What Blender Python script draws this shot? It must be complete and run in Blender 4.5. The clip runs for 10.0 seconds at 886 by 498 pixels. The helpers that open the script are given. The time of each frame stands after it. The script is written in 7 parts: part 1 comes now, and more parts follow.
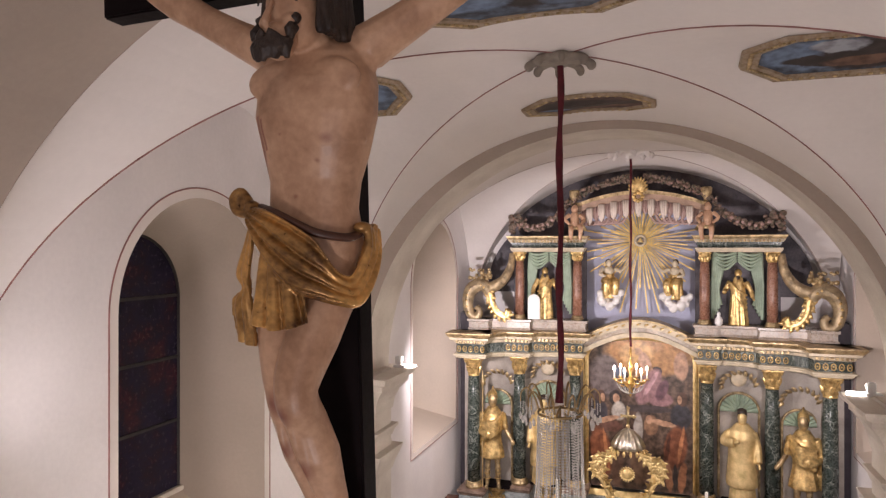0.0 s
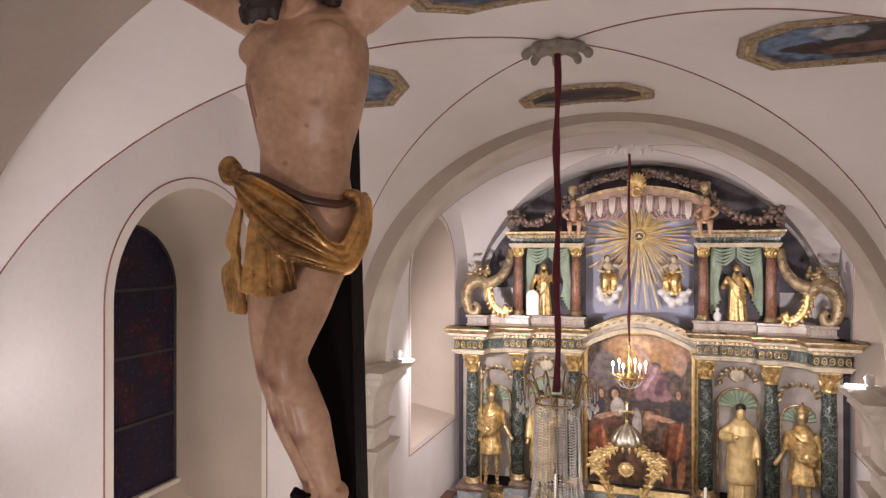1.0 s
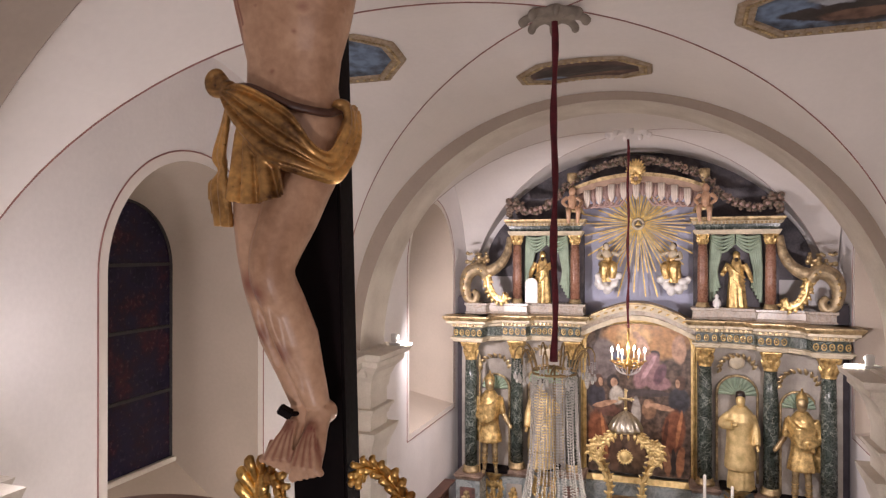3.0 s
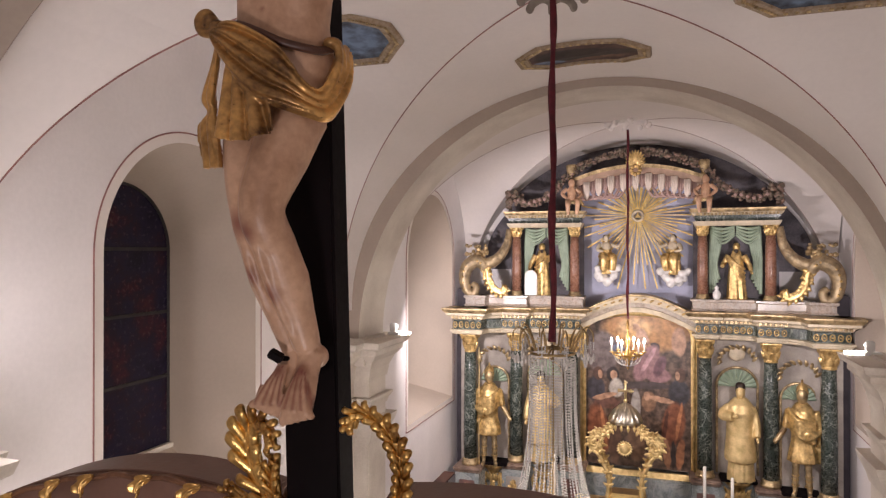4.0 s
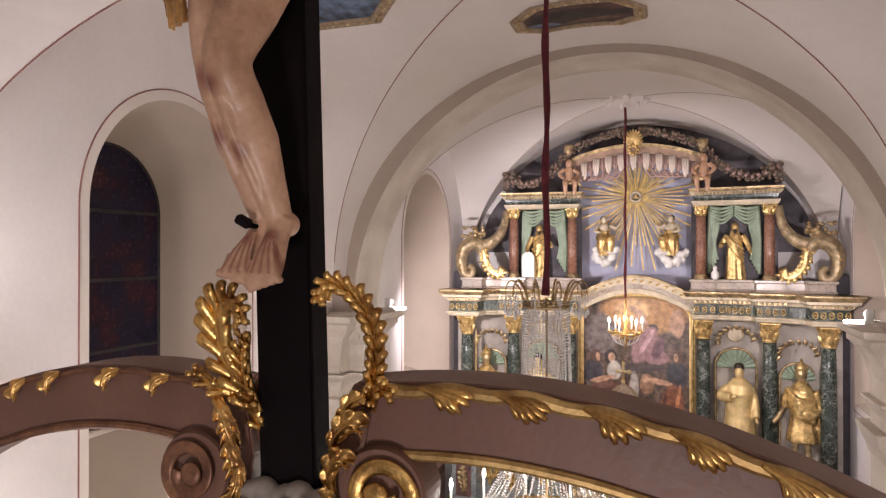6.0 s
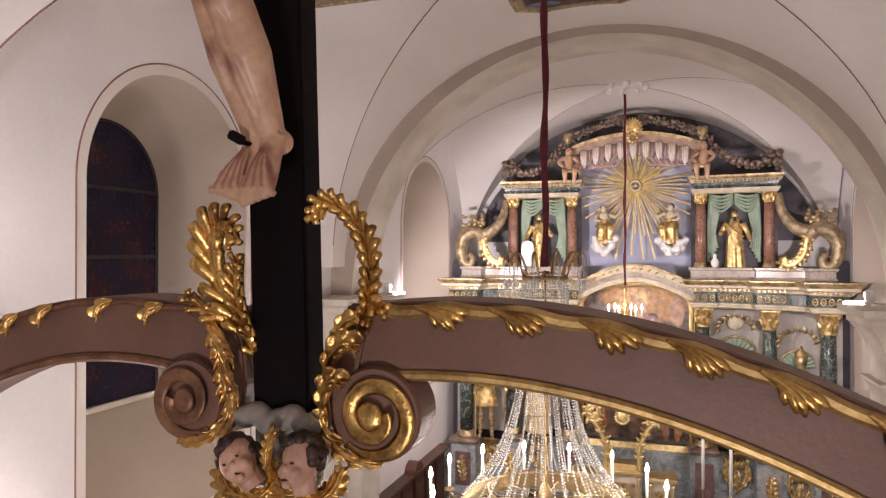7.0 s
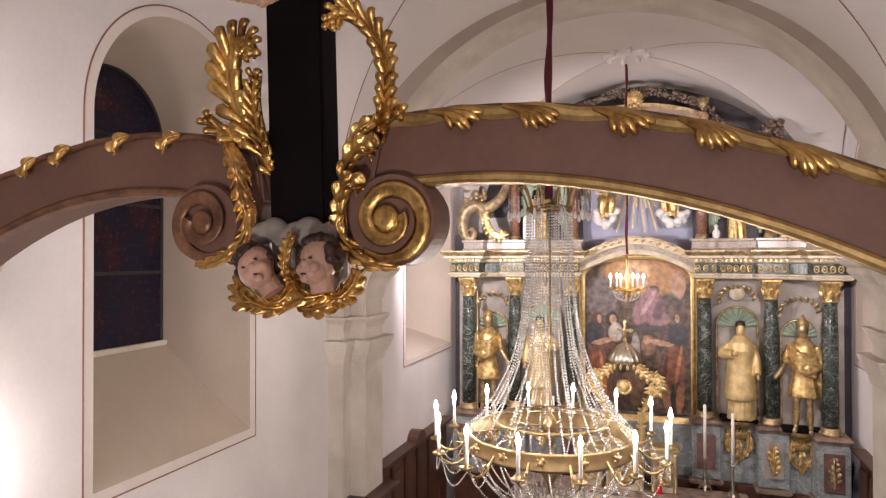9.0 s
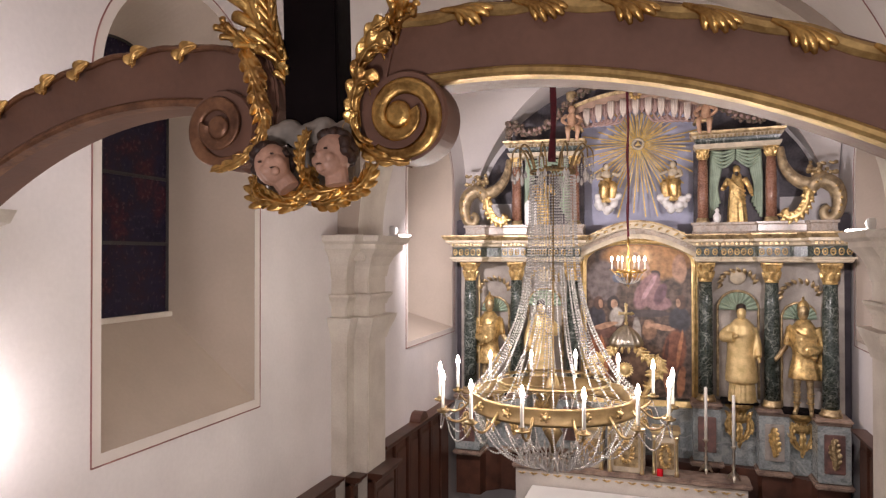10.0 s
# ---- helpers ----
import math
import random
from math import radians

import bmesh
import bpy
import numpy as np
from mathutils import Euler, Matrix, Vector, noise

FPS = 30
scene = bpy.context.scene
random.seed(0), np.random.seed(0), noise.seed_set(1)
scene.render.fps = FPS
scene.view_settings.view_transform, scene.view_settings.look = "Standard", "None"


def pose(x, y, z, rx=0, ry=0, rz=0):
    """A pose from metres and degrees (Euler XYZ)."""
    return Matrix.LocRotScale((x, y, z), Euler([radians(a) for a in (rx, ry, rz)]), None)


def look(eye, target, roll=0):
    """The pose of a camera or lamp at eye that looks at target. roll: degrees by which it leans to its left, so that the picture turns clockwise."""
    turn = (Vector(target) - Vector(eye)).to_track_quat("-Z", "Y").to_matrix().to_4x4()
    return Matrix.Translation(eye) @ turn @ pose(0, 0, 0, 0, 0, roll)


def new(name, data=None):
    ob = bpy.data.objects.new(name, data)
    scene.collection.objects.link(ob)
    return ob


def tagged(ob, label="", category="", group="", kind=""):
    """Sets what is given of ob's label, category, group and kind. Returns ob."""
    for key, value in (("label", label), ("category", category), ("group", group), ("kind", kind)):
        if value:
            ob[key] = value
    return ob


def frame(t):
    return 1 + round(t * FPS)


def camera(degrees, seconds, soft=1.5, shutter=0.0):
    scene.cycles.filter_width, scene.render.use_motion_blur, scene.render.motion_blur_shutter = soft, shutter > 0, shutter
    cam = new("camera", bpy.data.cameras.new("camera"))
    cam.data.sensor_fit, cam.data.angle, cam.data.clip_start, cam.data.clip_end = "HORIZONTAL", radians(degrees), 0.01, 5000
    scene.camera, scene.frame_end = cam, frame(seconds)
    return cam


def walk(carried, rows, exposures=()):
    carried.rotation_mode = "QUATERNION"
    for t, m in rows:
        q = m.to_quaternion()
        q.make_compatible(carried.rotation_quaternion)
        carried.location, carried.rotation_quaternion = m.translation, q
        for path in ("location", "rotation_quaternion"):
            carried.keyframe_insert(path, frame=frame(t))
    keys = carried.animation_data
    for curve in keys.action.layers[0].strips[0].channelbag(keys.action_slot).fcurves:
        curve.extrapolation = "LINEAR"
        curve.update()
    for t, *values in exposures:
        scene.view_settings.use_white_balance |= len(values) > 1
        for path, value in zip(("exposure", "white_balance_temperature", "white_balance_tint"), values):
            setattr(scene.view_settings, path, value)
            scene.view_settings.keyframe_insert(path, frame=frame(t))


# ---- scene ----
cam = camera(67.3, 10.0, soft=1.3)
METRES, EYE, TILT, LEAN, TURN = 1.6, 6.6, 0.0, 0.0, 18.5
ROWS = [
    (0.0, 0.0, 0.0, 0.0, 0.0, 0.0, -0.0),
    (0.5, 0.0071, 0.0055, -0.0235, -0.02, 0.02, -0.0),
    (1.0, 0.0124, 0.01, -0.0477, -0.02, 0.05, -0.0),
    (1.5, 0.0182, 0.014, -0.0748, -0.02, 0.07, -0.01),
    (2.0, 0.021, 0.0199, -0.1039, -0.03, 0.09, -0.01),
    (2.5, 0.0233, 0.0243, -0.1367, -0.03, 0.11, -0.01),
    (4.0, 0.037, 0.0432, -0.2584, 0.01, 0.2, -0.01),
    (4.5, 0.0455, 0.0562, -0.3001, 0.01, 0.24, 0.01),
    (5.0, 0.0541, 0.0695, -0.3458, 0.0, 0.25, -0.0),
    (5.5, 0.0622, 0.0804, -0.3965, 0.0, 0.29, 0.03),
    (7.0, 0.0761, 0.0975, -0.5602, 0.02, 0.37, 0.01),
    (7.5, 0.0748, 0.0996, -0.6249, 0.02, 0.41, 0.03),
    (8.0, 0.0694, 0.0983, -0.6916, 0.02, 0.44, 0.02),
    (8.5, 0.0621, 0.0924, -0.7598, 0.02, 0.47, 0.05),
    (9.0, 0.0555, 0.0821, -0.829, 0.01, 0.5, 0.07),
    (9.5, 0.0486, 0.0674, -0.902, 0.02, 0.52, 0.09),
    (10.0, 0.0403, 0.0562, -0.9791, 0.04, 0.55, 0.06),
]
walk(cam, [(t, pose(0, 0, EYE, TILT, LEAN, TURN) @ pose(METRES * x, METRES * y, METRES * z, 90 + pitch, roll, yaw)) for t, x, y, z, yaw, pitch, roll in ROWS],
     exposures=[(0.0, -0.92), (4.5, -0.9), (7.0, -0.80), (8.5, -0.76), (9.5, -0.9), (10.0, -0.98)])

# ---- world and lamps ----
world = bpy.data.worlds.new("night")
scene.world = world
world.use_nodes = True
world.node_tree.nodes["Background"].inputs[0].default_value = (0.03, 0.035, 0.06, 1)
world.node_tree.nodes["Background"].inputs[1].default_value = 0.5


def lamp(name, kind, place, target, power, colour, size=0.15, cone=100, blend=0.6):
    data = bpy.data.lights.new(name, kind)
    data.energy, data.color = power, colour
    if kind == "AREA":
        data.shape, data.size = "DISK", size
        data.spread = radians(150)
    else:
        data.shadow_soft_size = size
    if kind == "SPOT":
        data.spot_size, data.spot_blend = radians(cone), blend
    ob = new(name, data)
    ob.matrix_world = look(place, target)
    return ob


WHITE = (1.0, 0.89, 0.925)
# floodlights standing on the cornices of the far arch, aimed into the sanctuary
lamp("flood_light", "SPOT", (-2.72, 7.30, 5.44), (-0.2, 11.0, 3.9), 640, WHITE, 0.06, 140)
lamp("flood_light", "SPOT", (1.58, 7.30, 5.44), (-0.7, 11.0, 3.7), 330, WHITE, 0.06, 140)
# an unseen matching pair added on the near arch, aimed into the bay
lamp("flood_light", "SPOT", (-2.84, 2.02, 5.52), (-0.6, 6.0, 7.0), 72, WHITE, 0.08, 150)
lamp("flood_light", "SPOT", (1.62, 2.02, 5.52), (-0.6, 6.0, 6.6), 6, WHITE, 0.08, 150)
# wall sconce low on the near pier
lamp("sconce_light", "POINT", (-3.02, 2.42, 4.16), (0, 5, 4), 22, WHITE, 0.05)
# unseen area lamps added behind, to light figure and beam from the front
lamp("nave_fill", "AREA", (0.7, -2.6, 6.9), (-0.6, 3.0, 6.0), 9, WHITE, 1.0)
lamp("nave_fill", "AREA", (0.4, -3.2, 3.2), (-0.6, 2.0, 5.6), 118, WHITE, 0.8)


# ---- helpers for meshes ----
def part(name, bm, material, parent=None, label="", smooth=False):
    if isinstance(bm, bpy.types.Mesh):
        me = bm
    else:
        me = bpy.data.meshes.new(name)
        bmesh.ops.recalc_face_normals(bm, faces=bm.faces)
        bm.to_mesh(me)
        bm.free()
    if smooth:
        me.polygons.foreach_set("use_smooth", [True] * len(me.polygons))
    if material and not me.materials:
        for m in material if isinstance(material, (list, tuple)) else [material]:
            me.materials.append(m)
    ob = new(name, me)
    if parent:
        ob.parent = parent
    return tagged(ob, label)


def thing(name, label, category, group="", kind="", at=(0, 0, 0)):
    ob = tagged(new(name), label, category, group, kind)
    ob.location = at
    ob.empty_display_size = 0.05
    return ob


def B():
    return bmesh.new()


def box(bm, x0, x1, y0, y1, z0, z1, m=None):
    vs = [bm.verts.new((m or Matrix()) @ Vector((x, y, z))) for x in (x0, x1) for y in (y0, y1) for z in (z0, z1)]
    for a, b, c, d in ((0, 1, 3, 2), (4, 6, 7, 5), (0, 4, 5, 1), (2, 3, 7, 6), (0, 2, 6, 4), (1, 5, 7, 3)):
        bm.faces.new((vs[a], vs[b], vs[c], vs[d]))
    return bm


def bbox(bm, x0, x1, y0, y1, z0, z1, r=0.008, m=None):
    """A box with bevelled edges."""
    b2 = B()
    box(b2, x0, x1, y0, y1, z0, z1)
    bmesh.ops.bevel(b2, geom=list(b2.edges), offset=r, segments=2, affect="EDGES")
    if m:
        b2.transform(m)
    me = bpy.data.meshes.new("tmp")
    b2.to_mesh(me)
    b2.free()
    bm.from_mesh(me)
    bpy.data.meshes.remove(me)
    return bm


def loft(bm, rings, closed=True, caps=True):
    rows = [[bm.verts.new(p) for p in ring] for ring in rings]
    n = len(rows[0])
    for a, b in zip(rows, rows[1:]):
        for i in range(n if closed else n - 1):
            j = (i + 1) % n
            bm.faces.new((a[i], a[j], b[j], b[i]))
    if caps and closed:
        bm.faces.new(rows[0])
        bm.faces.new(rows[-1])
    return bm


def tube(bm, pts, radii, n=8, up=(0, 0, 1), flat=1.0):
    """A tube along pts; radii a number or one for each point; flat squeezes the section across 'up'."""
    pts = [Vector(p) for p in pts]
    if not isinstance(radii, (list, tuple)):
        radii = [radii] * len(pts)
    rings, side = [], None
    for i, p in enumerate(pts):
        t = (pts[min(i + 1, len(pts) - 1)] - pts[max(i - 1, 0)]).normalized()
        if side is None:
            side = t.cross(Vector(up))
            if side.length < 1e-3:
                side = t.cross(Vector((1, 0, 0.1)))
        side = (side - t * side.dot(t)).normalized()
        other = t.cross(side).normalized()
        rings.append([p + radii[i] * (math.cos(k * math.tau / n) * side + flat * math.sin(k * math.tau / n) * other) for k in range(n)])
    return loft(bm, rings)


def lathe(bm, profile, n=16, at=(0, 0, 0), wave=0.0, waves=0, caps=True):
    rings = []
    for r, z in profile:
        rings.append([Vector(at) + Vector((r * (1 + wave * math.cos(waves * k * math.tau / n)) * math.cos(k * math.tau / n),
                                           r * (1 + wave * math.cos(waves * k * math.tau / n)) * math.sin(k * math.tau / n), z)) for k in range(n)])
    return loft(bm, rings, True, caps)


def ball(bm, c, r, sub=2, squash=(1, 1, 1), rot=None):
    m = Matrix.Translation(c) @ (rot or Matrix()) @ Matrix.Diagonal((squash[0] * r, squash[1] * r, squash[2] * r, 1))
    bmesh.ops.create_icosphere(bm, subdivisions=sub, radius=1, matrix=m)
    return bm


def bez(p, n=12):
    """Points of a smooth curve through the points p."""
    p = [Vector(q) for q in p]
    out = []
    for i in range(len(p) - 1):
        a, b, c, d = p[max(i - 1, 0)], p[i], p[i + 1], p[min(i + 2, len(p) - 1)]
        for k in range(n):
            t = k / n
            out.append(0.5 * ((2 * b) + (c - a) * t + (2 * a - 5 * b + 4 * c - d) * t * t + (3 * b - a - 3 * c + d) * t ** 3))
    return out + [p[-1]]


def lerp(a, b, t):
    return a + (b - a) * t


def taper(n, *r):
    """n radii that run smoothly through the values r."""
    out = []
    for i in range(n):
        f = i / (n - 1) * (len(r) - 1)
        k = min(int(f), len(r) - 2)
        out.append(lerp(r[k], r[k + 1], f - k))
    return out


def moulding(bm, plan, profile, flip=1):
    """A moulding along an open plan line (x, y); profile: (outward, z). Outward is to the right of the way, times flip."""
    rings = []
    for i, p in enumerate(plan):
        p = Vector(p)
        a = (p - Vector(plan[i - 1])).normalized() if i else None
        b = (Vector(plan[i + 1]) - p).normalized() if i < len(plan) - 1 else None
        na = Vector((a.y, -a.x)) if a else Vector((b.y, -b.x))
        nb = Vector((b.y, -b.x)) if b else na
        m = (na + nb)
        m = m / max(m.dot(na), 0.35) if m.length > 1e-4 else na
        rings.append([Vector((p.x + flip * m.x * o, p.y + flip * m.y * o, z)) for o, z in profile])
    return loft(bm, rings)


def fused(bm, voxel, smooth=6):
    """One skin over overlapping forms."""
    me = bpy.data.meshes.new("tmp")
    bmesh.ops.recalc_face_normals(bm, faces=bm.faces)
    bm.to_mesh(me)
    bm.free()
    ob = new("tmp", me)
    mod = ob.modifiers.new("r", "REMESH")
    mod.mode, mod.voxel_size = "VOXEL", voxel
    if smooth:
        sm = ob.modifiers.new("s", "SMOOTH")
        sm.factor, sm.iterations = 0.5, smooth
    bpy.context.view_layer.update()
    out = bpy.data.meshes.new_from_object(ob.evaluated_get(bpy.context.evaluated_depsgraph_get()))
    out.materials.clear()
    bpy.data.objects.remove(ob)
    bpy.data.meshes.remove(me)
    out.polygons.foreach_set("use_smooth", [True] * len(out.polygons))
    return out


def merged(pieces, name):
    """One mesh of (mesh, slot) pieces."""
    bm = B()
    for me, slot in pieces:
        n = len(bm.faces)
        bm.from_mesh(me)
        bm.faces.ensure_lookup_table()
        for f in bm.faces[n:]:
            if slot is not None:
                f.material_index = slot
            f.smooth = True
    me = bpy.data.meshes.new(name)
    bm.to_mesh(me)
    bm.free()
    return me


# ---- materials ----
def material(name, colour, rough=0.6, metal=0.0, vary=0.15, scale=3.0, fine=60.0, bump=0.1, tint=None, island=0.0, **more):
    m = bpy.data.materials.new(name)
    m.use_nodes = True
    nt, p = m.node_tree, m.node_tree.nodes["Principled BSDF"]
    geo = nt.nodes.new("ShaderNodeNewGeometry")
    big, small = nt.nodes.new("ShaderNodeTexNoise"), nt.nodes.new("ShaderNodeTexNoise")
    for nz, s, d in ((big, scale, 5), (small, fine, 3)):
        nz.inputs["Scale"].default_value, nz.inputs["Detail"].default_value = s, d
        nt.links.new(geo.outputs["Position"], nz.inputs["Vector"])
    ramp = nt.nodes.new("ShaderNodeValToRGB")
    a, b = [c * (1 - vary) for c in colour], [min(1, c * (1 + vary)) for c in colour]
    if tint:
        a = tint
    ramp.color_ramp.elements[0].position, ramp.color_ramp.elements[1].position = 0.32, 0.68
    ramp.color_ramp.elements[0].color, ramp.color_ramp.elements[1].color = (*a, 1), (*b, 1)
    mix = nt.nodes.new("ShaderNodeMath")
    mix.operation = "MULTIPLY_ADD"
    mix.inputs[1].default_value = 0.3
    nt.links.new(small.outputs[0], mix.inputs[0])
    sc = nt.nodes.new("ShaderNodeMath")
    sc.operation = "MULTIPLY_ADD"
    sc.inputs[1].default_value, sc.inputs[2].default_value = 0.85, -0.07
    nt.links.new(big.outputs[0], sc.inputs[0])
    nt.links.new(sc.outputs[0], mix.inputs[2])
    nt.links.new(mix.outputs[0], ramp.inputs[0])
    nt.links.new(ramp.outputs[0], p.inputs["Base Color"])
    rr = nt.nodes.new("ShaderNodeMapRange")
    rr.inputs["To Min"].default_value, rr.inputs["To Max"].default_value = max(0.02, rough - 0.1), min(1, rough + 0.1)
    nt.links.new(small.outputs[0], rr.inputs[0])
    nt.links.new(rr.outputs[0], p.inputs["Roughness"])
    p.inputs["Metallic"].default_value = metal
    if bump:
        bp = nt.nodes.new("ShaderNodeBump")
        bp.inputs["Strength"].default_value, bp.inputs["Distance"].default_value = bump, 0.01
        nt.links.new(small.outputs[0], bp.inputs["Height"])
        nt.links.new(bp.outputs[0], p.inputs["Normal"])
    for k, v in more.items():
        p.inputs[k.replace("_", " ")].default_value = v
    return m


def glow(name, colour, strength):
    m = bpy.data.materials.new(name)
    m.use_nodes = True
    p = m.node_tree.nodes["Principled BSDF"]
    p.inputs["Base Color"].default_value = (0.9, 0.85, 0.75, 1)
    p.inputs["Emission Color"].default_value = (*colour, 1)
    p.inputs["Emission Strength"].default_value = strength
    return m


def marble(name, dark, light, scale=9.0, thin=0.06):
    m = material(name, dark, 0.28, 0, 0.3, 7, 40, 0.02)
    nt, p = m.node_tree, m.node_tree.nodes["Principled BSDF"]
    geo = nt.nodes.new("ShaderNodeNewGeometry")
    nz = nt.nodes.new("ShaderNodeTexNoise")
    nz.inputs["Scale"].default_value, nz.inputs["Detail"].default_value, nz.inputs["Distortion"].default_value = scale, 6, 1.2
    nt.links.new(geo.outputs["Position"], nz.inputs["Vector"])
    band = nt.nodes.new("ShaderNodeValToRGB")
    e = band.color_ramp.elements
    e[0].position, e[0].color = 0.5 - thin, (0, 0, 0, 1)
    e[1].position, e[1].color = 0.5, (1, 1, 1, 1)
    e2 = e.new(0.5 + thin)
    e2.color = (0, 0, 0, 1)
    nt.links.new(nz.outputs[0], band.inputs[0])
    mx = nt.nodes.new("ShaderNodeMix")
    mx.data_type = "RGBA"
    mx.inputs[7].default_value = (*light, 1)
    src = p.inputs["Base Color"].links[0].from_socket
    nt.links.new(src, mx.inputs[6])
    nt.links.new(band.outputs[0], mx.inputs[0])
    nt.links.new(mx.outputs[2], p.inputs["Base Color"])
    return m


def painted(name, ground, patches, rough=0.45, wobble=0.12):
    """Oil paint on canvas: soft patches (x, z, width, height, colour) over a ground, in the object's own x and z."""
    m = bpy.data.materials.new(name)
    m.use_nodes = True
    nt, p = m.node_tree, m.node_tree.nodes["Principled BSDF"]
    tc = nt.nodes.new("ShaderNodeTexCoord")
    nz = nt.nodes.new("ShaderNodeTexNoise")
    nz.inputs["Scale"].default_value, nz.inputs["Detail"].default_value, nz.inputs["Roughness"].default_value = 6.0, 8, 0.68
    nt.links.new(tc.outputs["Object"], nz.inputs["Vector"])
    off = nt.nodes.new("ShaderNodeVectorMath")
    off.operation = "MULTIPLY_ADD"
    off.inputs[1].default_value = (wobble * 2,) * 3
    nt.links.new(nz.outputs["Color"], off.inputs[0])
    nt.links.new(tc.outputs["Object"], off.inputs[2])
    last = None
    g = nt.nodes.new("ShaderNodeTexNoise")
    g.inputs["Scale"].default_value, g.inputs["Detail"].default_value = 11.0, 9
    nt.links.new(tc.outputs["Object"], g.inputs["Vector"])
    rp = nt.nodes.new("ShaderNodeValToRGB")
    rp.color_ramp.elements[0].position, rp.color_ramp.elements[1].position = 0.3, 0.7
    rp.color_ramp.elements[0].color = (*[c * 0.5 for c in ground], 1)
    rp.color_ramp.elements[1].color = (*[c * 1.6 for c in ground], 1)
    nt.links.new(g.outputs[0], rp.inputs[0])
    last = rp.outputs[0]
    for x, z, w, h, colour, *turn in patches:
        mp = nt.nodes.new("ShaderNodeVectorMath")
        mp.operation = "SUBTRACT"
        mp.inputs[1].default_value = (x + wobble, 0, z + wobble)
        nt.links.new(off.outputs[0], mp.inputs[0])
        sc = nt.nodes.new("ShaderNodeVectorMath")
        sc.operation = "MULTIPLY"
        sc.inputs[1].default_value = (1 / w, 0, 1 / h)
        spin = nt.nodes.new("ShaderNodeVectorRotate")
        spin.rotation_type = "Y_AXIS"
        spin.inputs["Angle"].default_value = radians(turn[0]) if turn else 0
        nt.links.new(mp.outputs[0], spin.inputs["Vector"])
        nt.links.new(spin.outputs[0], sc.inputs[0])
        ln = nt.nodes.new("ShaderNodeVectorMath")
        ln.operation = "LENGTH"
        nt.links.new(sc.outputs[0], ln.inputs[0])
        mr = nt.nodes.new("ShaderNodeMapRange")
        mr.inputs["From Min"].default_value, mr.inputs["From Max"].default_value = 1.06, 0.86
        nt.links.new(ln.outputs["Value"], mr.inputs[0])
        mx = nt.nodes.new("ShaderNodeMix")
        mx.data_type = "RGBA"
        mx.inputs[7].default_value = (*colour, 1)
        nt.links.new(mr.outputs[0], mx.inputs[0])
        nt.links.new(last, mx.inputs[6])
        last = mx.outputs[2]
    mul = nt.nodes.new("ShaderNodeMix")
    mul.data_type, mul.blend_type = "RGBA", "MULTIPLY"
    mul.inputs[0].default_value = 0.75
    nt.links.new(last, mul.inputs[6])
    lt = nt.nodes.new("ShaderNodeValToRGB")
    lt.color_ramp.elements[0].position, lt.color_ramp.elements[1].position = 0.3, 0.62
    lt.color_ramp.elements[0].color, lt.color_ramp.elements[1].color = (0.32, 0.26, 0.25, 1), (1.25, 1.25, 1.25, 1)
    nt.links.new(g.outputs[0], lt.inputs[0])
    nt.links.new(lt.outputs[0], mul.inputs[7])
    nt.links.new(mul.outputs[2], p.inputs["Base Color"])
    p.inputs["Roughness"].default_value = rough
    return m


plaster = material("white_plaster", (0.77, 0.73, 0.72), 0.85, 0, 0.07, 1.4, 30, 0.12)
vault_paint = material("vault_plaster", (0.74, 0.69, 0.66), 0.85, 0, 0.05, 0.9, 25, 0.12)
tan_paint = material("tan_limewash", (0.42, 0.35, 0.295), 0.85, 0, 0.08, 2.0, 40, 0.12)
reveal_paint = material("beige_reveal_paint", (0.47, 0.395, 0.325), 0.85, 0, 0.07, 1.6, 35, 0.12)
border_paint = material("cream_border_paint", (0.72, 0.66, 0.61), 0.85, 0, 0.04, 2, 40, 0.08)
red_line = material("brick_red_line", (0.29, 0.14, 0.125), 0.8, 0, 0.2, 12, 60, 0.05)
stone = material("pale_limestone", (0.66, 0.61, 0.54), 0.75, 0, 0.1, 2.2, 50, 0.25, tint=(0.52, 0.46, 0.40))
floor_stone = material("grey_floor_stone", (0.3, 0.28, 0.26), 0.5, 0, 0.2, 2, 30, 0.1)
gold = material("gilding", (0.76, 0.50, 0.17), 0.33, 1.0, 0.25, 13, 110, 0.15, tint=(0.27, 0.13, 0.04))
gold_muted = material("muted_gilding", (0.72, 0.46, 0.16), 0.36, 0.95, 0.3, 14, 90, 0.15, tint=(0.26, 0.13, 0.05))
gold_pale = material("pale_gilding", (0.86, 0.70, 0.40), 0.34, 1.0, 0.15, 12, 80, 0.08)
brass = material("brass", (0.33, 0.235, 0.12), 0.48, 1.0, 0.18, 15, 90, 0.03)
skin = material("painted_flesh", (0.53, 0.335, 0.215), 0.40, 0, 0.22, 9, 60, 0.06, tint=(0.37, 0.205, 0.12))
_nt, _p = skin.node_tree, skin.node_tree.nodes["Principled BSDF"]
_att, _mx = _nt.nodes.new("ShaderNodeAttribute"), _nt.nodes.new("ShaderNodeMix")
_att.attribute_name, _mx.data_type = "wound", "RGBA"
_mx.inputs[7].default_value = (0.20, 0.045, 0.03, 1)
_nt.links.new(_p.inputs["Base Color"].links[0].from_socket, _mx.inputs[6])
_nt.links.new(_att.outputs["Fac"], _mx.inputs[0])
_nt.links.new(_mx.outputs[2], _p.inputs["Base Color"])
hair = material("dark_painted_hair", (0.030, 0.018, 0.013), 0.5, 0, 0.4, 30, 120, 0.3)
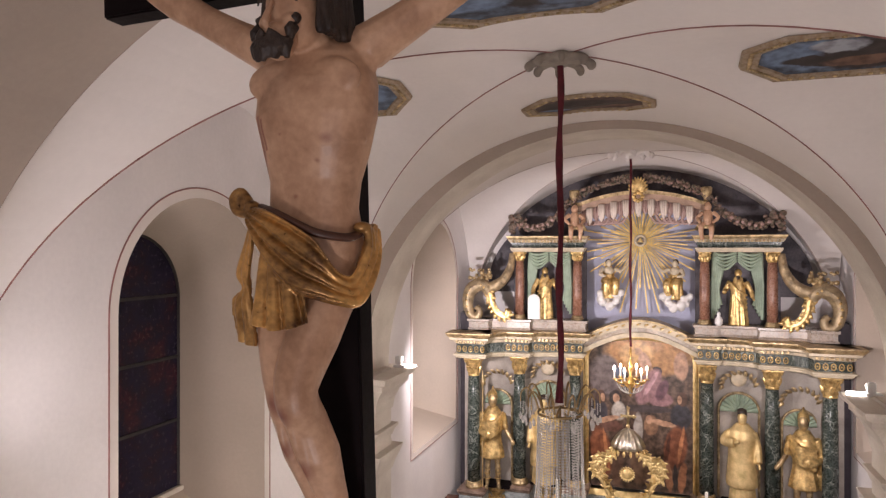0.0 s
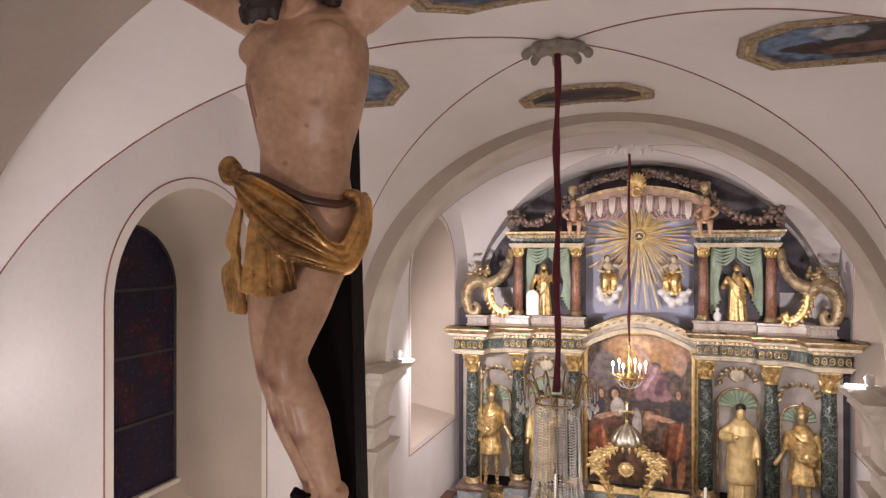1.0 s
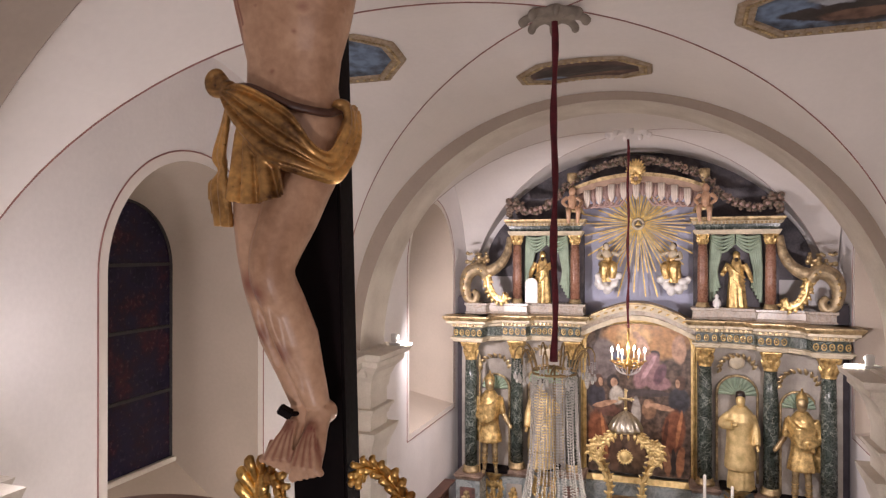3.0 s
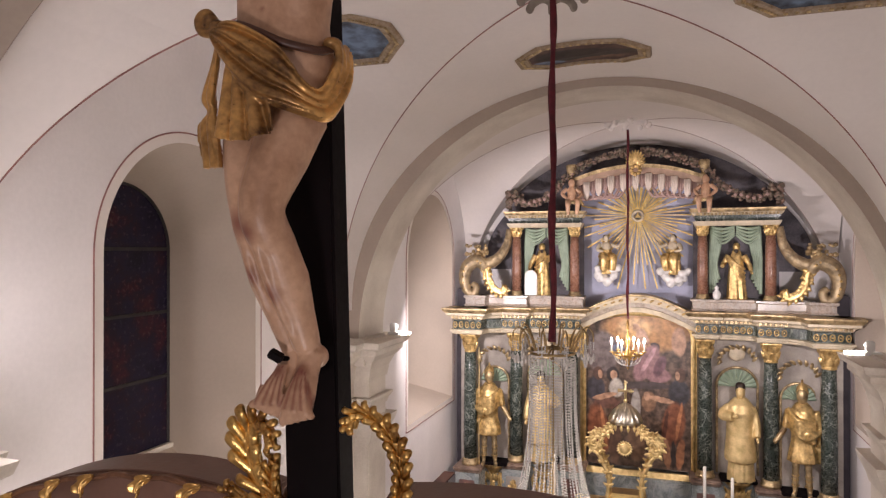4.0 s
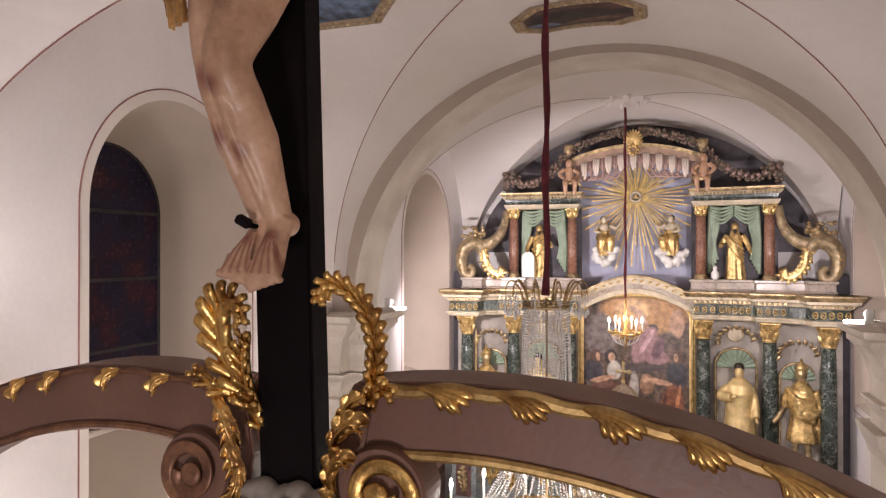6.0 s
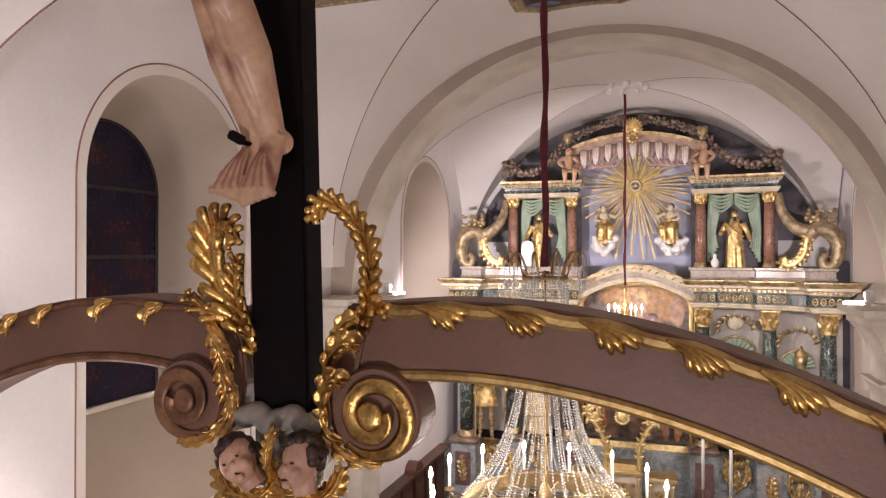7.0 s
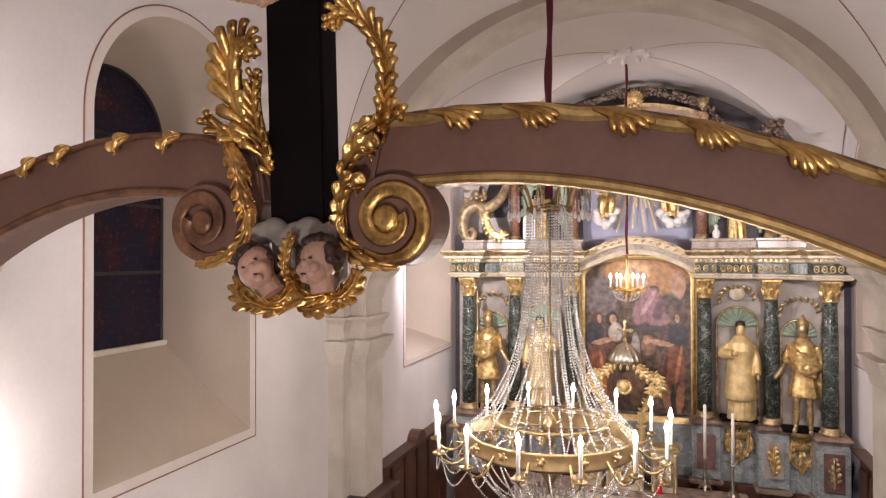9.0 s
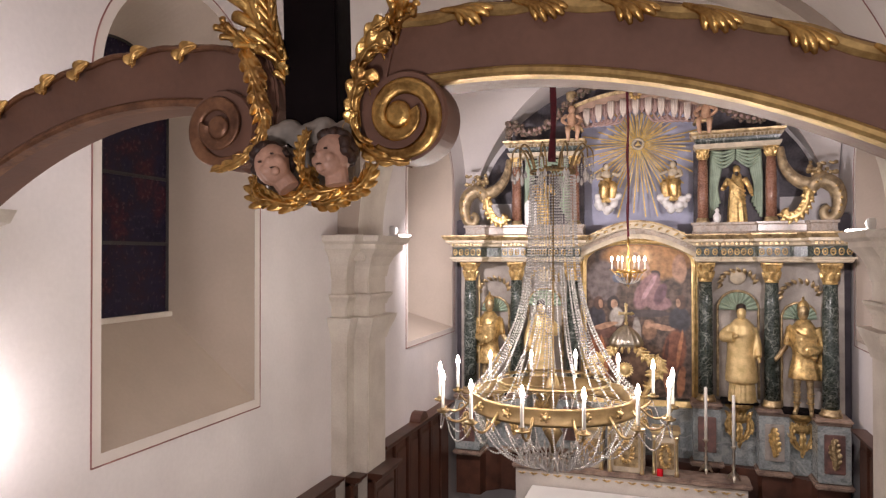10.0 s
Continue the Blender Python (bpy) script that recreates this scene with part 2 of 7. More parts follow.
black_wood = material("black_stained_wood", (0.005, 0.0025, 0.003), 0.7, 0, 0.4, 6, 60, 0.08, Specular_IOR_Level=0.12)
beam_paint = material("mauve_brown_beam_paint", (0.19, 0.098, 0.066), 0.5, 0, 0.16, 4, 60, 0.1)
dark_wood = material("dark_stained_oak", (0.075, 0.030, 0.018), 0.4, 0, 0.35, 5, 50, 0.12)
green_marble = marble("green_marble_paint", (0.040, 0.052, 0.044), (0.24, 0.26, 0.23), 6, 0.028)
red_marble = marble("red_marble_paint", (0.24, 0.115, 0.075), (0.36, 0.20, 0.14), 16, 0.04)
grey_marble = marble("grey_marble_paint", (0.42, 0.345, 0.28), (0.45, 0.40, 0.35), 5)
blue_marble = marble("blue_grey_marble_paint", (0.24, 0.265, 0.26), (0.36, 0.375, 0.36), 3, 0.06)
ped_brown = material("brown_marbled_moulding", (0.31, 0.225, 0.17), 0.45, 0, 0.25, 7, 50, 0.06, tint=(0.12, 0.075, 0.06))
plum_panel = material("plum_marbled_panel", (0.17, 0.085, 0.07), 0.4, 0, 0.3, 9, 50, 0.04, tint=(0.09, 0.06, 0.055))
ivory = material("ivory_paint", (0.62, 0.53, 0.39), 0.5, 0, 0.12, 9, 60, 0.08, tint=(0.45, 0.38, 0.27))
grey_paint = material("warm_grey_retable_paint", (0.35, 0.31, 0.27), 0.5, 0, 0.22, 5, 50, 0.08)
lavender = material("lavender_blue_paint", (0.42, 0.43, 0.56), 0.6, 0, 0.12, 3, 40, 0.06)
niche_green = material("sage_green_curtain_paint", (0.31, 0.39, 0.29), 0.55, 0, 0.15, 9, 50, 0.06)
night_board = material("dark_backing_board", (0.040, 0.032, 0.040), 0.7, 0, 0.4, 5, 40, 0.06)
white_paint = material("white_painted_wood", (0.78, 0.76, 0.74), 0.5, 0, 0.06, 8, 50, 0.08)
pink_drape = material("pale_pink_drape_paint", (0.40, 0.27, 0.24), 0.5, 0, 0.15, 9, 50, 0.05)
canopy_brown = material("tan_brown_canopy_paint", (0.36, 0.235, 0.165), 0.5, 0, 0.25, 9, 50, 0.06)
valance_white = material("cream_valance_paint", (0.70, 0.60, 0.52), 0.5, 0, 0.1, 9, 50, 0.05)
flower = material("faded_flower_paint", (0.24, 0.15, 0.12), 0.6, 0, 0.4, 18, 90, 0.1, tint=(0.07, 0.08, 0.05))
red_cloth = material("red_velvet", (0.085, 0.006, 0.012), 0.85, 0, 0.35, 20, 150, 0.2)
linen = material("white_linen", (0.82, 0.80, 0.76), 0.85, 0, 0.04, 3, 200, 0.1)
wax = material("white_wax", (0.86, 0.82, 0.74), 0.45, 0, 0.04, 8, 60, 0.02)
crystal = material("cut_crystal", (0.92, 0.90, 0.87), 0.14, 0, 0.04, 30, 90, 0.0, IOR=1.5, Transmission_Weight=0.55, Specular_IOR_Level=0.8)
flame = glow("lit_candle_bulb", (1.0, 0.88, 0.80), 1420)
flame_small = glow("lit_small_bulb", (1.0, 0.88, 0.78), 330)
flood = glow("lit_flood_lens", (1.0, 0.92, 0.86), 22)
gold_altar = material("altar_gilding", (0.78, 0.57, 0.25), 0.36, 0.7, 0.25, 16, 90, 0.12, tint=(0.30, 0.18, 0.065))
gold_altar_worn = material("worn_altar_gilding", (0.56, 0.43, 0.24), 0.42, 0.7, 0.3, 12, 80, 0.15, tint=(0.17, 0.115, 0.06))
gold_flat = material("burnished_frame_gilding", (0.80, 0.62, 0.30), 0.42, 0.6, 0.15, 12, 80, 0.06, tint=(0.55, 0.38, 0.15))
gold_fillet = material("matt_leaf_gilding", (0.60, 0.42, 0.17), 0.46, 0.7, 0.25, 14, 90, 0.12, tint=(0.34, 0.21, 0.075))
gold_ray = material("sunburst_gilding", (0.88, 0.66, 0.26), 0.36, 0.45, 0.15, 14, 90, 0.05, tint=(0.62, 0.42, 0.14))
# for the backing board; its dark also stands in for shade in the niches
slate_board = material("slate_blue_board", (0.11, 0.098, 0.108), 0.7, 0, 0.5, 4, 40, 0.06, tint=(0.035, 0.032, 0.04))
scroll_gilt = material("dulled_scroll_gilding", (0.42, 0.32, 0.19), 0.45, 0.45, 0.35, 12, 80, 0.15, tint=(0.19, 0.14, 0.085))
gold_robe = material("pale_robe_gilding", (0.74, 0.57, 0.29), 0.48, 0.5, 0.2, 10, 80, 0.08, tint=(0.55, 0.40, 0.17))
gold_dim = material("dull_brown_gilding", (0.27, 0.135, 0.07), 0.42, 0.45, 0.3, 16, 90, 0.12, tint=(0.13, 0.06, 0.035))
gold_cloth = material("aged_gilt_cloth", (0.60, 0.345, 0.115), 0.32, 0.65, 0.4, 5, 70, 0.12, tint=(0.075, 0.034, 0.020))
pale_line = material("pale_grey_painted_line", (0.45, 0.36, 0.33), 0.8, 0, 0.2, 12, 60, 0.05)
iron = material("dark_iron", (0.05, 0.045, 0.045), 0.5, 0.6, 0.2, 12, 60, 0.05)
lamp_white = material("white_lamp_housing", (0.8, 0.8, 0.8), 0.4, 0, 0.03, 8, 60, 0)
red_glass = material("red_votive_glass", (0.55, 0.01, 0.02), 0.15, 0, 0.2, 9, 50, 0)
glass_dark = material("stained_glass_pane", (0.02, 0.012, 0.026), 0.25, 0, 0.4, 3.0, 30, 0.03, Specular_IOR_Level=0.22)
_rp = [n for n in glass_dark.node_tree.nodes if n.type == "VALTORGB"][0].color_ramp
_rp.elements[0].position, _rp.elements[0].color = 0.36, (0.008, 0.006, 0.018, 1)
_rp.elements[1].position, _rp.elements[1].color = 0.72, (0.075, 0.036, 0.030, 1)
for _pos, _c in ((0.46, (0.018, 0.014, 0.034)), (0.54, (0.018, 0.010, 0.022)), (0.62, (0.045, 0.014, 0.024))):
    _rp.elements.new(_pos).color = (*_c, 1)
glass_paint = [glass_dark] * 4


# ---- the building ----
SPRING, RISE = 5.25, 2.6
NSPRING, NRISE = 5.56, 2.265                  # stilted springing of the nave bay
XN, YN, HX, HY = -0.587, 4.20, 2.55, 2.025     # nave bay
XS, YS, SX, SY = -0.40, 8.98, 2.76, 2.0        # sanctuary bay
LEFT, RIGHT = -3.3, 2.05
SLEFT, SRIGHT = -3.15, 2.38


def groin(x, y, xc, yc, hx, hy, sp=SPRING, rise=RISE):
    u, v = min(1, abs(x - xc) / hx), min(1, abs(y - yc) / hy)
    return sp + rise * max(math.sqrt(1 - u * u), math.sqrt(1 - v * v))


def vault(name, xc, yc, hx, hy, label, sp=SPRING, rise=RISE, ex=0.0, ey=0.0):
    """A groin vault; ex and ey carry its webs on, past the springing, to the walls and arches."""
    bm = B()
    n = 48
    f = [math.sin(math.pi * (i / n - 0.5)) for i in range(n + 1)]
    xs = [xc + hx * a for a in f]
    ys = [yc + hy * a for a in f]
    if ex:
        xs = [xs[0] - ex] + xs + [xs[-1] + ex]
        ys = [ys[0] - ey] + ys + [ys[-1] + ey]
    m = len(xs) - 1
    grid = [[bm.verts.new((x, y, groin(x, y, xc, yc, hx, hy, sp, rise))) for y in ys] for x in xs]
    for i in range(m):
        for j in range(m):
            q = [grid[i][j], grid[i + 1][j], grid[i + 1][j + 1], grid[i][j + 1]]
            if i == j:
                bm.faces.new((q[0], q[1], q[2])), bm.faces.new((q[0], q[2], q[3]))
            elif i + j == m - 1:
                bm.faces.new((q[0], q[1], q[3])), bm.faces.new((q[1], q[2], q[3]))
            else:
                bm.faces.new(q)
    ob = part(name, bm, vault_paint)
    mod = ob.modifiers.new("thick", "SOLIDIFY")
    mod.thickness, mod.offset = 0.12, 1
    return tagged(ob, label, "ceiling", kind="structure")


def groin_lines(xc, yc, hx, hy, width=0.007, paint=None, sp=SPRING, rise=RISE):
    for a in (-1, 1):
        for b in (-1, 1):
            pts = []
            for k in range(41):
                s = math.sin(k / 40 * math.pi / 2) * 0.995
                x, y = xc + a * hx * s, yc + b * hy * s
                pts.append((x, y, groin(x, y, xc, yc, hx, hy, sp, rise) - 0.003))
            bm = B()
            tube(bm, pts, width, 6)
            tagged(part("trim", bm, paint or red_line), "thin painted red line along a vault groin", "painted line", kind="structure")


vault("ceiling", XN, YN, HX, HY, "white plastered groin vault over the nave bay", NSPRING, NRISE, 0.32, 0.36)
groin_lines(XN, YN, HX, HY, 0.0046, None, NSPRING, NRISE)
vault("ceiling", XS, YS, SX, SY, "white plastered groin vault over the sanctuary")
groin_lines(XS, YS, SX, SY, 0.0045, pale_line)


def arched(t, y0, y1, zb, zs):
    """The outline of a round-headed opening, as 61 points from the lower left to the lower right, t-free."""
    c, r = (y0 + y1) / 2, (y1 - y0) / 2
    side = [(y0, lerp(zb, zs, k / 10)) for k in range(10)]
    arc = [(c - r * math.cos(k * math.pi / 40), zs + r * math.sin(k * math.pi / 40)) for k in range(41)]
    return side + arc + [(y, z) for y, z in ((y1 + y0 - a, b) for a, b in side)][::-1]


def side_wall(name, x, out, y0, y1, z1, opening, label):
    """A wall in the plane x, from y0 to y1; opening (y0, y1, sill, spring) or None."""
    bm = B()
    th = 0.9 * out
    if opening:
        a, b, zb, zs = opening
        c, r = (a + b) / 2, (b - a) / 2
        ys = [y0] + [c - r * math.cos(k * math.pi / 40) for k in range(41)] + [y1]
        for p, q in zip(ys, ys[1:]):
            inside = a - 1e-6 <= p and q <= b + 1e-6
            if not inside:
                box(bm, min(x, x + th), max(x, x + th), p, q, 0, z1)
            else:
                zt = [zs + math.sqrt(max(0, r * r - (v - c) ** 2)) for v in (p, q)]
                for lo, hi in (((0, 0), (zb, zb)), (zt, (z1, z1))):
                    v = [bm.verts.new((x, y, z)) for y, z in ((p, lo[0]), (q, lo[1]), (q, hi[1]), (p, hi[0]))]
                    bm.faces.new(v)
    else:
        box(bm, min(x, x + th), max(x, x + th), y0, y1, 0, z1)
    return tagged(part(name, bm, plaster), label, "wall", kind="structure")


def church_window(name, x, out, outer, inner, depth, label, glazed=True):
    """Splayed round-headed window: outer opening on the wall, inner opening round the glass, painted border, glass with bars."""
    root = thing(name, label, "window", kind="structure")
    a, b = arched(0, *outer), arched(0, *inner)
    xi = x + out * depth
    bm = B()
    loft(bm, [[Vector((lerp(x, xi, k / 6), lerp(p[0], q[0], k / 6), lerp(p[1], q[1], k / 6))) for p, q in zip(a, b)] for k in range(7)], closed=True, caps=False)
    part("reveal", bm, reveal_paint, root, "beige splayed reveal")
    w = 0.075
    o0, o1, zb, zs = outer
    c = arched(0, o0 - w, o1 + w, zb - w, zs)
    bm = B()
    loft(bm, [[Vector((x - out * 0.003, p[0], p[1])) for p in a], [Vector((x - out * 0.003, p[0], p[1])) for p in c]], caps=False)
    part("painted_border", bm, border_paint, root, "cream painted border")
    bm = B()
    tube(bm, [Vector((x - out * 0.003, p[0], p[1])) for p in c] + [Vector((x - out * 0.003, *c[0]))], 0.0055, 6)
    part("border_line", bm, red_line, root, "thin brick-red line")
    i0, i1, ib, isp = inner
    r, mid = (i1 - i0) / 2, (i0 + i1) / 2
    top = isp + r
    bars = 4
    zs_ = [lerp(ib, top, (k / bars) ** 0.95) for k in range(bars + 1)]
    rnd = random.Random(4)
    for k in range(bars):
        za, zc = zs_[k], zs_[k + 1]
        pane = part("pane", B(), None, root)
        bm = B()
        steps = 14
        def half(z):
            return r if z <= isp else math.sqrt(max(0.0004, r * r - (z - isp) ** 2))
        pts = [lerp(za, zc, j / steps) for j in range(steps + 1)]
        cols = 6
        rows = [[bm.verts.new((xi, mid + half(z) * lerp(-1, 1, j / cols), z)) for j in range(cols + 1)] for z in pts]
        for p, q in zip(rows, rows[1:]):
            for j in range(cols):
                fc = bm.faces.new((p[j], p[j + 1], q[j + 1], q[j]))
                fc.smooth = False
        bm.to_mesh(pane.data)
        bm.free()
        pane.data.materials.append(glass_paint[0])
        if k:
            bm = B()
            bbox(bm, xi - 0.012, xi + 0.012, mid - half(za), mid + half(za), za - 0.014, za + 0.014, 0.003)
            part("glazing_bar", bm, iron, root, "dark iron bar")
    bm = B()
    tube(bm, [Vector((xi - out * 0.004, p[0], p[1])) for p in b], 0.014, 6)
    part("window_frame", bm, iron, root)
    bm = B()
    bbox(bm, min(xi, xi - out * 0.05), max(xi, xi - out * 0.05), i0 - 0.01, i1 + 0.02, ib - 0.03, ib + 0.012, 0.006)
    part("window_sill", bm, stone, root, "narrow pale stone ledge")
    # unseen dark board added behind the glass to close the opening
    bm = B()
    box(bm, *sorted((xi + out * 0.02, xi + out * 0.06)), i0 - 0.2, i1 + 0.2, ib - 0.2, top + 0.2)
    part("added_backing", bm, night_board, root)
    return root


W1 = (3.355, 4.985, 3.805, 6.165)
side_wall("wall_left", LEFT, -1, 2.0, 6.6, 8.2, W1, "white plastered nave wall with a round-headed window")
church_window("window_1", LEFT, -1, W1, (3.64, 4.73, 4.55, 6.18), 0.70, "tall round-headed stained-glass window, dark at night")
W2 = (8.16, 10.06, 3.91, 6.05)
side_wall("wall_sanctuary_left", SLEFT, -1, 6.9, 11.2, 8.2, W2, "white plastered sanctuary wall with a deep window")
church_window("window_2", SLEFT, -1, W2, (8.62, 9.62, 4.18, 6.12), 0.62, "deep round-headed sanctuary window")
side_wall("wall_sanctuary_right", SRIGHT, 1, 6.9, 11.2, 8.2, W2, "white plastered sanctuary wall with a deep window")
church_window("window_3", SRIGHT, 1, W2, (8.62, 9.62, 4.18, 6.12), 0.62, "deep round-headed sanctuary window")
side_wall("wall_right", RIGHT, 1, 2.0, 6.6, 8.2, None, "white plastered nave wall")
side_wall("wall_nave_left", LEFT, -1, -8, 2.0, 8.2, None, "white plastered nave wall")
side_wall("wall_nave_right", RIGHT, 1, -8, 2.0, 8.2, None, "white plastered nave wall")
bm = B()
box(bm, -4.4, 3.4, 11.0, 11.3, 0, 8.2)
tagged(part("wall_east", bm, plaster), "white plastered wall behind the high altar", "wall", kind="structure")
bm = B()
box(bm, -4.4, 3.4, -8.3, -8.0, 0, 8.2)
tagged(part("wall_west", bm, plaster), "white plastered end wall of the nave", "wall", kind="structure")
bm = B()
box(bm, -4.4, 3.4, -8.3, 11.3, -0.2, 0)
tagged(part("floor", bm, floor_stone), "grey stone slab floor", "floor", kind="structure")
bm = B()
loft(bm, [[Vector((XN - 2.62 * math.cos(k * math.pi / 32), y, SPRING + RISE * math.sin(k * math.pi / 32))) for k in range(33)] for y in (-8.0, 1.25)], closed=False)
ob = part("ceiling", bm, vault_paint)
ob.modifiers.new("thick", "SOLIDIFY").thickness = -0.12
tagged(ob, "white plastered barrel vault of the nave", "ceiling", kind="structure")


def transverse_arch(xc, zc, r, ro, y0, y1, front, label, body=None):
    root = thing("trim", label, "arch", kind="structure")
    bm = B()
    n = 64
    rings = []
    for k in range(n + 1):
        a = math.pi * k / n
        c, s = math.cos(a), math.sin(a)
        rings.append([Vector((xc - r * c, y0, zc + r * s)), Vector((xc - r * c, y1, zc + r * s)), Vector((xc - ro * c, y1, zc + ro * s)), Vector((xc - ro * c, y0, zc + ro * s))])
    loft(bm, rings)
    part("arch_ring", bm, body or stone, root, "pale stone arch ring")
    bm = B()
    for yy in front:
        loft(bm, [[Vector((xc - q * math.cos(math.pi * k / n), yy, zc + q * math.sin(math.pi * k / n))) for k in range(n + 1)] for q in (r + 0.002, ro - 0.002)], closed=False)
    part("painted_band", bm, tan_paint, root, "tan painted band on the arch face")
    return root


transverse_arch(-0.552, 5.238, 2.502, 2.9, 6.5, 7.13, (6.496,), "pale arch with a tan painted band before the sanctuary")
# ring made tan, not stone: its weaker light is put into the colour
transverse_arch(-0.6, 5.234, 2.50, 2.95, 1.2, 2.0, (2.004, 1.196), "stone arch with a tan face over the rood beam, its ring darkened for weaker light", tan_paint)


def pier(x_wall, inward, y0, y1, label):
    """Stepped pilaster with a two-part capital; inward is +1 for the left wall."""
    root = thing("trim", label, "pilaster", kind="structure")
    s = inward
    xf = x_wall + s * 0.34
    xa = x_wall + s * 0.17
    lo = lambda a, b: (min(a, b), max(a, b))
    bm = B()
    bbox(bm, *lo(x_wall - s * 0.1, xf), y0 + 0.12, y1, 0.0, 5.0, 0.012)
    part("shaft", bm, stone, root)
    bm = B()
    bbox(bm, *lo(x_wall - s * 0.1, xa), y0 - 0.06, y1 + 0.08, 0.0, 5.0, 0.012)
    part("outer_shaft", bm, stone, root)
    plan = [(x_wall, y0 - 0.06), (xa, y0 - 0.06), (xa, y0 + 0.12), (xf, y0 + 0.12), (xf, y1), (xa, y1), (xa, y1 + 0.08), (x_wall, y1 + 0.08)]
    fl = 1 if s > 0 else -1
    for nm, prof in (("neck_moulding", [(-0.05, 4.12), (0.01, 4.12), (0.03, 4.2), (0.075, 4.3), (0.095, 4.36), (0.10, 4.385), (-0.05, 4.385)]),
                     ("collar", [(-0.05, 4.50), (0.01, 4.50), (0.025, 4.55), (0.06, 4.60), (0.06, 4.625), (-0.05, 4.625)]),
                     ("capital", [(-0.05, 4.80), (0.01, 4.80), (0.03, 4.92), (0.075, 5.02), (0.13, 5.08), (0.15, 5.10), (0.15, 5.15), (0.20, 5.18), (0.22, 5.24), (-0.05, 5.24)])):
        bm = B()
        moulding(bm, plan, prof, fl)
        part(nm, bm, stone, root)
    bm = B()
    bbox(bm, *lo(x_wall, xf), y0, y1, 4.98, 5.26, 0.01)
    part("block", bm, stone, root)
    return root


pier(LEFT, 1, 6.42, 7.0, "pale stone pilaster with moulded capital")
pier(RIGHT + 0.07, -1, 6.42, 7.0, "pale stone pilaster with moulded capital")
pier(LEFT, 1, 1.15, 2.12, "pale stone pilaster with moulded capital carrying the beam")
pier(RIGHT, -1, 1.15, 2.12, "pale stone pilaster with moulded capital carrying the beam")


def flood_lamp(x, y, z, s):
    root = thing("flood_lamp", "small lit white floodlight standing on the cornice", "lamp", "cornice floodlights")
    bm = B()
    bbox(bm, x - 0.05, x + 0.09, y - 0.05, y + 0.05, z, z + 0.03, 0.006)
    part("foot", bm, lamp_white, root)
    bm = B()
    bbox(bm, x - 0.035, x + 0.035, y - 0.035, y + 0.03, z + 0.03, z + 0.13, 0.01)
    part("housing", bm, lamp_white, root)
    bm = B()
    ball(bm, (x, y + 0.05, z + 0.085), 0.035)
    part("lens", bm, flood, root, "glowing lens", True)
    bm = B()
    bbox(bm, x + s * 0.03, x + s * 0.2, y - 0.02, y + 0.05, z + 0.004, z + 0.03, 0.006)
    part("reflector", bm, flood, root, "glowing white reflector strip")
    return root


flood_lamp(-2.92, 7.12, 5.24, 1)
flood_lamp(1.80, 7.08, 5.24, -1)
# housings of the unseen near pair, added to mirror the far lamps
flood_lamp(-2.92, 1.9, 5.24, 1)
flood_lamp(1.70, 1.9, 5.24, -1)


# ---- rood beam, cross and carved figure ----
def ribbon_arc(xp, zp, k, x0, x1, n=40):
    """Points of a flat arch with its crown at (xp, zp)."""
    return [(lerp(x0, x1, i / n), zp - k * (lerp(x0, x1, i / n) - xp) ** 2) for i in range(n + 1)]


BY, BD = 1.54, 0.15        # face of the beam, its depth


def normals(pts):
    out = []
    for i in range(len(pts)):
        a, b = Vector(pts[max(i - 1, 0)]), Vector(pts[min(i + 1, len(pts) - 1)])
        d = (b - a).normalized()
        n = Vector((-d.y, d.x))
        out.append(n if n.y > 0 else -n)
    return out


def strip(bm, pts, lo, hi, y0, y1, round_=0.0):
    """A bar along pts (x, z) between two offsets along the upward normal, from y0 to y1."""
    ns = normals(pts)
    rings = []
    for p, n in zip(pts, ns):
        p = Vector(p)
        a, b = p + n * lo, p + n * hi
        q = min(0.3 * abs(hi - lo), 0.01)
        rings.append([Vector((a.x, y0 + q, a.y)), Vector((a.x + n.x * q, y0, a.y + n.y * q)), Vector((b.x - n.x * q, y0, b.y - n.y * q)), Vector((b.x, y0 + q, b.y)),
                      Vector((b.x, y1, b.y)), Vector((a.x, y1, a.y))])
    return loft(bm, rings)


def lobe(bm, root, tip, bend, r, n=7, flat=0.45, up=(0, -1, 0)):
    """A carved leaf lobe: a swelling, curling, flattened tongue."""
    root, tip, bend = Vector(root), Vector(tip), Vector(bend)
    pts = [root.lerp(tip, k / n) + bend * math.sin(math.pi * k / n) for k in range(n + 1)]
    pts[-1] = pts[-1] + bend * 0.5
    tube(bm, pts, [r * max(0.12, math.sin(math.pi * (0.12 + 0.80 * (k / n) ** 0.8))) for k in range(n + 1)], 8, up, flat)


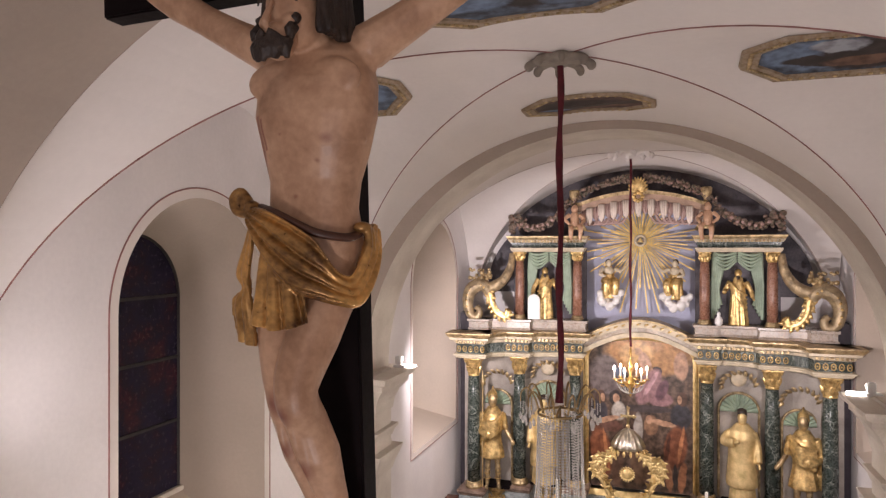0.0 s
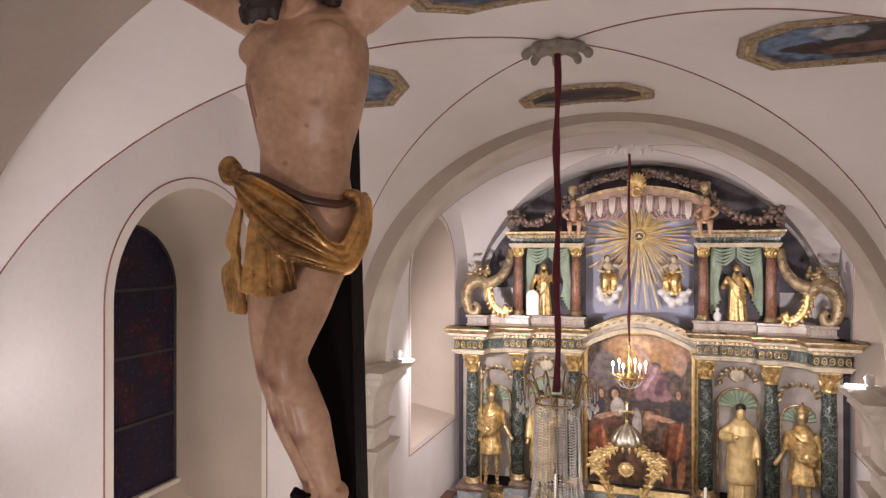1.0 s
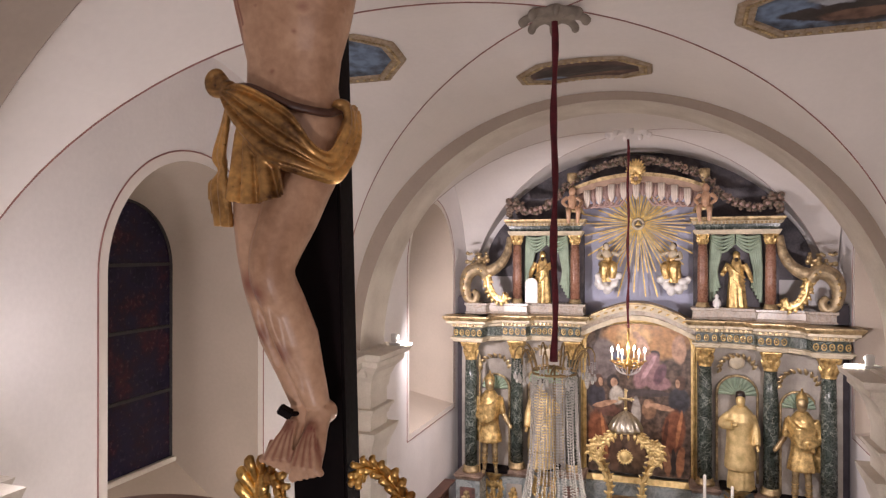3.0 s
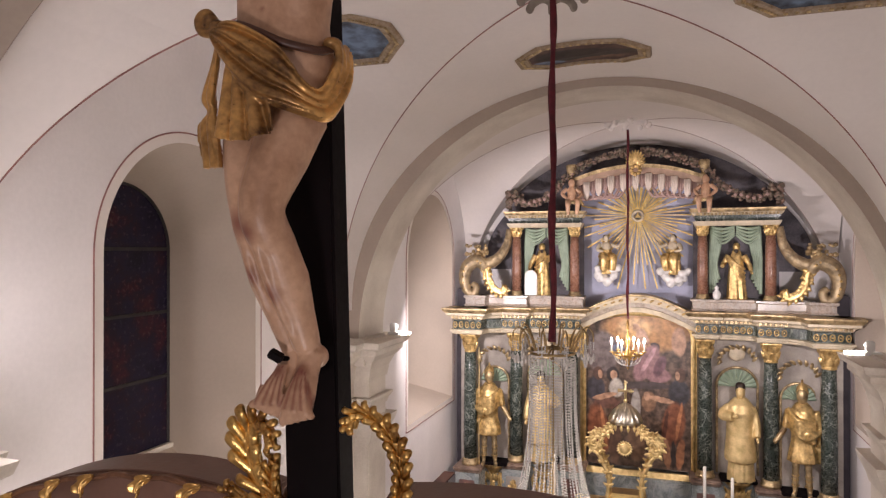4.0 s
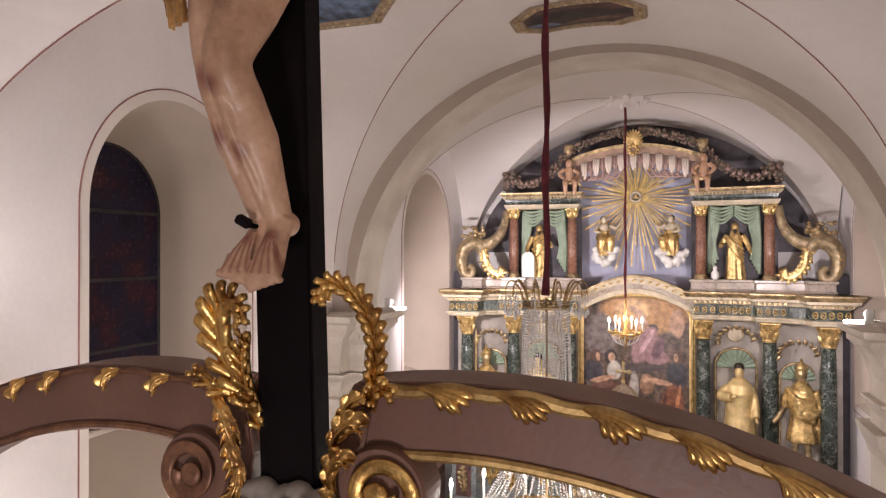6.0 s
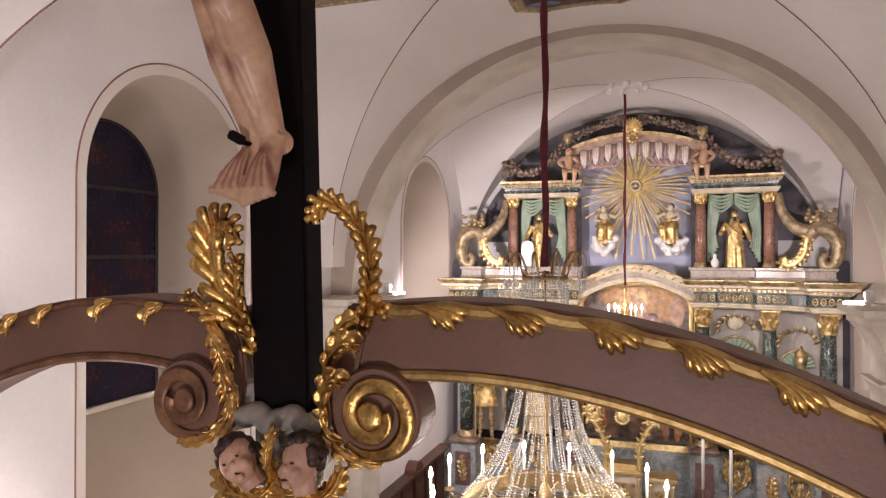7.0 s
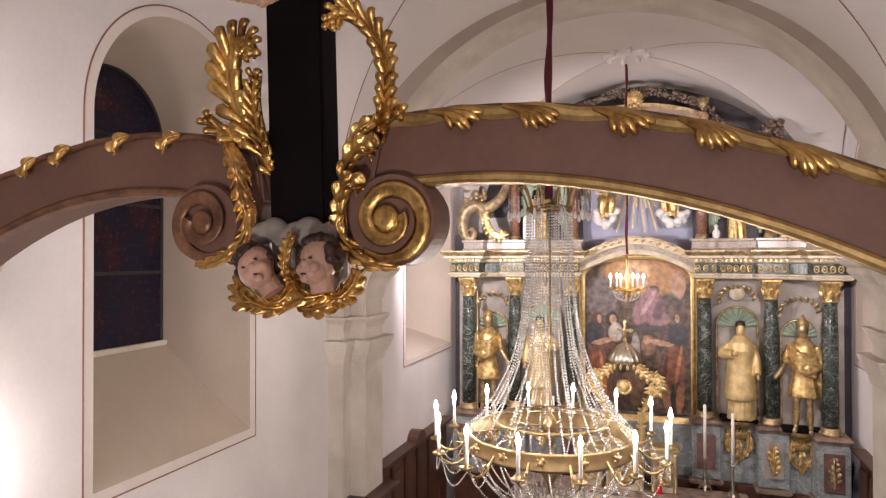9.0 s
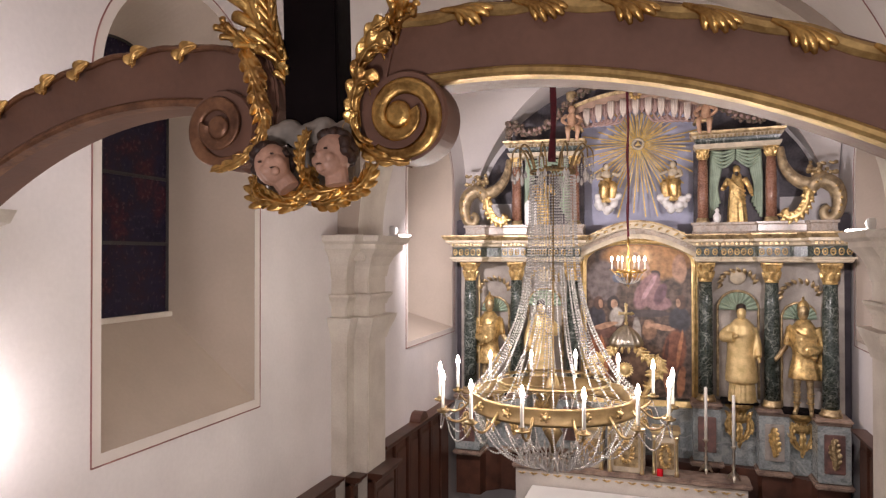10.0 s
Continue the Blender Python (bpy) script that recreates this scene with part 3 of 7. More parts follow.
def blade(bm, spine, widths, lobes, sweep=0.8, curl=0.22, th=0.008, split=0.34):
    """A carved acanthus leaf: a swept sheet with scalloped edges, a raised mid-rib, bulging lobes and turned-up margins."""
    pts = bez(spine, 12)
    m = lobes * 9
    line = []
    for i in range(m + 1):
        f = i / m * (len(pts) - 1)
        k = min(int(f), len(pts) - 2)
        line.append(pts[k].lerp(pts[k + 1], f - k))
    ws = taper(m + 1, *widths)
    J = 7
    front, back = [], []
    for i, p in enumerate(line):
        d = (line[min(i + 2, m)] - line[max(i - 2, 0)]).normalized()
        side = d.cross(Vector((0, 1, 0))).normalized()
        face = side.cross(d).normalized()
        if face.y > 0 and abs(d.y) < 0.75:
            face = -face
        rf, rb = [], []
        for j in range(-J, J + 1):
            v = j / J
            ph = (i / m * lobes + (0.0 if j < 0 else 0.35)) % 1.0
            q = max(0.0, math.sin(math.pi * ph ** 0.6))
            w = ws[i]
            edge = 1 - split + split * q ** 0.6
            av = abs(v)
            rel = w * (0.50 * math.exp(-(v / 0.20) ** 2) + 0.20 * q * av * (1.15 - 0.6 * av) + curl * av * av * q - 0.12 * (1 - q) * av)
            pos = p + side * v * w * edge + d * (sweep * 1.45 * w * av ** 1.3 * (0.45 + 0.55 * q)) + face * rel
            rf.append(bm.verts.new(pos))
            rb.append(bm.verts.new(pos - face * th * (1.0 - 0.55 * av)))
        front.append(rf)
        back.append(rb)
    n = 2 * J
    for i in range(m):
        for j in range(n):
            bm.faces.new((front[i][j], front[i + 1][j], front[i + 1][j + 1], front[i][j + 1]))
            bm.faces.new((back[i][j], back[i][j + 1], back[i + 1][j + 1], back[i + 1][j]))
        for j in (0, n):
            bm.faces.new((front[i][j], back[i][j], back[i + 1][j], front[i + 1][j]))
    for i in (0, m):
        for j in range(n):
            bm.faces.new((front[i][j], front[i][j + 1], back[i][j + 1], back[i][j]))
    bmesh.ops.recalc_face_normals(bm, faces=bm.faces)


beam = thing("rood_beam", "mauve-brown arched wooden beam with gilded carving across the church", "beam")
halves = {}
# the left half takes duller gilding than the right
for side, arc, thick in (("l", ribbon_arc(-1.256, 5.589, 0.385, -3.02, -0.93), 0.152), ("r", ribbon_arc(-0.361, 5.598, 0.285, 1.80, -0.60), 0.158)):
    bm = B()
    strip(bm, arc, -thick, 0.0, BY, BY + BD)
    part("arched_rail", bm, beam_paint, beam)
    bm = B()
    strip(bm, arc, -thick - 0.010, -thick + 0.012, BY - 0.014, BY + 0.030)
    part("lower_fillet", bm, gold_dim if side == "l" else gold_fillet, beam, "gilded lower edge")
    bm = B()
    strip(bm, arc, -0.006, 0.004, BY + 0.006, BY + BD + 0.012)
    part("top_capping", bm, beam_paint, beam)
    # gilded ribbon along the upper edge, with leaves that sweep down from it
    bm = B()
    ns = normals(arc)
    wavy = [(p[0], p[1] - 0.004 * math.sin(p[0] * 37)) for p in ribbon_arc(*((-1.256, 5.589, 0.385, -3.02, -0.93) if side == "l" else (-0.361, 5.598, 0.285, 1.80, -0.60)), 120)]
    strip(bm, wavy, -0.030 if side == "r" else -0.018, -0.001 if side == "r" else -0.004, BY - 0.014, BY + 0.010)
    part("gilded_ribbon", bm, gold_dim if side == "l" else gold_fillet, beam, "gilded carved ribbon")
    xs = [-2.6, -2.3, -2.0, -1.80, -1.62, -1.50, -1.30, -1.14] if side == "l" else [-0.343, -0.178, 0.008, 0.17, 0.33, 0.50, 0.68, 0.9, 1.15]
    for x in xs:
        i = min(range(len(arc)), key=lambda j: abs(arc[j][0] - x))
        n = ns[i]
        t = Vector((n.y, 0, -n.x)) * (1 if n.y > 0 else -1)
        dn = Vector((-n.x, 0, -n.y))
        crown = (-1.256, 5.589, 0.385) if side == "l" else (-0.361, 5.598, 0.285)
        top = Vector((x, BY - 0.016, crown[1] - crown[2] * (x - crown[0]) ** 2))
        bm = B()
        if side == "r":
            rnd = random.Random(int(x * 1000))
            for tx, dz, lift in ((-0.050, 0.050, 0.006), (-0.028, 0.058, 0.012), (-0.006, 0.055, 0.014), (0.010, 0.040, 0.010), (0.020, 0.024, 0.004)):
                tx, dz = tx + rnd.uniform(-0.004, 0.004), dz + rnd.uniform(-0.005, 0.005)
                way = bez([top + t * -0.105 + dn * 0.010, top + t * lerp(-0.075, tx, 0.25) + dn * lerp(0.012, dz, 0.18) + Vector((0, -lift * 0.6, 0)), top + t * lerp(-0.075, tx, 0.72) + dn * lerp(0.010, dz, 0.55) + Vector((0, -lift * 1.2, 0)), top + t * tx + dn * dz + Vector((0, -lift * 0.5, 0))], 5)
                tube(bm, way, taper(len(way), 0.004, 0.0065, 0.0085, 0.0095, 0.0092, 0.004), 8, (0, 1, 0), 0.8)
        else:
            blade(bm, [top + t * 0.03 + dn * 0.006, top + dn * 0.018 + Vector((0, -0.008, 0)), top + t * -0.012 + dn * 0.045 + Vector((0, -0.014, 0))], (0.012, 0.022, 0.010), 2, 0.8, 0.4, 0.010)
        part("leaf_drop", bm, gold if side == "r" else gold_muted, beam, "gilded hanging leaf", True)


def volute(xc, zc, r, way, mat_band, parent):
    """A scroll end: a thick disc with a raised spiral band; way +1 turns to the right-hand side."""
    bm = B()
    n = 44
    prof = [(r * 0.96, 0.0), (r, 0.012), (r, BD - 0.012), (r * 0.96, BD)]
    rings = [[Vector((xc + q * math.cos(k * math.tau / n), BY - 0.03 + d * 0.75, zc + q * math.sin(k * math.tau / n))) for k in range(n)] for q, d in prof]
    loft(bm, rings)
    part("volute_block", bm, beam_paint, parent)
    bm = B()
    pts, rad = [], []
    turns, m = 1.42, 110
    for k in range(m + 1):
        f = k / m
        a = math.radians(225) + f * turns * math.tau if way > 0 else math.radians(-45) - f * turns * math.tau
        q = r * (0.90 - 0.60 * f ** 0.95)
        pts.append((xc + q * math.cos(a), BY - 0.032 - 0.018 * f, zc + q * math.sin(a)))
        rad.append(r * (0.06 + 0.13 * min(1, f * 6) - 0.03 * f))
    tube(bm, pts, rad, 12, (0, 1, 0), 0.36)
    ball(bm, (xc - way * 0.006, BY - 0.046, zc), r * 0.30, 3, (1, 0.35, 1))
    part("spiral_band", bm, mat_band, parent, "gilded spiral band", True)


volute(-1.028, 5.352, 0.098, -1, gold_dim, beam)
volute(-0.533, 5.352, 0.104, 1, gold, beam)
# the curling shoulders that join each rail to its volute, with leaves climbing them
def shoulder(pts):
    bm = B()
    tube(bm, bez([(x, BY + 0.05, z) for x, z in pts], 8), taper((len(pts) - 1) * 8 + 1, 0.012, 0.034, 0.048, 0.05, 0.04, 0.02), 12, (0, 1, 0), 1.25)
    part("shoulder", bm, beam_paint, beam, "", True)


shoulder([(-0.590, 5.600), (-0.605, 5.535), (-0.622, 5.465), (-0.626, 5.390), (-0.606, 5.310), (-0.560, 5.262)])
shoulder([(-0.868, 5.590), (-0.892, 5.535), (-0.912, 5.465), (-0.920, 5.390), (-0.955, 5.310), (-1.010, 5.262)])


def scroll_plate(pts):
    """The broad neck of wood between a rail and its scroll."""
    bm = B()
    loft(bm, [[Vector((x, y, z)) for x, z in pts] for y in (BY - 0.012, BY + BD - 0.02)])
    bmesh.ops.bevel(bm, geom=list(bm.edges), offset=0.006, segments=2, affect="EDGES")
    part("scroll_neck", bm, beam_paint, beam)


scroll_plate([(x, z) for x, z in ((-0.545, 5.590), (-0.605, 5.592), (-0.637, 5.540), (-0.660, 5.470), (-0.668, 5.400), (-0.657, 5.325), (-0.625, 5.270), (-0.565, 5.250), (-0.560, 5.330), (-0.590, 5.440))])
scroll_plate([(x, z) for x, z in ((-1.010, 5.560), (-0.950, 5.566), (-0.905, 5.540), (-0.880, 5.470), (-0.872, 5.400), (-0.885, 5.325), (-0.925, 5.270), (-0.990, 5.256), (-0.985, 5.330), (-0.955, 5.420))])


def leaves(name, label, mt, *specs):
    for spine, widths, lobes, sweep in specs:
        bm = B()
        blade(bm, [(x, BY - y, z) for x, y, z in spine], widths, lobes, sweep)
        part(name, bm, mt, beam, label, True)


# climbing leaves beside the cross
leaves("climbing_leaf", "gilded climbing leaf", gold,
       ([(-0.655, 0.02, 5.415), (-0.645, 0.035, 5.455), (-0.622, 0.045, 5.490), (-0.590, 0.055, 5.510), (-0.575, 0.05, 5.502)], (0.010, 0.022, 0.030, 0.028, 0.010), 5, 0.9),
       ([(-0.650, 0.02, 5.325), (-0.655, 0.035, 5.370), (-0.642, 0.05, 5.410), (-0.618, 0.06, 5.430), (-0.605, 0.05, 5.420)], (0.010, 0.022, 0.027, 0.024, 0.010), 5, 0.9),
       ([(-0.600, 0.02, 5.285), (-0.635, 0.04, 5.300), (-0.652, 0.05, 5.335), (-0.645, 0.06, 5.360)], (0.008, 0.020, 0.020, 0.008), 4, 0.8),
       ([(-0.640, 0.02, 5.47), (-0.625, 0.035, 5.515), (-0.603, 0.04, 5.55), (-0.570, 0.045, 5.567)], (0.008, 0.018, 0.022, 0.008), 4, 0.8))
leaves("climbing_leaf", "muted gilded climbing leaf", gold_muted,
       ([(-0.975, 0.02, 5.555), (-0.945, 0.04, 5.520), (-0.918, 0.045, 5.475), (-0.905, 0.04, 5.430)], (0.010, 0.030, 0.032, 0.010), 5, 0.8),
       ([(-0.925, 0.03, 5.480), (-0.908, 0.05, 5.435), (-0.895, 0.05, 5.390), (-0.893, 0.04, 5.350)], (0.010, 0.030, 0.030, 0.010), 5, 0.8),
       ([(-0.900, 0.03, 5.395), (-0.890, 0.045, 5.355), (-0.900, 0.05, 5.315), (-0.930, 0.04, 5.280)], (0.008, 0.020, 0.020, 0.008), 4, 0.8))
# leaves that wrap the foot of each volute
leaves("scroll_leaf", "gilded leaf under the scroll", gold,
       ([(-0.640, 0.02, 5.310), (-0.622, 0.04, 5.278), (-0.575, 0.04, 5.252), (-0.520, 0.03, 5.245)], (0.012, 0.018, 0.014, 0.005), 4, 0.8))
leaves("scroll_leaf", "dull gilded leaf under the scroll", gold_muted,
       ([(-0.925, 0.02, 5.310), (-0.950, 0.04, 5.278), (-1.000, 0.04, 5.256), (-1.055, 0.03, 5.250)], (0.012, 0.018, 0.014, 0.005), 4, 0.8))
# tall leaves on both sides of the cross
def plume(label, spine, widths, count, both=1.0, turn=1, shift=(0, 0)):
    """A carved acanthus plume: a raised stem with overlapping, rounded tongues on both sides; turn is the fuller side."""
    pts = bez([(x + shift[0], BY - y, z + shift[1]) for x, y, z in spine], 10)
    ws = taper(len(pts), *widths)
    bm = B()
    tube(bm, pts, [0.010 + 0.36 * q for q in ws], 10, (0, 1, 0), 0.5)
    rnd = random.Random(count)
    for k in range(count):
        i = min(len(pts) - 2, int((k + 0.3) / count * (len(pts) - 1)))
        p, q = pts[i], ws[i]
        d = (pts[min(i + 2, len(pts) - 1)] - pts[max(i - 2, 0)]).normalized()
        s0 = d.cross(Vector((0, 1, 0))).normalized()
        for s in (-1, 1):
            f = (1.0 if s == turn else both) * rnd.uniform(0.9, 1.1)
            tip = p + s0 * s * q * f * 0.76 + d * q * 1.30 + Vector((0, -0.008, 0))
            way = bez([p - d * q * 0.3, p.lerp(tip, 0.45) + s0 * s * q * 0.10 * f + Vector((0, -0.010, 0)), p.lerp(tip, 0.85) + s0 * s * q * 0.12 * f + Vector((0, -0.012, 0)), tip + s0 * s * q * 0.22 * f], 5)
            r = max(0.0080, q * 0.32)
            tube(bm, way, taper(len(way), 0.5 * r, 0.8 * r, r, 1.08 * r, 1.0 * r, 0.55 * r), 8, (0, -1, 0), 0.62)
    lobe(bm, pts[-4], pts[-1] + Vector((0, -0.01, -0.01)), (0, -0.01, 0), ws[-1] * 0.8, 6, 0.7)
    part("tall_leaf", bm, gold, beam, label, True)


plume("tall gilded acanthus plume", [(-0.858, 0.0, 5.478), (-0.889, 0.02, 5.558), (-0.936, 0.03, 5.637), (-0.958, 0.035, 5.708), (-0.949, 0.045, 5.761), (-0.914, 0.06, 5.788), (-0.877, 0.075, 5.779), (-0.861, 0.085, 5.752)], (0.022, 0.040, 0.050, 0.052, 0.046, 0.036, 0.026, 0.016), 13, 0.8, 1, (0.014, -0.020))
plume("gilded side leaf", [(-0.867, 0.02, 5.524), (-0.879, 0.045, 5.590), (-0.886, 0.05, 5.650), (-0.876, 0.055, 5.709)], (0.016, 0.026, 0.026, 0.014), 7, 0.9, -1, (0.014, -0.015))
plume("small gilded leaf at the foot", [(-0.892, 0.01, 5.538), (-0.942, 0.03, 5.557), (-0.983, 0.04, 5.580), (-1.006, 0.045, 5.605)], (0.014, 0.024, 0.022, 0.012), 4, 0.9, 1)
plume("tall gilded acanthus leaf curling inward", [(-0.586, 0.0, 5.534), (-0.566, 0.02, 5.589), (-0.553, 0.03, 5.650), (-0.556, 0.035, 5.712), (-0.579, 0.04, 5.770), (-0.620, 0.05, 5.809), (-0.653, 0.06, 5.814), (-0.665, 0.065, 5.784)], (0.020, 0.028, 0.030, 0.032, 0.030, 0.026, 0.020, 0.014), 16, 0.6, -1, (0.010, -0.004))
plume("small gilded leaf at the foot", [(-0.579, 0.01, 5.540), (-0.552, 0.03, 5.573), (-0.519, 0.04, 5.587), (-0.498, 0.045, 5.580)], (0.014, 0.022, 0.020, 0.010), 4, 0.9, 1)

cloud_grey = material("smoky_grey_paint", (0.30, 0.265, 0.225), 0.6, 0, 0.25, 8, 60, 0.1)
brown_hair = material("brown_painted_curls", (0.045, 0.022, 0.015), 0.5, 0, 0.4, 30, 120, 0.3)
cherub_paint = material("ruddy_flesh_paint", (0.56, 0.33, 0.235), 0.45, 0, 0.2, 14, 80, 0.08)
# cherub pair below the cross
def cherub(x, y, z, turn, tilt, roll=0):
    bm = B()
    m = Matrix.Translation((x, y, z)) @ Euler((radians(tilt), radians(roll), radians(turn))).to_matrix().to_4x4()
    ball(bm, m @ Vector((0, 0.004, 0.008)), 0.044, 3, (0.9, 1.0, 1.12))
    ball(bm, m @ Vector((0, -0.014, -0.014)), 0.034, 3, (0.95, 0.9, 1.0))
    for s in (-1, 1):
        ball(bm, m @ Vector((s * 0.017, -0.029, -0.014)), 0.0145, 2)
    ball(bm, m @ Vector((0, -0.043, -0.005)), 0.0075, 2, (0.85, 0.9, 1.2))
    ball(bm, m @ Vector((0, -0.040, -0.036)), 0.010, 2)
    for q in (-0.0245, -0.030):
        ball(bm, m @ Vector((0, -0.0395, q)), 0.005, 2, (1.6, 0.8, 0.6))
    tube(bm, [m @ Vector((0, 0.01, -0.02)), m @ Vector((0, 0.016, -0.062))], 0.027, 12)
    face = fused(bm, 0.0024, 1)
    bm = B()
    rnd = random.Random(int(x * 100))
    for k in range(110):
        a, e = rnd.uniform(0, math.tau), rnd.uniform(-0.5, 1.5)
        v = Vector((math.cos(a) * math.cos(e) * 0.041, 0.008 + math.sin(a) * math.cos(e) * 0.046, 0.012 + math.sin(e) * 0.047))
        if v.y > -0.006 or v.z > 0.044:
            ball(bm, m @ v, rnd.uniform(0.010, 0.015), 2)
    curls = fused(bm, 0.003, 1)
    bm = B()
    for s in (-1, 1):
        ball(bm, m @ Vector((s * 0.0165, -0.0405, 0.006)), 0.0042, 2, (1.3, 0.6, 0.6))
    ball(bm, m @ Vector((0, -0.0445, -0.0272)), 0.005, 2, (1.6, 0.6, 0.45))
    marks = bpy.data.meshes.new("marks")
    bm.to_mesh(marks)
    bm.free()
    bm = B()
    g = Matrix.Translation((x, y, z))
    for s in (-1, 1):
        blade(bm, [g @ Vector((0, 0.03, -0.068)), g @ Vector((s * 0.040, 0.020, -0.074)), g @ Vector((s * 0.068, 0.028, -0.052)), g @ Vector((s * 0.078, 0.045, -0.014))], (0.014, 0.026, 0.024, 0.010), 6, 0.8)
    wings = bpy.data.meshes.new("wings")
    bm.to_mesh(wings)
    bm.free()
    me = merged([(face, 0), (curls, 1), (wings, 2), (marks, 1)], "cherub")
    for mm in (cherub_paint, brown_hair, gold):
        me.materials.append(mm)
    ob = part("cherub_head", me, None)
    return tagged(ob, "painted cherub head with dark curls above gilded wings", "carving", "cherub heads under the cross")


cherub(-0.832, BY - 0.095, 5.240, 24, -20, -36)
cherub(-0.676, BY - 0.10, 5.254, -14, -8, -8)
bm = B()
for k in range(7):
    ball(bm, (-0.86 + 0.031 * k, BY - 0.03, 5.325 + 0.012 * math.sin(k * 2.1)), 0.032, 2, (1.1, 0.9, 0.9))
for k in range(5):
    ball(bm, (-0.87 + 0.040 * k, BY + 0.0, 5.20 - 0.014 * math.sin(k * 0.7)), 0.034, 2)
bbox(bm, -0.87, -0.68, BY, BY + 0.08, 5.19, 5.36, 0.02)
tagged(part("cloud_bracket", fused(bm, 0.006, 5), cloud_grey), "grey painted carved cloud behind the cherub heads", "carving")
bm = B()
blade(bm, [(-0.780, BY - 0.075, 5.215), (-0.775, BY - 0.095, 5.25), (-0.772, BY - 0.095, 5.29), (-0.762, BY - 0.085, 5.325)], (0.008, 0.016, 0.016, 0.008), 7, 0.8)
for s in (-1, 1):
    blade(bm, [(-0.77, BY - 0.06, 5.172), (-0.77 + s * 0.05, BY - 0.075, 5.160), (-0.77 + s * 0.11, BY - 0.075, 5.180), (-0.77 + s * 0.150, BY - 0.06, 5.222)], (0.012, 0.024, 0.024, 0.010), 7, 0.8)
bm.transform(Matrix.Translation((0.014, 0, -0.006)))
tagged(part("gilded_leaf_spray", bm, gold, None, "", True), "gilded carved leaves framing the cherub heads", "carving")

# cross
cross = thing("crucifix_cross", "tall black-stained wooden cross standing on the beam", "cross")
LEAN_X = Matrix.Translation((-0.776, 1.56, 5.4)) @ Matrix.Rotation(radians(-1.6), 4, "Y") @ Matrix.Translation((0.776, -1.56, -5.4))
bm = B()
bbox(bm, -0.850, -0.702, 1.52, 1.60, 5.30, 7.95, 0.006, LEAN_X)
part("upright", bm, black_wood, cross)
for x0, x1 in ((-1.50, -0.854), (-0.698, 0.03)):
    bm = B()
    bbox(bm, x0, x1, 1.522, 1.596, 7.29, 7.45, 0.006, LEAN_X)
    part("crossbar_arm", bm, black_wood, cross)

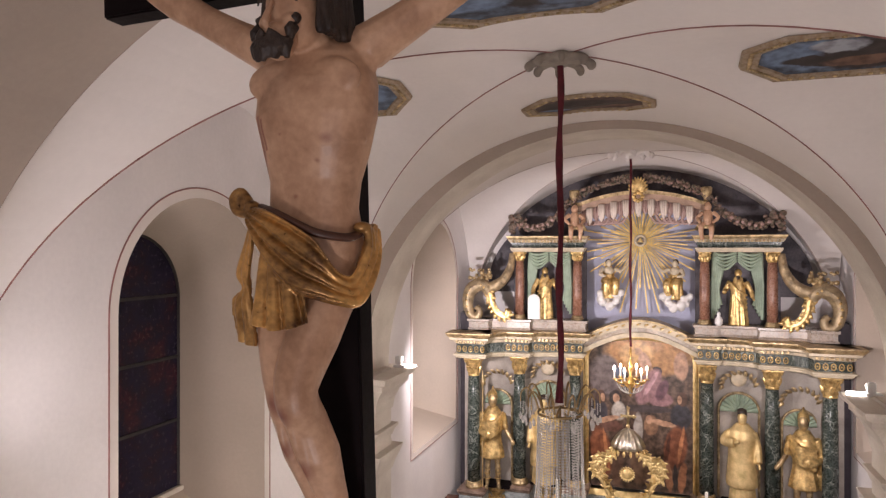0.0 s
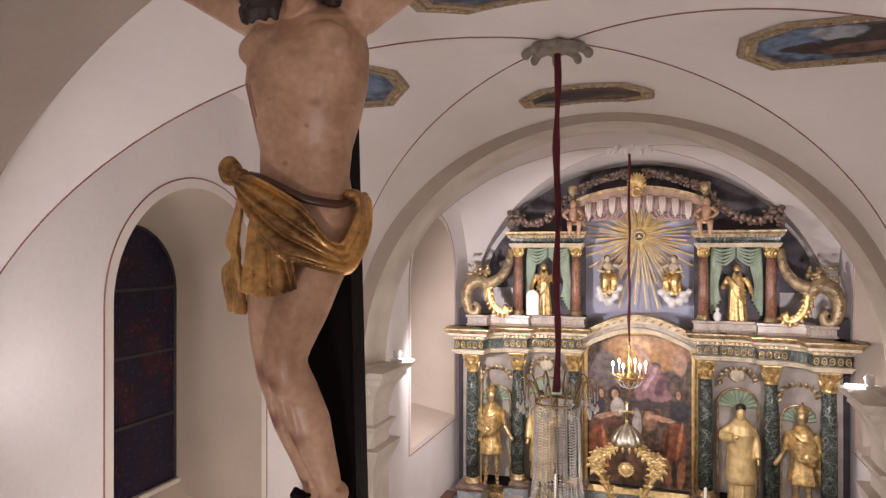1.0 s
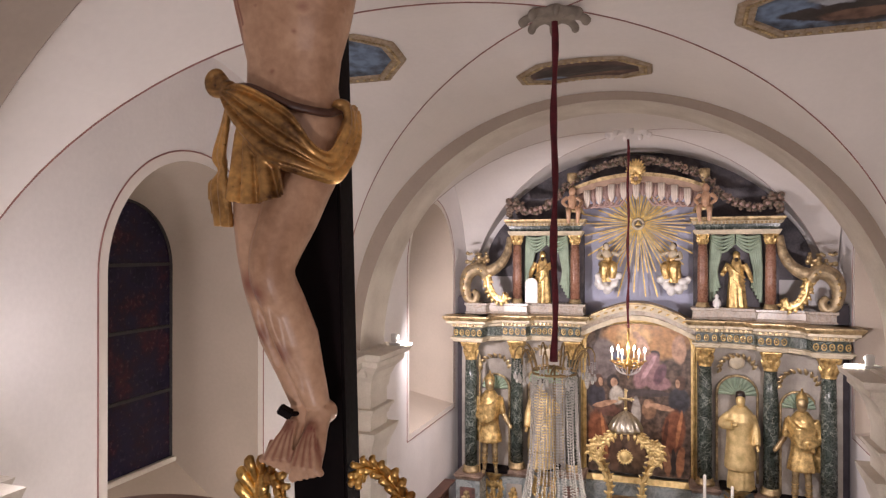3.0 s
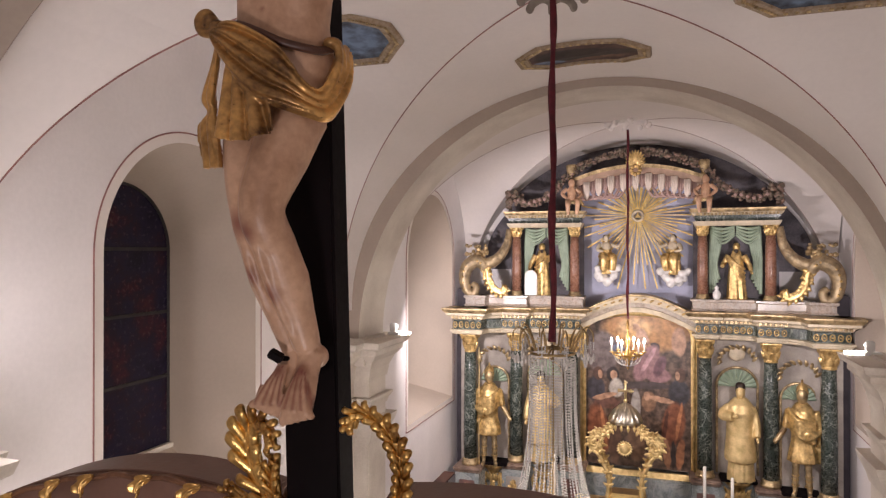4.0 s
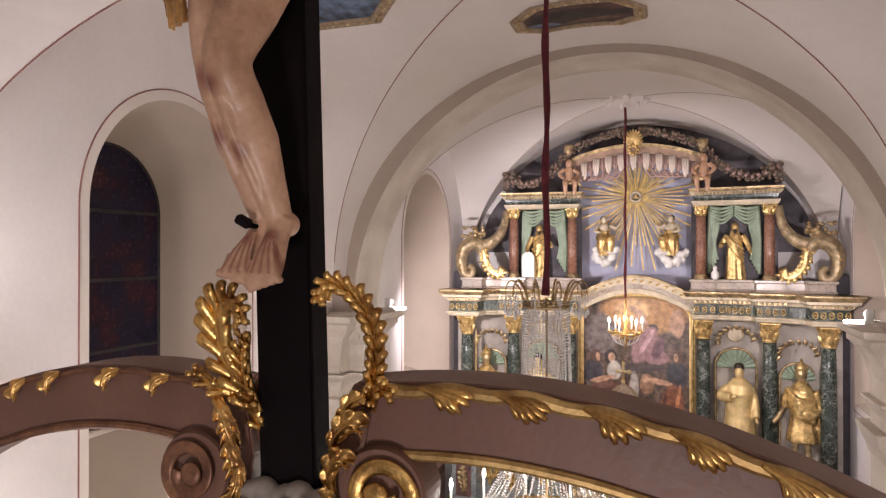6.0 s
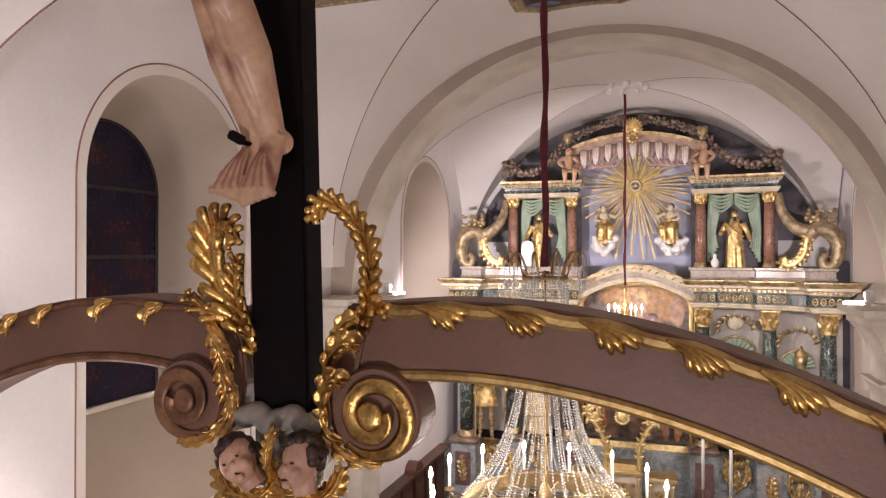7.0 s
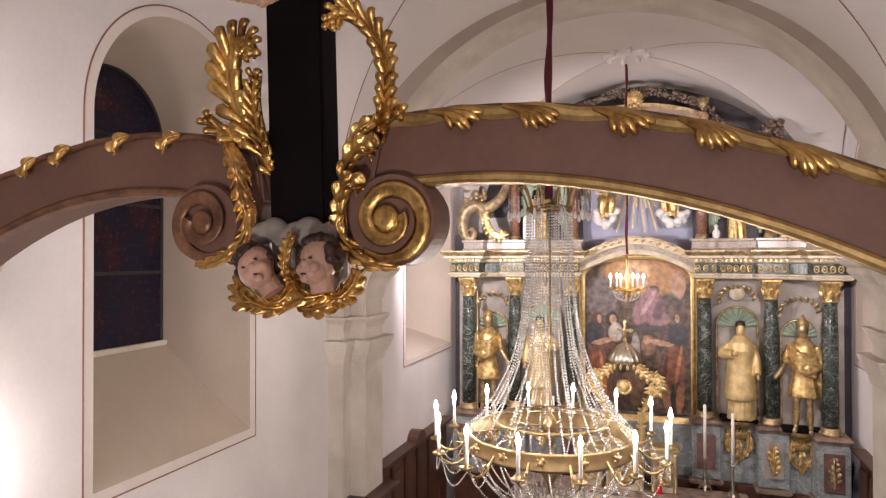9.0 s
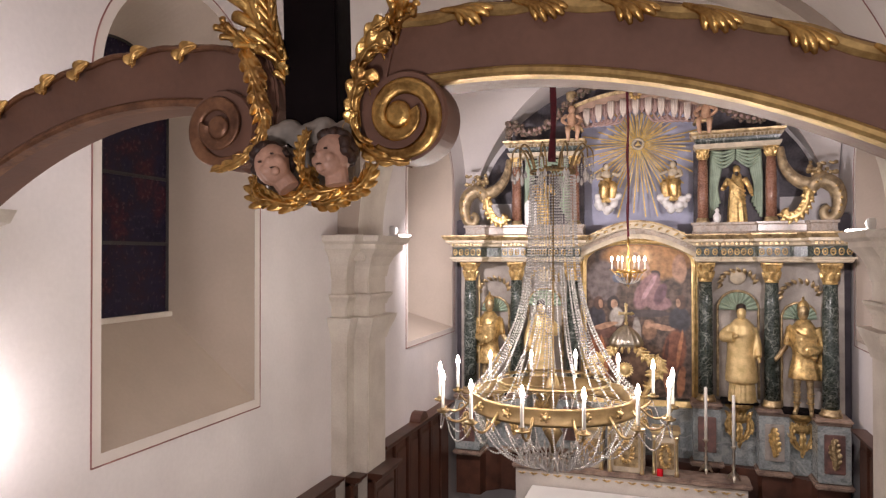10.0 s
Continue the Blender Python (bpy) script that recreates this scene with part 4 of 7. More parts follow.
# the carved figure: body, cloth and hair in one mesh
def body():
    bm = B()
    Y = 1.43
    # torso by sections: z, centre x, centre y, half width, half depth
    secs = ((7.085, -0.775, 1.425, 0.085, 0.06), (7.05, -0.785, 1.415, 0.132, 0.078), (6.985, -0.782, 1.405, 0.147, 0.096), (6.91, -0.784, 1.40, 0.148, 0.102),
            (6.83, -0.789, 1.41, 0.130, 0.092), (6.76, -0.797, 1.42, 0.112, 0.078), (6.70, -0.804, 1.425, 0.109, 0.078), (6.62, -0.806, 1.43, 0.122, 0.088), (6.53, -0.814, 1.43, 0.122, 0.088), (6.47, -0.82, 1.42, 0.104, 0.078))
    n = 32
    rings = []
    for z, x, y, w, d in secs:
        ring = []
        for k in range(n):
            a = k * math.tau / n
            c, s = math.cos(a), math.sin(a)
            e = 0.86
            ring.append(Vector((x + w * math.copysign(abs(c) ** e, c), y + d * math.copysign(abs(s) ** e, s), z)))
        rings.append(ring)
    loft(bm, rings)
    # chest, ribs and belly
    for s in (-1, 1):
        ball(bm, (-0.785 + s * 0.066, 1.342, 6.985), 0.066, 3, (1.2, 0.36, 0.75))
        ball(bm, (-0.785 + s * 0.100, 1.415, 7.040), 0.052, 3, (1, 0.8, 0.9))
        # arch of the ribs, and the ribs themselves, faint under the skin
        tube(bm, bez([(-0.787 + s * 0.012, 1.324, 6.900), (-0.787 + s * 0.048, 1.334, 6.862), (-0.790 + s * 0.080, 1.358, 6.815), (-0.792 + s * 0.096, 1.392, 6.780)], 6), taper(19, 0.014, 0.017, 0.017, 0.012), 10)
        for k in range(3):
            z = 6.925 - 0.034 * k
            tube(bm, bez([(-0.787 + s * 0.072, 1.334 + 0.002 * k, z), (-0.787 + s * 0.106, 1.358, z - 0.012), (-0.787 + s * 0.128, 1.395, z - 0.002)], 5), 0.012, 8)
    ball(bm, (-0.803, 1.372, 6.715), 0.066, 3, (1.15, 0.38, 1.0))
    # neck and head leaning to its right and forward, sunk on the chest
    bm.verts.ensure_lookup_table()
    first = len(bm.verts)
    tube(bm, [(-0.77, 1.43, 7.04), (-0.765, 1.40, 7.09), (-0.775, 1.37, 7.14)], [0.064, 0.052, 0.048], 14)
    ball(bm, (-0.785, 1.330, 7.165), 0.074, 3, (0.82, 0.95, 1.1), Euler((radians(18), radians(-8), 0)).to_matrix().to_4x4())
    ball(bm, (-0.792, 1.275, 7.092), 0.043, 3, (0.9, 0.9, 1.0))
    for s in (-1, 1):
        ball(bm, (-0.792 + s * 0.028, 1.272, 7.132), 0.020, 3, (1, 0.7, 0.9))
    tube(bm, [(-0.793, 1.252, 7.175), (-0.797, 1.226, 7.118), (-0.797, 1.236, 7.110)], [0.006, 0.0095, 0.008], 8)
    bm.verts.ensure_lookup_table()
    for v in bm.verts[first:]:
        v.co += Vector((-0.012, -0.006, -0.036))
    # arms
    for sh, el, wr, hd in (((-0.887, 1.43, 7.062), (-1.12, 1.47, 7.185), (-1.35, 1.49, 7.32), (-1.43, 1.495, 7.37)), ((-0.665, 1.43, 7.075), (-0.48, 1.47, 7.195), (-0.27, 1.49, 7.33), (-0.19, 1.495, 7.37))):
        p = bez([sh, el, wr, hd], 8)
        tube(bm, p, taper(len(p), 0.056, 0.05, 0.044, 0.040, 0.044, 0.036, 0.024, 0.034, 0.018), 14)
        d = Vector(sh) - Vector(el)
        ball(bm, Vector(sh) + Vector((0, 0.0, -0.002)), 0.052, 3)
        for k in range(4):
            tube(bm, [Vector(hd), Vector(hd) + Vector((math.copysign(0.05, hd[0] + 0.8), -0.02, -0.02 + 0.016 * k))], 0.009, 6)
    # legs: thighs, knees, shins, crossed feet
    for pts, rad in ((((-0.872, 1.425, 6.50), (-0.864, 1.385, 6.40), (-0.843, 1.350, 6.275), (-0.836, 1.385, 6.18), (-0.828, 1.405, 6.12), (-0.812, 1.430, 6.04), (-0.793, 1.450, 5.965)), (0.076, 0.062, 0.042, 0.043, 0.044, 0.034, 0.028)),
                     (((-0.768, 1.420, 6.50), (-0.781, 1.375, 6.40), (-0.795, 1.325, 6.28), (-0.784, 1.365, 6.19), (-0.772, 1.390, 6.12), (-0.757, 1.415, 6.04), (-0.742, 1.430, 5.965)), (0.076, 0.066, 0.050, 0.048, 0.051, 0.038, 0.030))):
        p = bez(pts, 8)
        tube(bm, p, taper(len(p), *rad), 20)
    ball(bm, (-0.802, 1.298, 6.285), 0.027, 3, (0.95, 0.7, 1.2))
    ball(bm, (-0.850, 1.326, 6.282), 0.023, 3, (0.95, 0.7, 1.2))
    tube(bm, [(-0.803, 1.30, 6.25), (-0.792, 1.330, 6.15), (-0.772, 1.372, 6.05), (-0.757, 1.402, 5.98)], [0.016, 0.014, 0.012, 0.008], 8)
    tube(bm, [(-0.850, 1.33, 6.25), (-0.842, 1.352, 6.15), (-0.822, 1.392, 6.05)], [0.014, 0.012, 0.008], 8)
    # feet pointing down and outward, the toes spread
    for a, b, w, lean in (((-0.786, 1.448, 5.955), (-0.812, 1.392, 5.846), 0.027, -0.020), ((-0.733, 1.430, 5.955), (-0.737, 1.378, 5.834), 0.030, 0.006)):
        a, b = Vector(a), Vector(b)
        p = [a, a.lerp(b, 0.35), a.lerp(b, 0.7), b]
        tube(bm, p, [0.032, w, w * 1.15, w * 1.15], 14, (0, -1, 0.6), 0.66)
        ball(bm, a + Vector((0.006, 0.014, -0.010)), 0.028, 3)
        for k in range(5):
            o = (k - 2) * 0.0145
            long = 1 - 0.16 * (k if lean > 0 else 4 - k)
            t0 = b + Vector((o, 0.0, 0.004))
            tube(bm, [t0 + Vector((-o * 0.2, 0.006, 0.03)), t0 + Vector((lean * 0.2, -0.010, -0.010)), t0 + Vector((o * 0.2 + lean * 0.5, -0.012, -0.028 * long)), t0 + Vector((o * 0.25 + lean * 0.7, -0.004, -0.036 * long))],
                 [0.0115, 0.0105, 0.0100, 0.0078], 8)
            q = a.lerp(b, 0.22)
            tube(bm, [q + Vector((o * 0.3, -0.024, 0.0)), q.lerp(b, 0.5) + Vector((o * 0.7, -0.027, 0.0)), b + Vector((o, -0.020, 0.0))], [0.003, 0.0055, 0.006], 6)
    return fused(bm, 0.0038, 4)


def drape(bm, lines, relief, out, n=60, m=30, th=0.007):
    """A carved cloth: a sheet through the lines (each a list of points), pushed outward by relief(u, v), with a thickness."""
    cols = []
    for ln in lines:
        p = bez(ln, 16)
        cols.append([p[min(len(p) - 1, round(i / n * (len(p) - 1)))] for i in range(n + 1)])
    front, back = [], []
    for i in range(n + 1):
        across = bez([c[i] for c in cols], 12)
        row = [across[min(len(across) - 1, round(j / m * (len(across) - 1)))] for j in range(m + 1)]
        fr, bk = [], []
        for j, p in enumerate(row):
            d = out(p)
            q = p + d * relief(i / n, j / m)
            fr.append(bm.verts.new(q))
            bk.append(bm.verts.new(q - d * th))
        front.append(fr)
        back.append(bk)
    for i in range(n):
        for j in range(m):
            bm.faces.new((front[i][j], front[i + 1][j], front[i + 1][j + 1], front[i][j + 1]))
            bm.faces.new((back[i][j], back[i][j + 1], back[i + 1][j + 1], back[i + 1][j]))
        for j in (0, m):
            bm.faces.new((front[i][j], back[i][j], back[i + 1][j], front[i + 1][j]))
    for i in (0, n):
        for j in range(m):
            bm.faces.new((front[i][j], front[i][j + 1], back[i][j + 1], back[i][j]))


def crease(x):
    """Sharp valleys between round folds."""
    return abs(math.sin(math.pi * x)) ** 0.55


def cloth():
    def hip(a, z, grow=0.0):
        return Vector((-0.810 + (0.127 + grow * 0.8) * math.cos(a), 1.428 - (0.098 + grow) * math.sin(a), z))

    def outward(p):
        d = Vector((p.x + 0.812, (p.y - 1.428) * 1.3, 0))
        return d.normalized()
    bm = B()
    # the great swag, from the knot on one hip down across the thighs and up to the other
    upper = [(2.55, 6.700), (2.0, 6.692), (1.6, 6.668), (1.15, 6.625), (0.95, 6.588), (0.76, 6.552), (0.52, 6.540), (0.30, 6.580), (0.0, 6.645), (-0.35, 6.662)]
    lower = [(2.55, 6.680), (2.12, 6.625), (1.78, 6.565), (1.45, 6.514), (1.05, 6.492), (0.72, 6.478), (0.43, 6.472), (0.22, 6.490), (-0.20, 6.560), (-0.45, 6.640)]
    lines = []
    for f, g in ((0.0, 0.010), (0.33, 0.016), (0.66, 0.022), (1.0, 0.024)):
        lines.append([hip(lerp(a[0], b[0], f), lerp(a[1], b[1], f), g + 0.012 * math.sin(math.pi * k / 9) * f) for k, (a, b) in enumerate(zip(upper, lower))])
    drape(bm, lines, lambda u, v: 0.024 * crease(3.6 * v + 0.9 * u + 0.25 * math.sin(5 * u)) * (1 - 0.65 * math.exp(-((u - 0.64) / 0.10) ** 2) * v) + 0.012 * math.exp(-((u - 0.64) / 0.12) ** 2) * v, outward, 70, 40)
    # rolled lower hem of the swag
    hem = bez([hip(a, z, 0.036) for a, z in lower[1:9]], 6)
    tube(bm, hem, taper(len(hem), 0.005, 0.007, 0.007, 0.005), 8)
    # the panel that hangs in front of the thighs
    lines = []
    for f in (0.0, 0.25, 0.5, 0.75, 1.0):
        a0, a1 = lerp(2.06, 1.46, f), lerp(2.04, 1.16, f)
        zb = 6.447 - 0.028 * math.sin(math.pi * (0.15 + 0.75 * f))
        lines.append([hip(a0, 6.66, 0.010), hip(lerp(a0, a1, 0.4) + 0.05, 6.58, 0.016), hip(lerp(a0, a1, 0.75), 6.50, 0.026), hip(a1, zb, 0.036)])
    drape(bm, lines, lambda u, v: (0.008 + 0.024 * u) * crease(3.3 * v + 0.25 * math.sin(3 * u)) , outward, 44, 44)
    # the long tail on the hip
    outer = [(-0.950, 1.375, 6.690), (-0.978, 1.385, 6.610), (-0.998, 1.382, 6.535), (-0.985, 1.390, 6.500), (-1.004, 1.380, 6.465), (-0.992, 1.385, 6.372)]
    inner = [(-0.930, 1.350, 6.690), (-0.932, 1.345, 6.610), (-0.936, 1.340, 6.535), (-0.936, 1.338, 6.500), (-0.930, 1.335, 6.465), (-0.912, 1.335, 6.366)]
    lines = [[Vector(p).lerp(Vector(q), f) + Vector((0.012, 0, 0.006)) for p, q in zip(outer, inner)] for f in (0, 0.33, 0.66, 1)]
    side = Vector((-0.45, -0.89, 0))
    drape(bm, lines, lambda u, v: (0.006 + 0.014 * u) * crease(2.3 * v + 0.3 * math.sin(6 * u)), lambda p: side, 44, 24, 0.010)
    # knot with a loop
    ball(bm, (-0.936, 1.365, 6.694), 0.022, 3, (0.95, 1, 1.0))
    for q in (0, 1):
        tube(bm, bez([(-0.938, 1.368 - 0.010 * q, 6.700), (-0.972, 1.372, 6.738 - 0.006 * q), (-0.990, 1.364, 6.722), (-0.975, 1.356, 6.690), (-0.940, 1.356, 6.682)], 5), 0.011, 8)
    ball(bm, (-0.964, 1.366, 6.706), 0.020, 3, (1.0, 0.7, 1.2))
    # bunch on the other hip, with folds that run down into the swag
    ball(bm, (-0.672, 1.415, 6.650), 0.018, 3, (1.2, 1.3, 0.8))
    for k in range(6):
        a = 0.10 - 0.11 * k
        p = bez([hip(a + 0.10, 6.655, 0.016), hip(a, 6.640 - 0.004 * k, 0.032), hip(a + 0.04, 6.59, 0.036), hip(lerp(0.40, 0.05, k / 5), 6.515 + 0.008 * k, 0.032)], 6)
        tube(bm, p, taper(len(p), 0.006, 0.010, 0.009, 0.004), 8)
    return fused(bm, 0.0030, 1)


def belt():
    bm = B()
    p = bez([Vector((-0.808 + 0.131 * math.cos(a), 1.428 - 0.106 * math.sin(a), z)) for a, z in ((2.6, 6.70), (1.95, 6.685), (1.5, 6.660), (1.12, 6.638), (0.7, 6.628), (0.38, 6.628), (0.0, 6.645))], 6)
    tube(bm, p, 0.0125, 10, (0, 0, 1), 0.8)
    return fused(bm, 0.004, 1)


def locks():
    bm = B()
    ball(bm, (-0.775, 1.385, 7.225), 0.088, 3, (0.92, 0.85, 0.95))
    rnd = random.Random(3)
    # long hair falling on both shoulders, fuller on one side
    for k in range(44):
        s = -1 if k % 3 == 0 else 1
        f = rnd.random()
        x0, y0 = -0.778 + s * lerp(0.068, 0.082, f), lerp(1.31, 1.42, f)
        out = s * rnd.uniform(0.0, 0.02)
        low = 7.135 if s < 0 else 7.110
        pts = bez([(x0, y0, 7.25), (x0 + out * 0.5, y0 - 0.004, 7.18), (x0 + out + 0.008 * math.sin(k), y0 - 0.006, 7.12), (x0 + out * 1.3, y0 + 0.004, low + rnd.uniform(0, 0.03))], 5)
        tube(bm, pts, taper(len(pts), 0.010, 0.011, 0.009, 0.004), 7)
    # forked beard along the jaw and a moustache
    for k in range(19):
        a = lerp(-0.35, math.pi + 0.35, k / 18)
        top = 7.145 if k in (0, 1, 17, 18) else 7.12 if k in (2, 3, 15, 16) else 7.086
        p = Vector((-0.793 + 0.044 * math.cos(a), 1.276 - 0.040 * math.sin(a), top))
        tip = p + Vector((-0.006 + 0.004 * math.sin(k * 2.0), -0.006, -0.026 - 0.020 * math.sin(a) + 0.006 * math.sin(k * 2.7)))
        tube(bm, [p, p.lerp(tip, 0.5) + Vector((0, -0.008, 0)), tip], [0.011, 0.0115, 0.006], 8)
    for s in (-1, 1):
        tube(bm, [(-0.797 + s * 0.006, 1.229, 7.102), (-0.796 + s * 0.022, 1.236, 7.092), (-0.794 + s * 0.036, 1.25, 7.078)], [0.007, 0.008, 0.004], 7)
        tube(bm, [(-0.79 + s * 0.016, 1.243, 7.178), (-0.79 + s * 0.036, 1.252, 7.182), (-0.79 + s * 0.05, 1.268, 7.17)], [0.004, 0.005, 0.003], 6)
    bm.transform(Matrix.Translation((-0.012, -0.006, -0.036)))
    return fused(bm, 0.0036, 1)


me = merged([(body(), 0), (cloth(), 1), (locks(), 2), (belt(), 3)], "crucifix_figure")
for mm in (skin, gold_cloth, hair, dark_wood):
    me.materials.append(mm)
# painted wounds: soft stains at knees, shins, side and feet
wound = me.attributes.new("wound", "FLOAT", "POINT")
spots = [((-0.850, 1.30, 6.245), 0.040), ((-0.815, 1.29, 6.225), 0.030), ((-0.790, 1.34, 6.09), 0.030), ((-0.845, 1.35, 6.13), 0.026), ((-0.925, 1.36, 6.90), 0.022), ((-0.800, 1.40, 5.915), 0.022), ((-0.738, 1.385, 5.92), 0.022)]
spots += [((-0.922 + 0.003 * k, 1.345, 6.885 - 0.012 * k), 0.012 - 0.0005 * k) for k in range(10)]
co = np.empty(len(me.vertices) * 3)
me.vertices.foreach_get("co", co)
co = co.reshape(-1, 3)
val = np.zeros(len(co))
for q, r in spots:
    val = np.maximum(val, np.clip(1.15 - np.linalg.norm((co - np.array(q)) * (1, 0.6, 1), axis=1) / r, 0, 1) * 0.85)
for foot, lean in (((-0.738, 5.925), 0.0), ((-0.798, 5.926), -0.30)):
    down = np.clip((foot[1] - co[:, 2]) / 0.085, 0, 1)
    across = co[:, 0] - foot[0] - lean * (foot[1] - co[:, 2])
    fan = across / (0.012 + 0.034 * down)
    lines = np.clip(1.25 - np.abs(np.mod(fan * 2.2 + 0.5, 1) - 0.5) * 3.6, 0, 1)
    on = (np.abs(fan) < 1.15) & (co[:, 2] < foot[1]) & (co[:, 2] > foot[1] - 0.085) & (co[:, 1] < 1.43)
    val = np.maximum(val, np.where(on, lines * (1.0 - 0.45 * down), 0))
# a running wound down the side, and small dark scratches
for sx, z0, z1, w in ((-0.898, 6.91, 6.77, 0.008), (-0.884, 6.90, 6.83, 0.004)):
    off = np.abs(co[:, 0] - sx - 0.004 * np.sin(co[:, 2] * 60)) / w
    on = (co[:, 2] < z0) & (co[:, 2] > z1) & (co[:, 1] < 1.43)
    val = np.maximum(val, np.where(on, np.clip(1.4 - off, 0, 1) * 0.8, 0))
for q, r in (((-0.808, 6.721), 0.007), ((-0.718, 6.848), 0.014), ((-0.745, 6.80), 0.006), ((-0.83, 6.86), 0.005)):
    off = np.hypot(co[:, 0] - q[0], (co[:, 2] - q[1]) * 1.3) / r
    val = np.maximum(val, np.where(co[:, 1] < 1.40, np.clip(1.3 - off, 0, 1) * 0.55, 0))
wound.data.foreach_set("value", val)
tagged(part("crucifix_figure", me, None), "life-like carved wooden figure with a gilded loincloth on the cross", "statue")
bm = B()
bbox(bm, -0.022, 0.012, -0.012, 0.012, -0.010, 0.010, 0.003, pose(-0.797, 1.392, 5.948, 10, 30, 20))
tube(bm, [(-0.800, 1.395, 5.945), (-0.785, 1.43, 5.938), (-0.76, 1.53, 5.93)], 0.006, 8)
tagged(part("nail", bm, black_wood), "large dark iron nail through the feet", "nail")


# ---- statues ----
def draped(bm, H, w, folds=9, depth=0.10, lean=0.0, flare=1.25, n=48):
    """A robed body of height H up to the shoulders, with fold waves in its lower part."""
    rings = []
    for k in range(15):
        f = k / 14
        z = H * 0.84 * f
        r = w * lerp(flare, 0.86, min(1, f * 1.5)) if f < 0.72 else w * lerp(0.86, 0.50, (f - 0.72) / 0.28)
        amp = depth * (1 - f) ** 0.7 * (0 if f > 0.9 else 1)
        rings.append([Vector((lean * f + r * (1 + amp * math.cos(folds * a + 2.0 * f) + amp * 0.5 * math.cos((folds * 2 - 3) * a)) * math.cos(a), 0.68 * r * (1 + amp * math.cos(folds * a + 2.0 * f)) * math.sin(a), z)) for a in [j * math.tau / n for j in range(n)]])
    loft(bm, rings)


def limb(bm, pts, rad):
    p = bez(pts, 5)
    tube(bm, p, taper(len(p), *rad), 10)


def statue(kind, H):
    """A gilded carved figure of height H standing at the origin, facing -y: one mesh, slots robe, flesh, dark."""
    body_bm, flesh_bm, dark_bm = B(), B(), B()
    h = H
    if kind == "bishop":
        draped(body_bm, h, h * 0.135, 7, 0.05, 0, 1.3)
        for k in range(8):
            a = math.pi * (0.1 + 0.8 * k / 7)
            tube(body_bm, [(h * 0.135 * math.cos(a), -h * 0.095 * math.sin(a), h * 0.24), (h * 0.15 * math.cos(a), -h * 0.105 * math.sin(a), h * 0.0)], h * 0.019, 8)
        rings = [[Vector((r * math.cos(a) * 1.08, 0.78 * r * math.sin(a), z * h)) for a in [j * math.tau / 24 for j in range(24)]] for r, z in ((h * 0.185, 0.20), (h * 0.19, 0.24), (h * 0.165, 0.5), (h * 0.165, 0.66), (h * 0.175, 0.70), (h * 0.14, 0.78), (h * 0.07, 0.845))]
        loft(body_bm, rings)
        limb(body_bm, [(-h * 0.14, 0, h * 0.74), (-h * 0.23, -h * 0.03, h * 0.66), (-h * 0.10, -h * 0.14, h * 0.67)], (h * 0.05, h * 0.06, h * 0.045))
        limb(body_bm, [(h * 0.14, 0, h * 0.75), (h * 0.19, -h * 0.02, h * 0.60), (h * 0.20, -h * 0.10, h * 0.47)], (h * 0.05, h * 0.055, h * 0.045))
        limb(flesh_bm, [(h * 0.20, -h * 0.10, h * 0.47), (h * 0.215, -h * 0.13, h * 0.42)], (h * 0.022, h * 0.022))
        limb(flesh_bm, [(-h * 0.10, -h * 0.14, h * 0.67), (-h * 0.04, -h * 0.16, h * 0.69)], (h * 0.022, h * 0.022))
        lathe(dark_bm, [(h * 0.05, h * 0.935), (h * 0.065, h * 0.945), (h * 0.06, h * 0.985), (h * 0.02, h * 1.0)], 12)
    elif kind == "soldier":
        for s in (-1, 1):
            limb(flesh_bm, [(s * h * 0.055, 0, h * 0.36), (s * h * 0.065, -h * 0.015, h * 0.24), (s * h * 0.07, 0, h * 0.12), (s * h * 0.075, 0, h * 0.03), (s * h * 0.085, -h * 0.07, h * 0.018)], (h * 0.05, h * 0.036, h * 0.036, h * 0.024, h * 0.026))
            for z in (0.10, 0.15, 0.19):
                tube(body_bm, [(s * h * 0.068 + h * 0.04 * math.cos(a), -h * 0.005 + h * 0.04 * math.sin(a), h * z) for a in [j * math.tau / 10 for j in range(11)]], h * 0.009, 6)
        rings = [[Vector((r * (1 + 0.06 * math.cos(11 * a) * (z < 0.5)) * math.cos(a), 0.72 * r * math.sin(a), z * h)) for a in [j * math.tau / 44 for j in range(44)]] for r, z in ((h * 0.155, 0.31), (h * 0.15, 0.36), (h * 0.118, 0.48), (h * 0.115, 0.55), (h * 0.14, 0.68), (h * 0.13, 0.76), (h * 0.06, 0.835))]
        loft(body_bm, rings)
        for k in range(5):
            tube(body_bm, bez([(-h * 0.14, -h * 0.03, h * (0.78 - 0.02 * k)), (-h * 0.02, -h * 0.13, h * (0.70 - 0.035 * k)), (h * 0.14, -h * 0.06, h * (0.68 - 0.045 * k))], 6), h * 0.018, 7)
        limb(body_bm, [(h * 0.13, 0.0, h * 0.76), (h * 0.175, 0, h * 0.60), (h * 0.06, -h * 0.14, h * 0.555)], (h * 0.045, h * 0.04, h * 0.03))
        limb(body_bm, [(-h * 0.13, 0.0, h * 0.76), (-h * 0.17, -h * 0.02, h * 0.60)], (h * 0.045, h * 0.04))
        limb(flesh_bm, [(-h * 0.17, -h * 0.02, h * 0.60), (-h * 0.25, -h * 0.08, h * 0.50), (-h * 0.28, -h * 0.10, h * 0.47)], (h * 0.032, h * 0.024, h * 0.024))
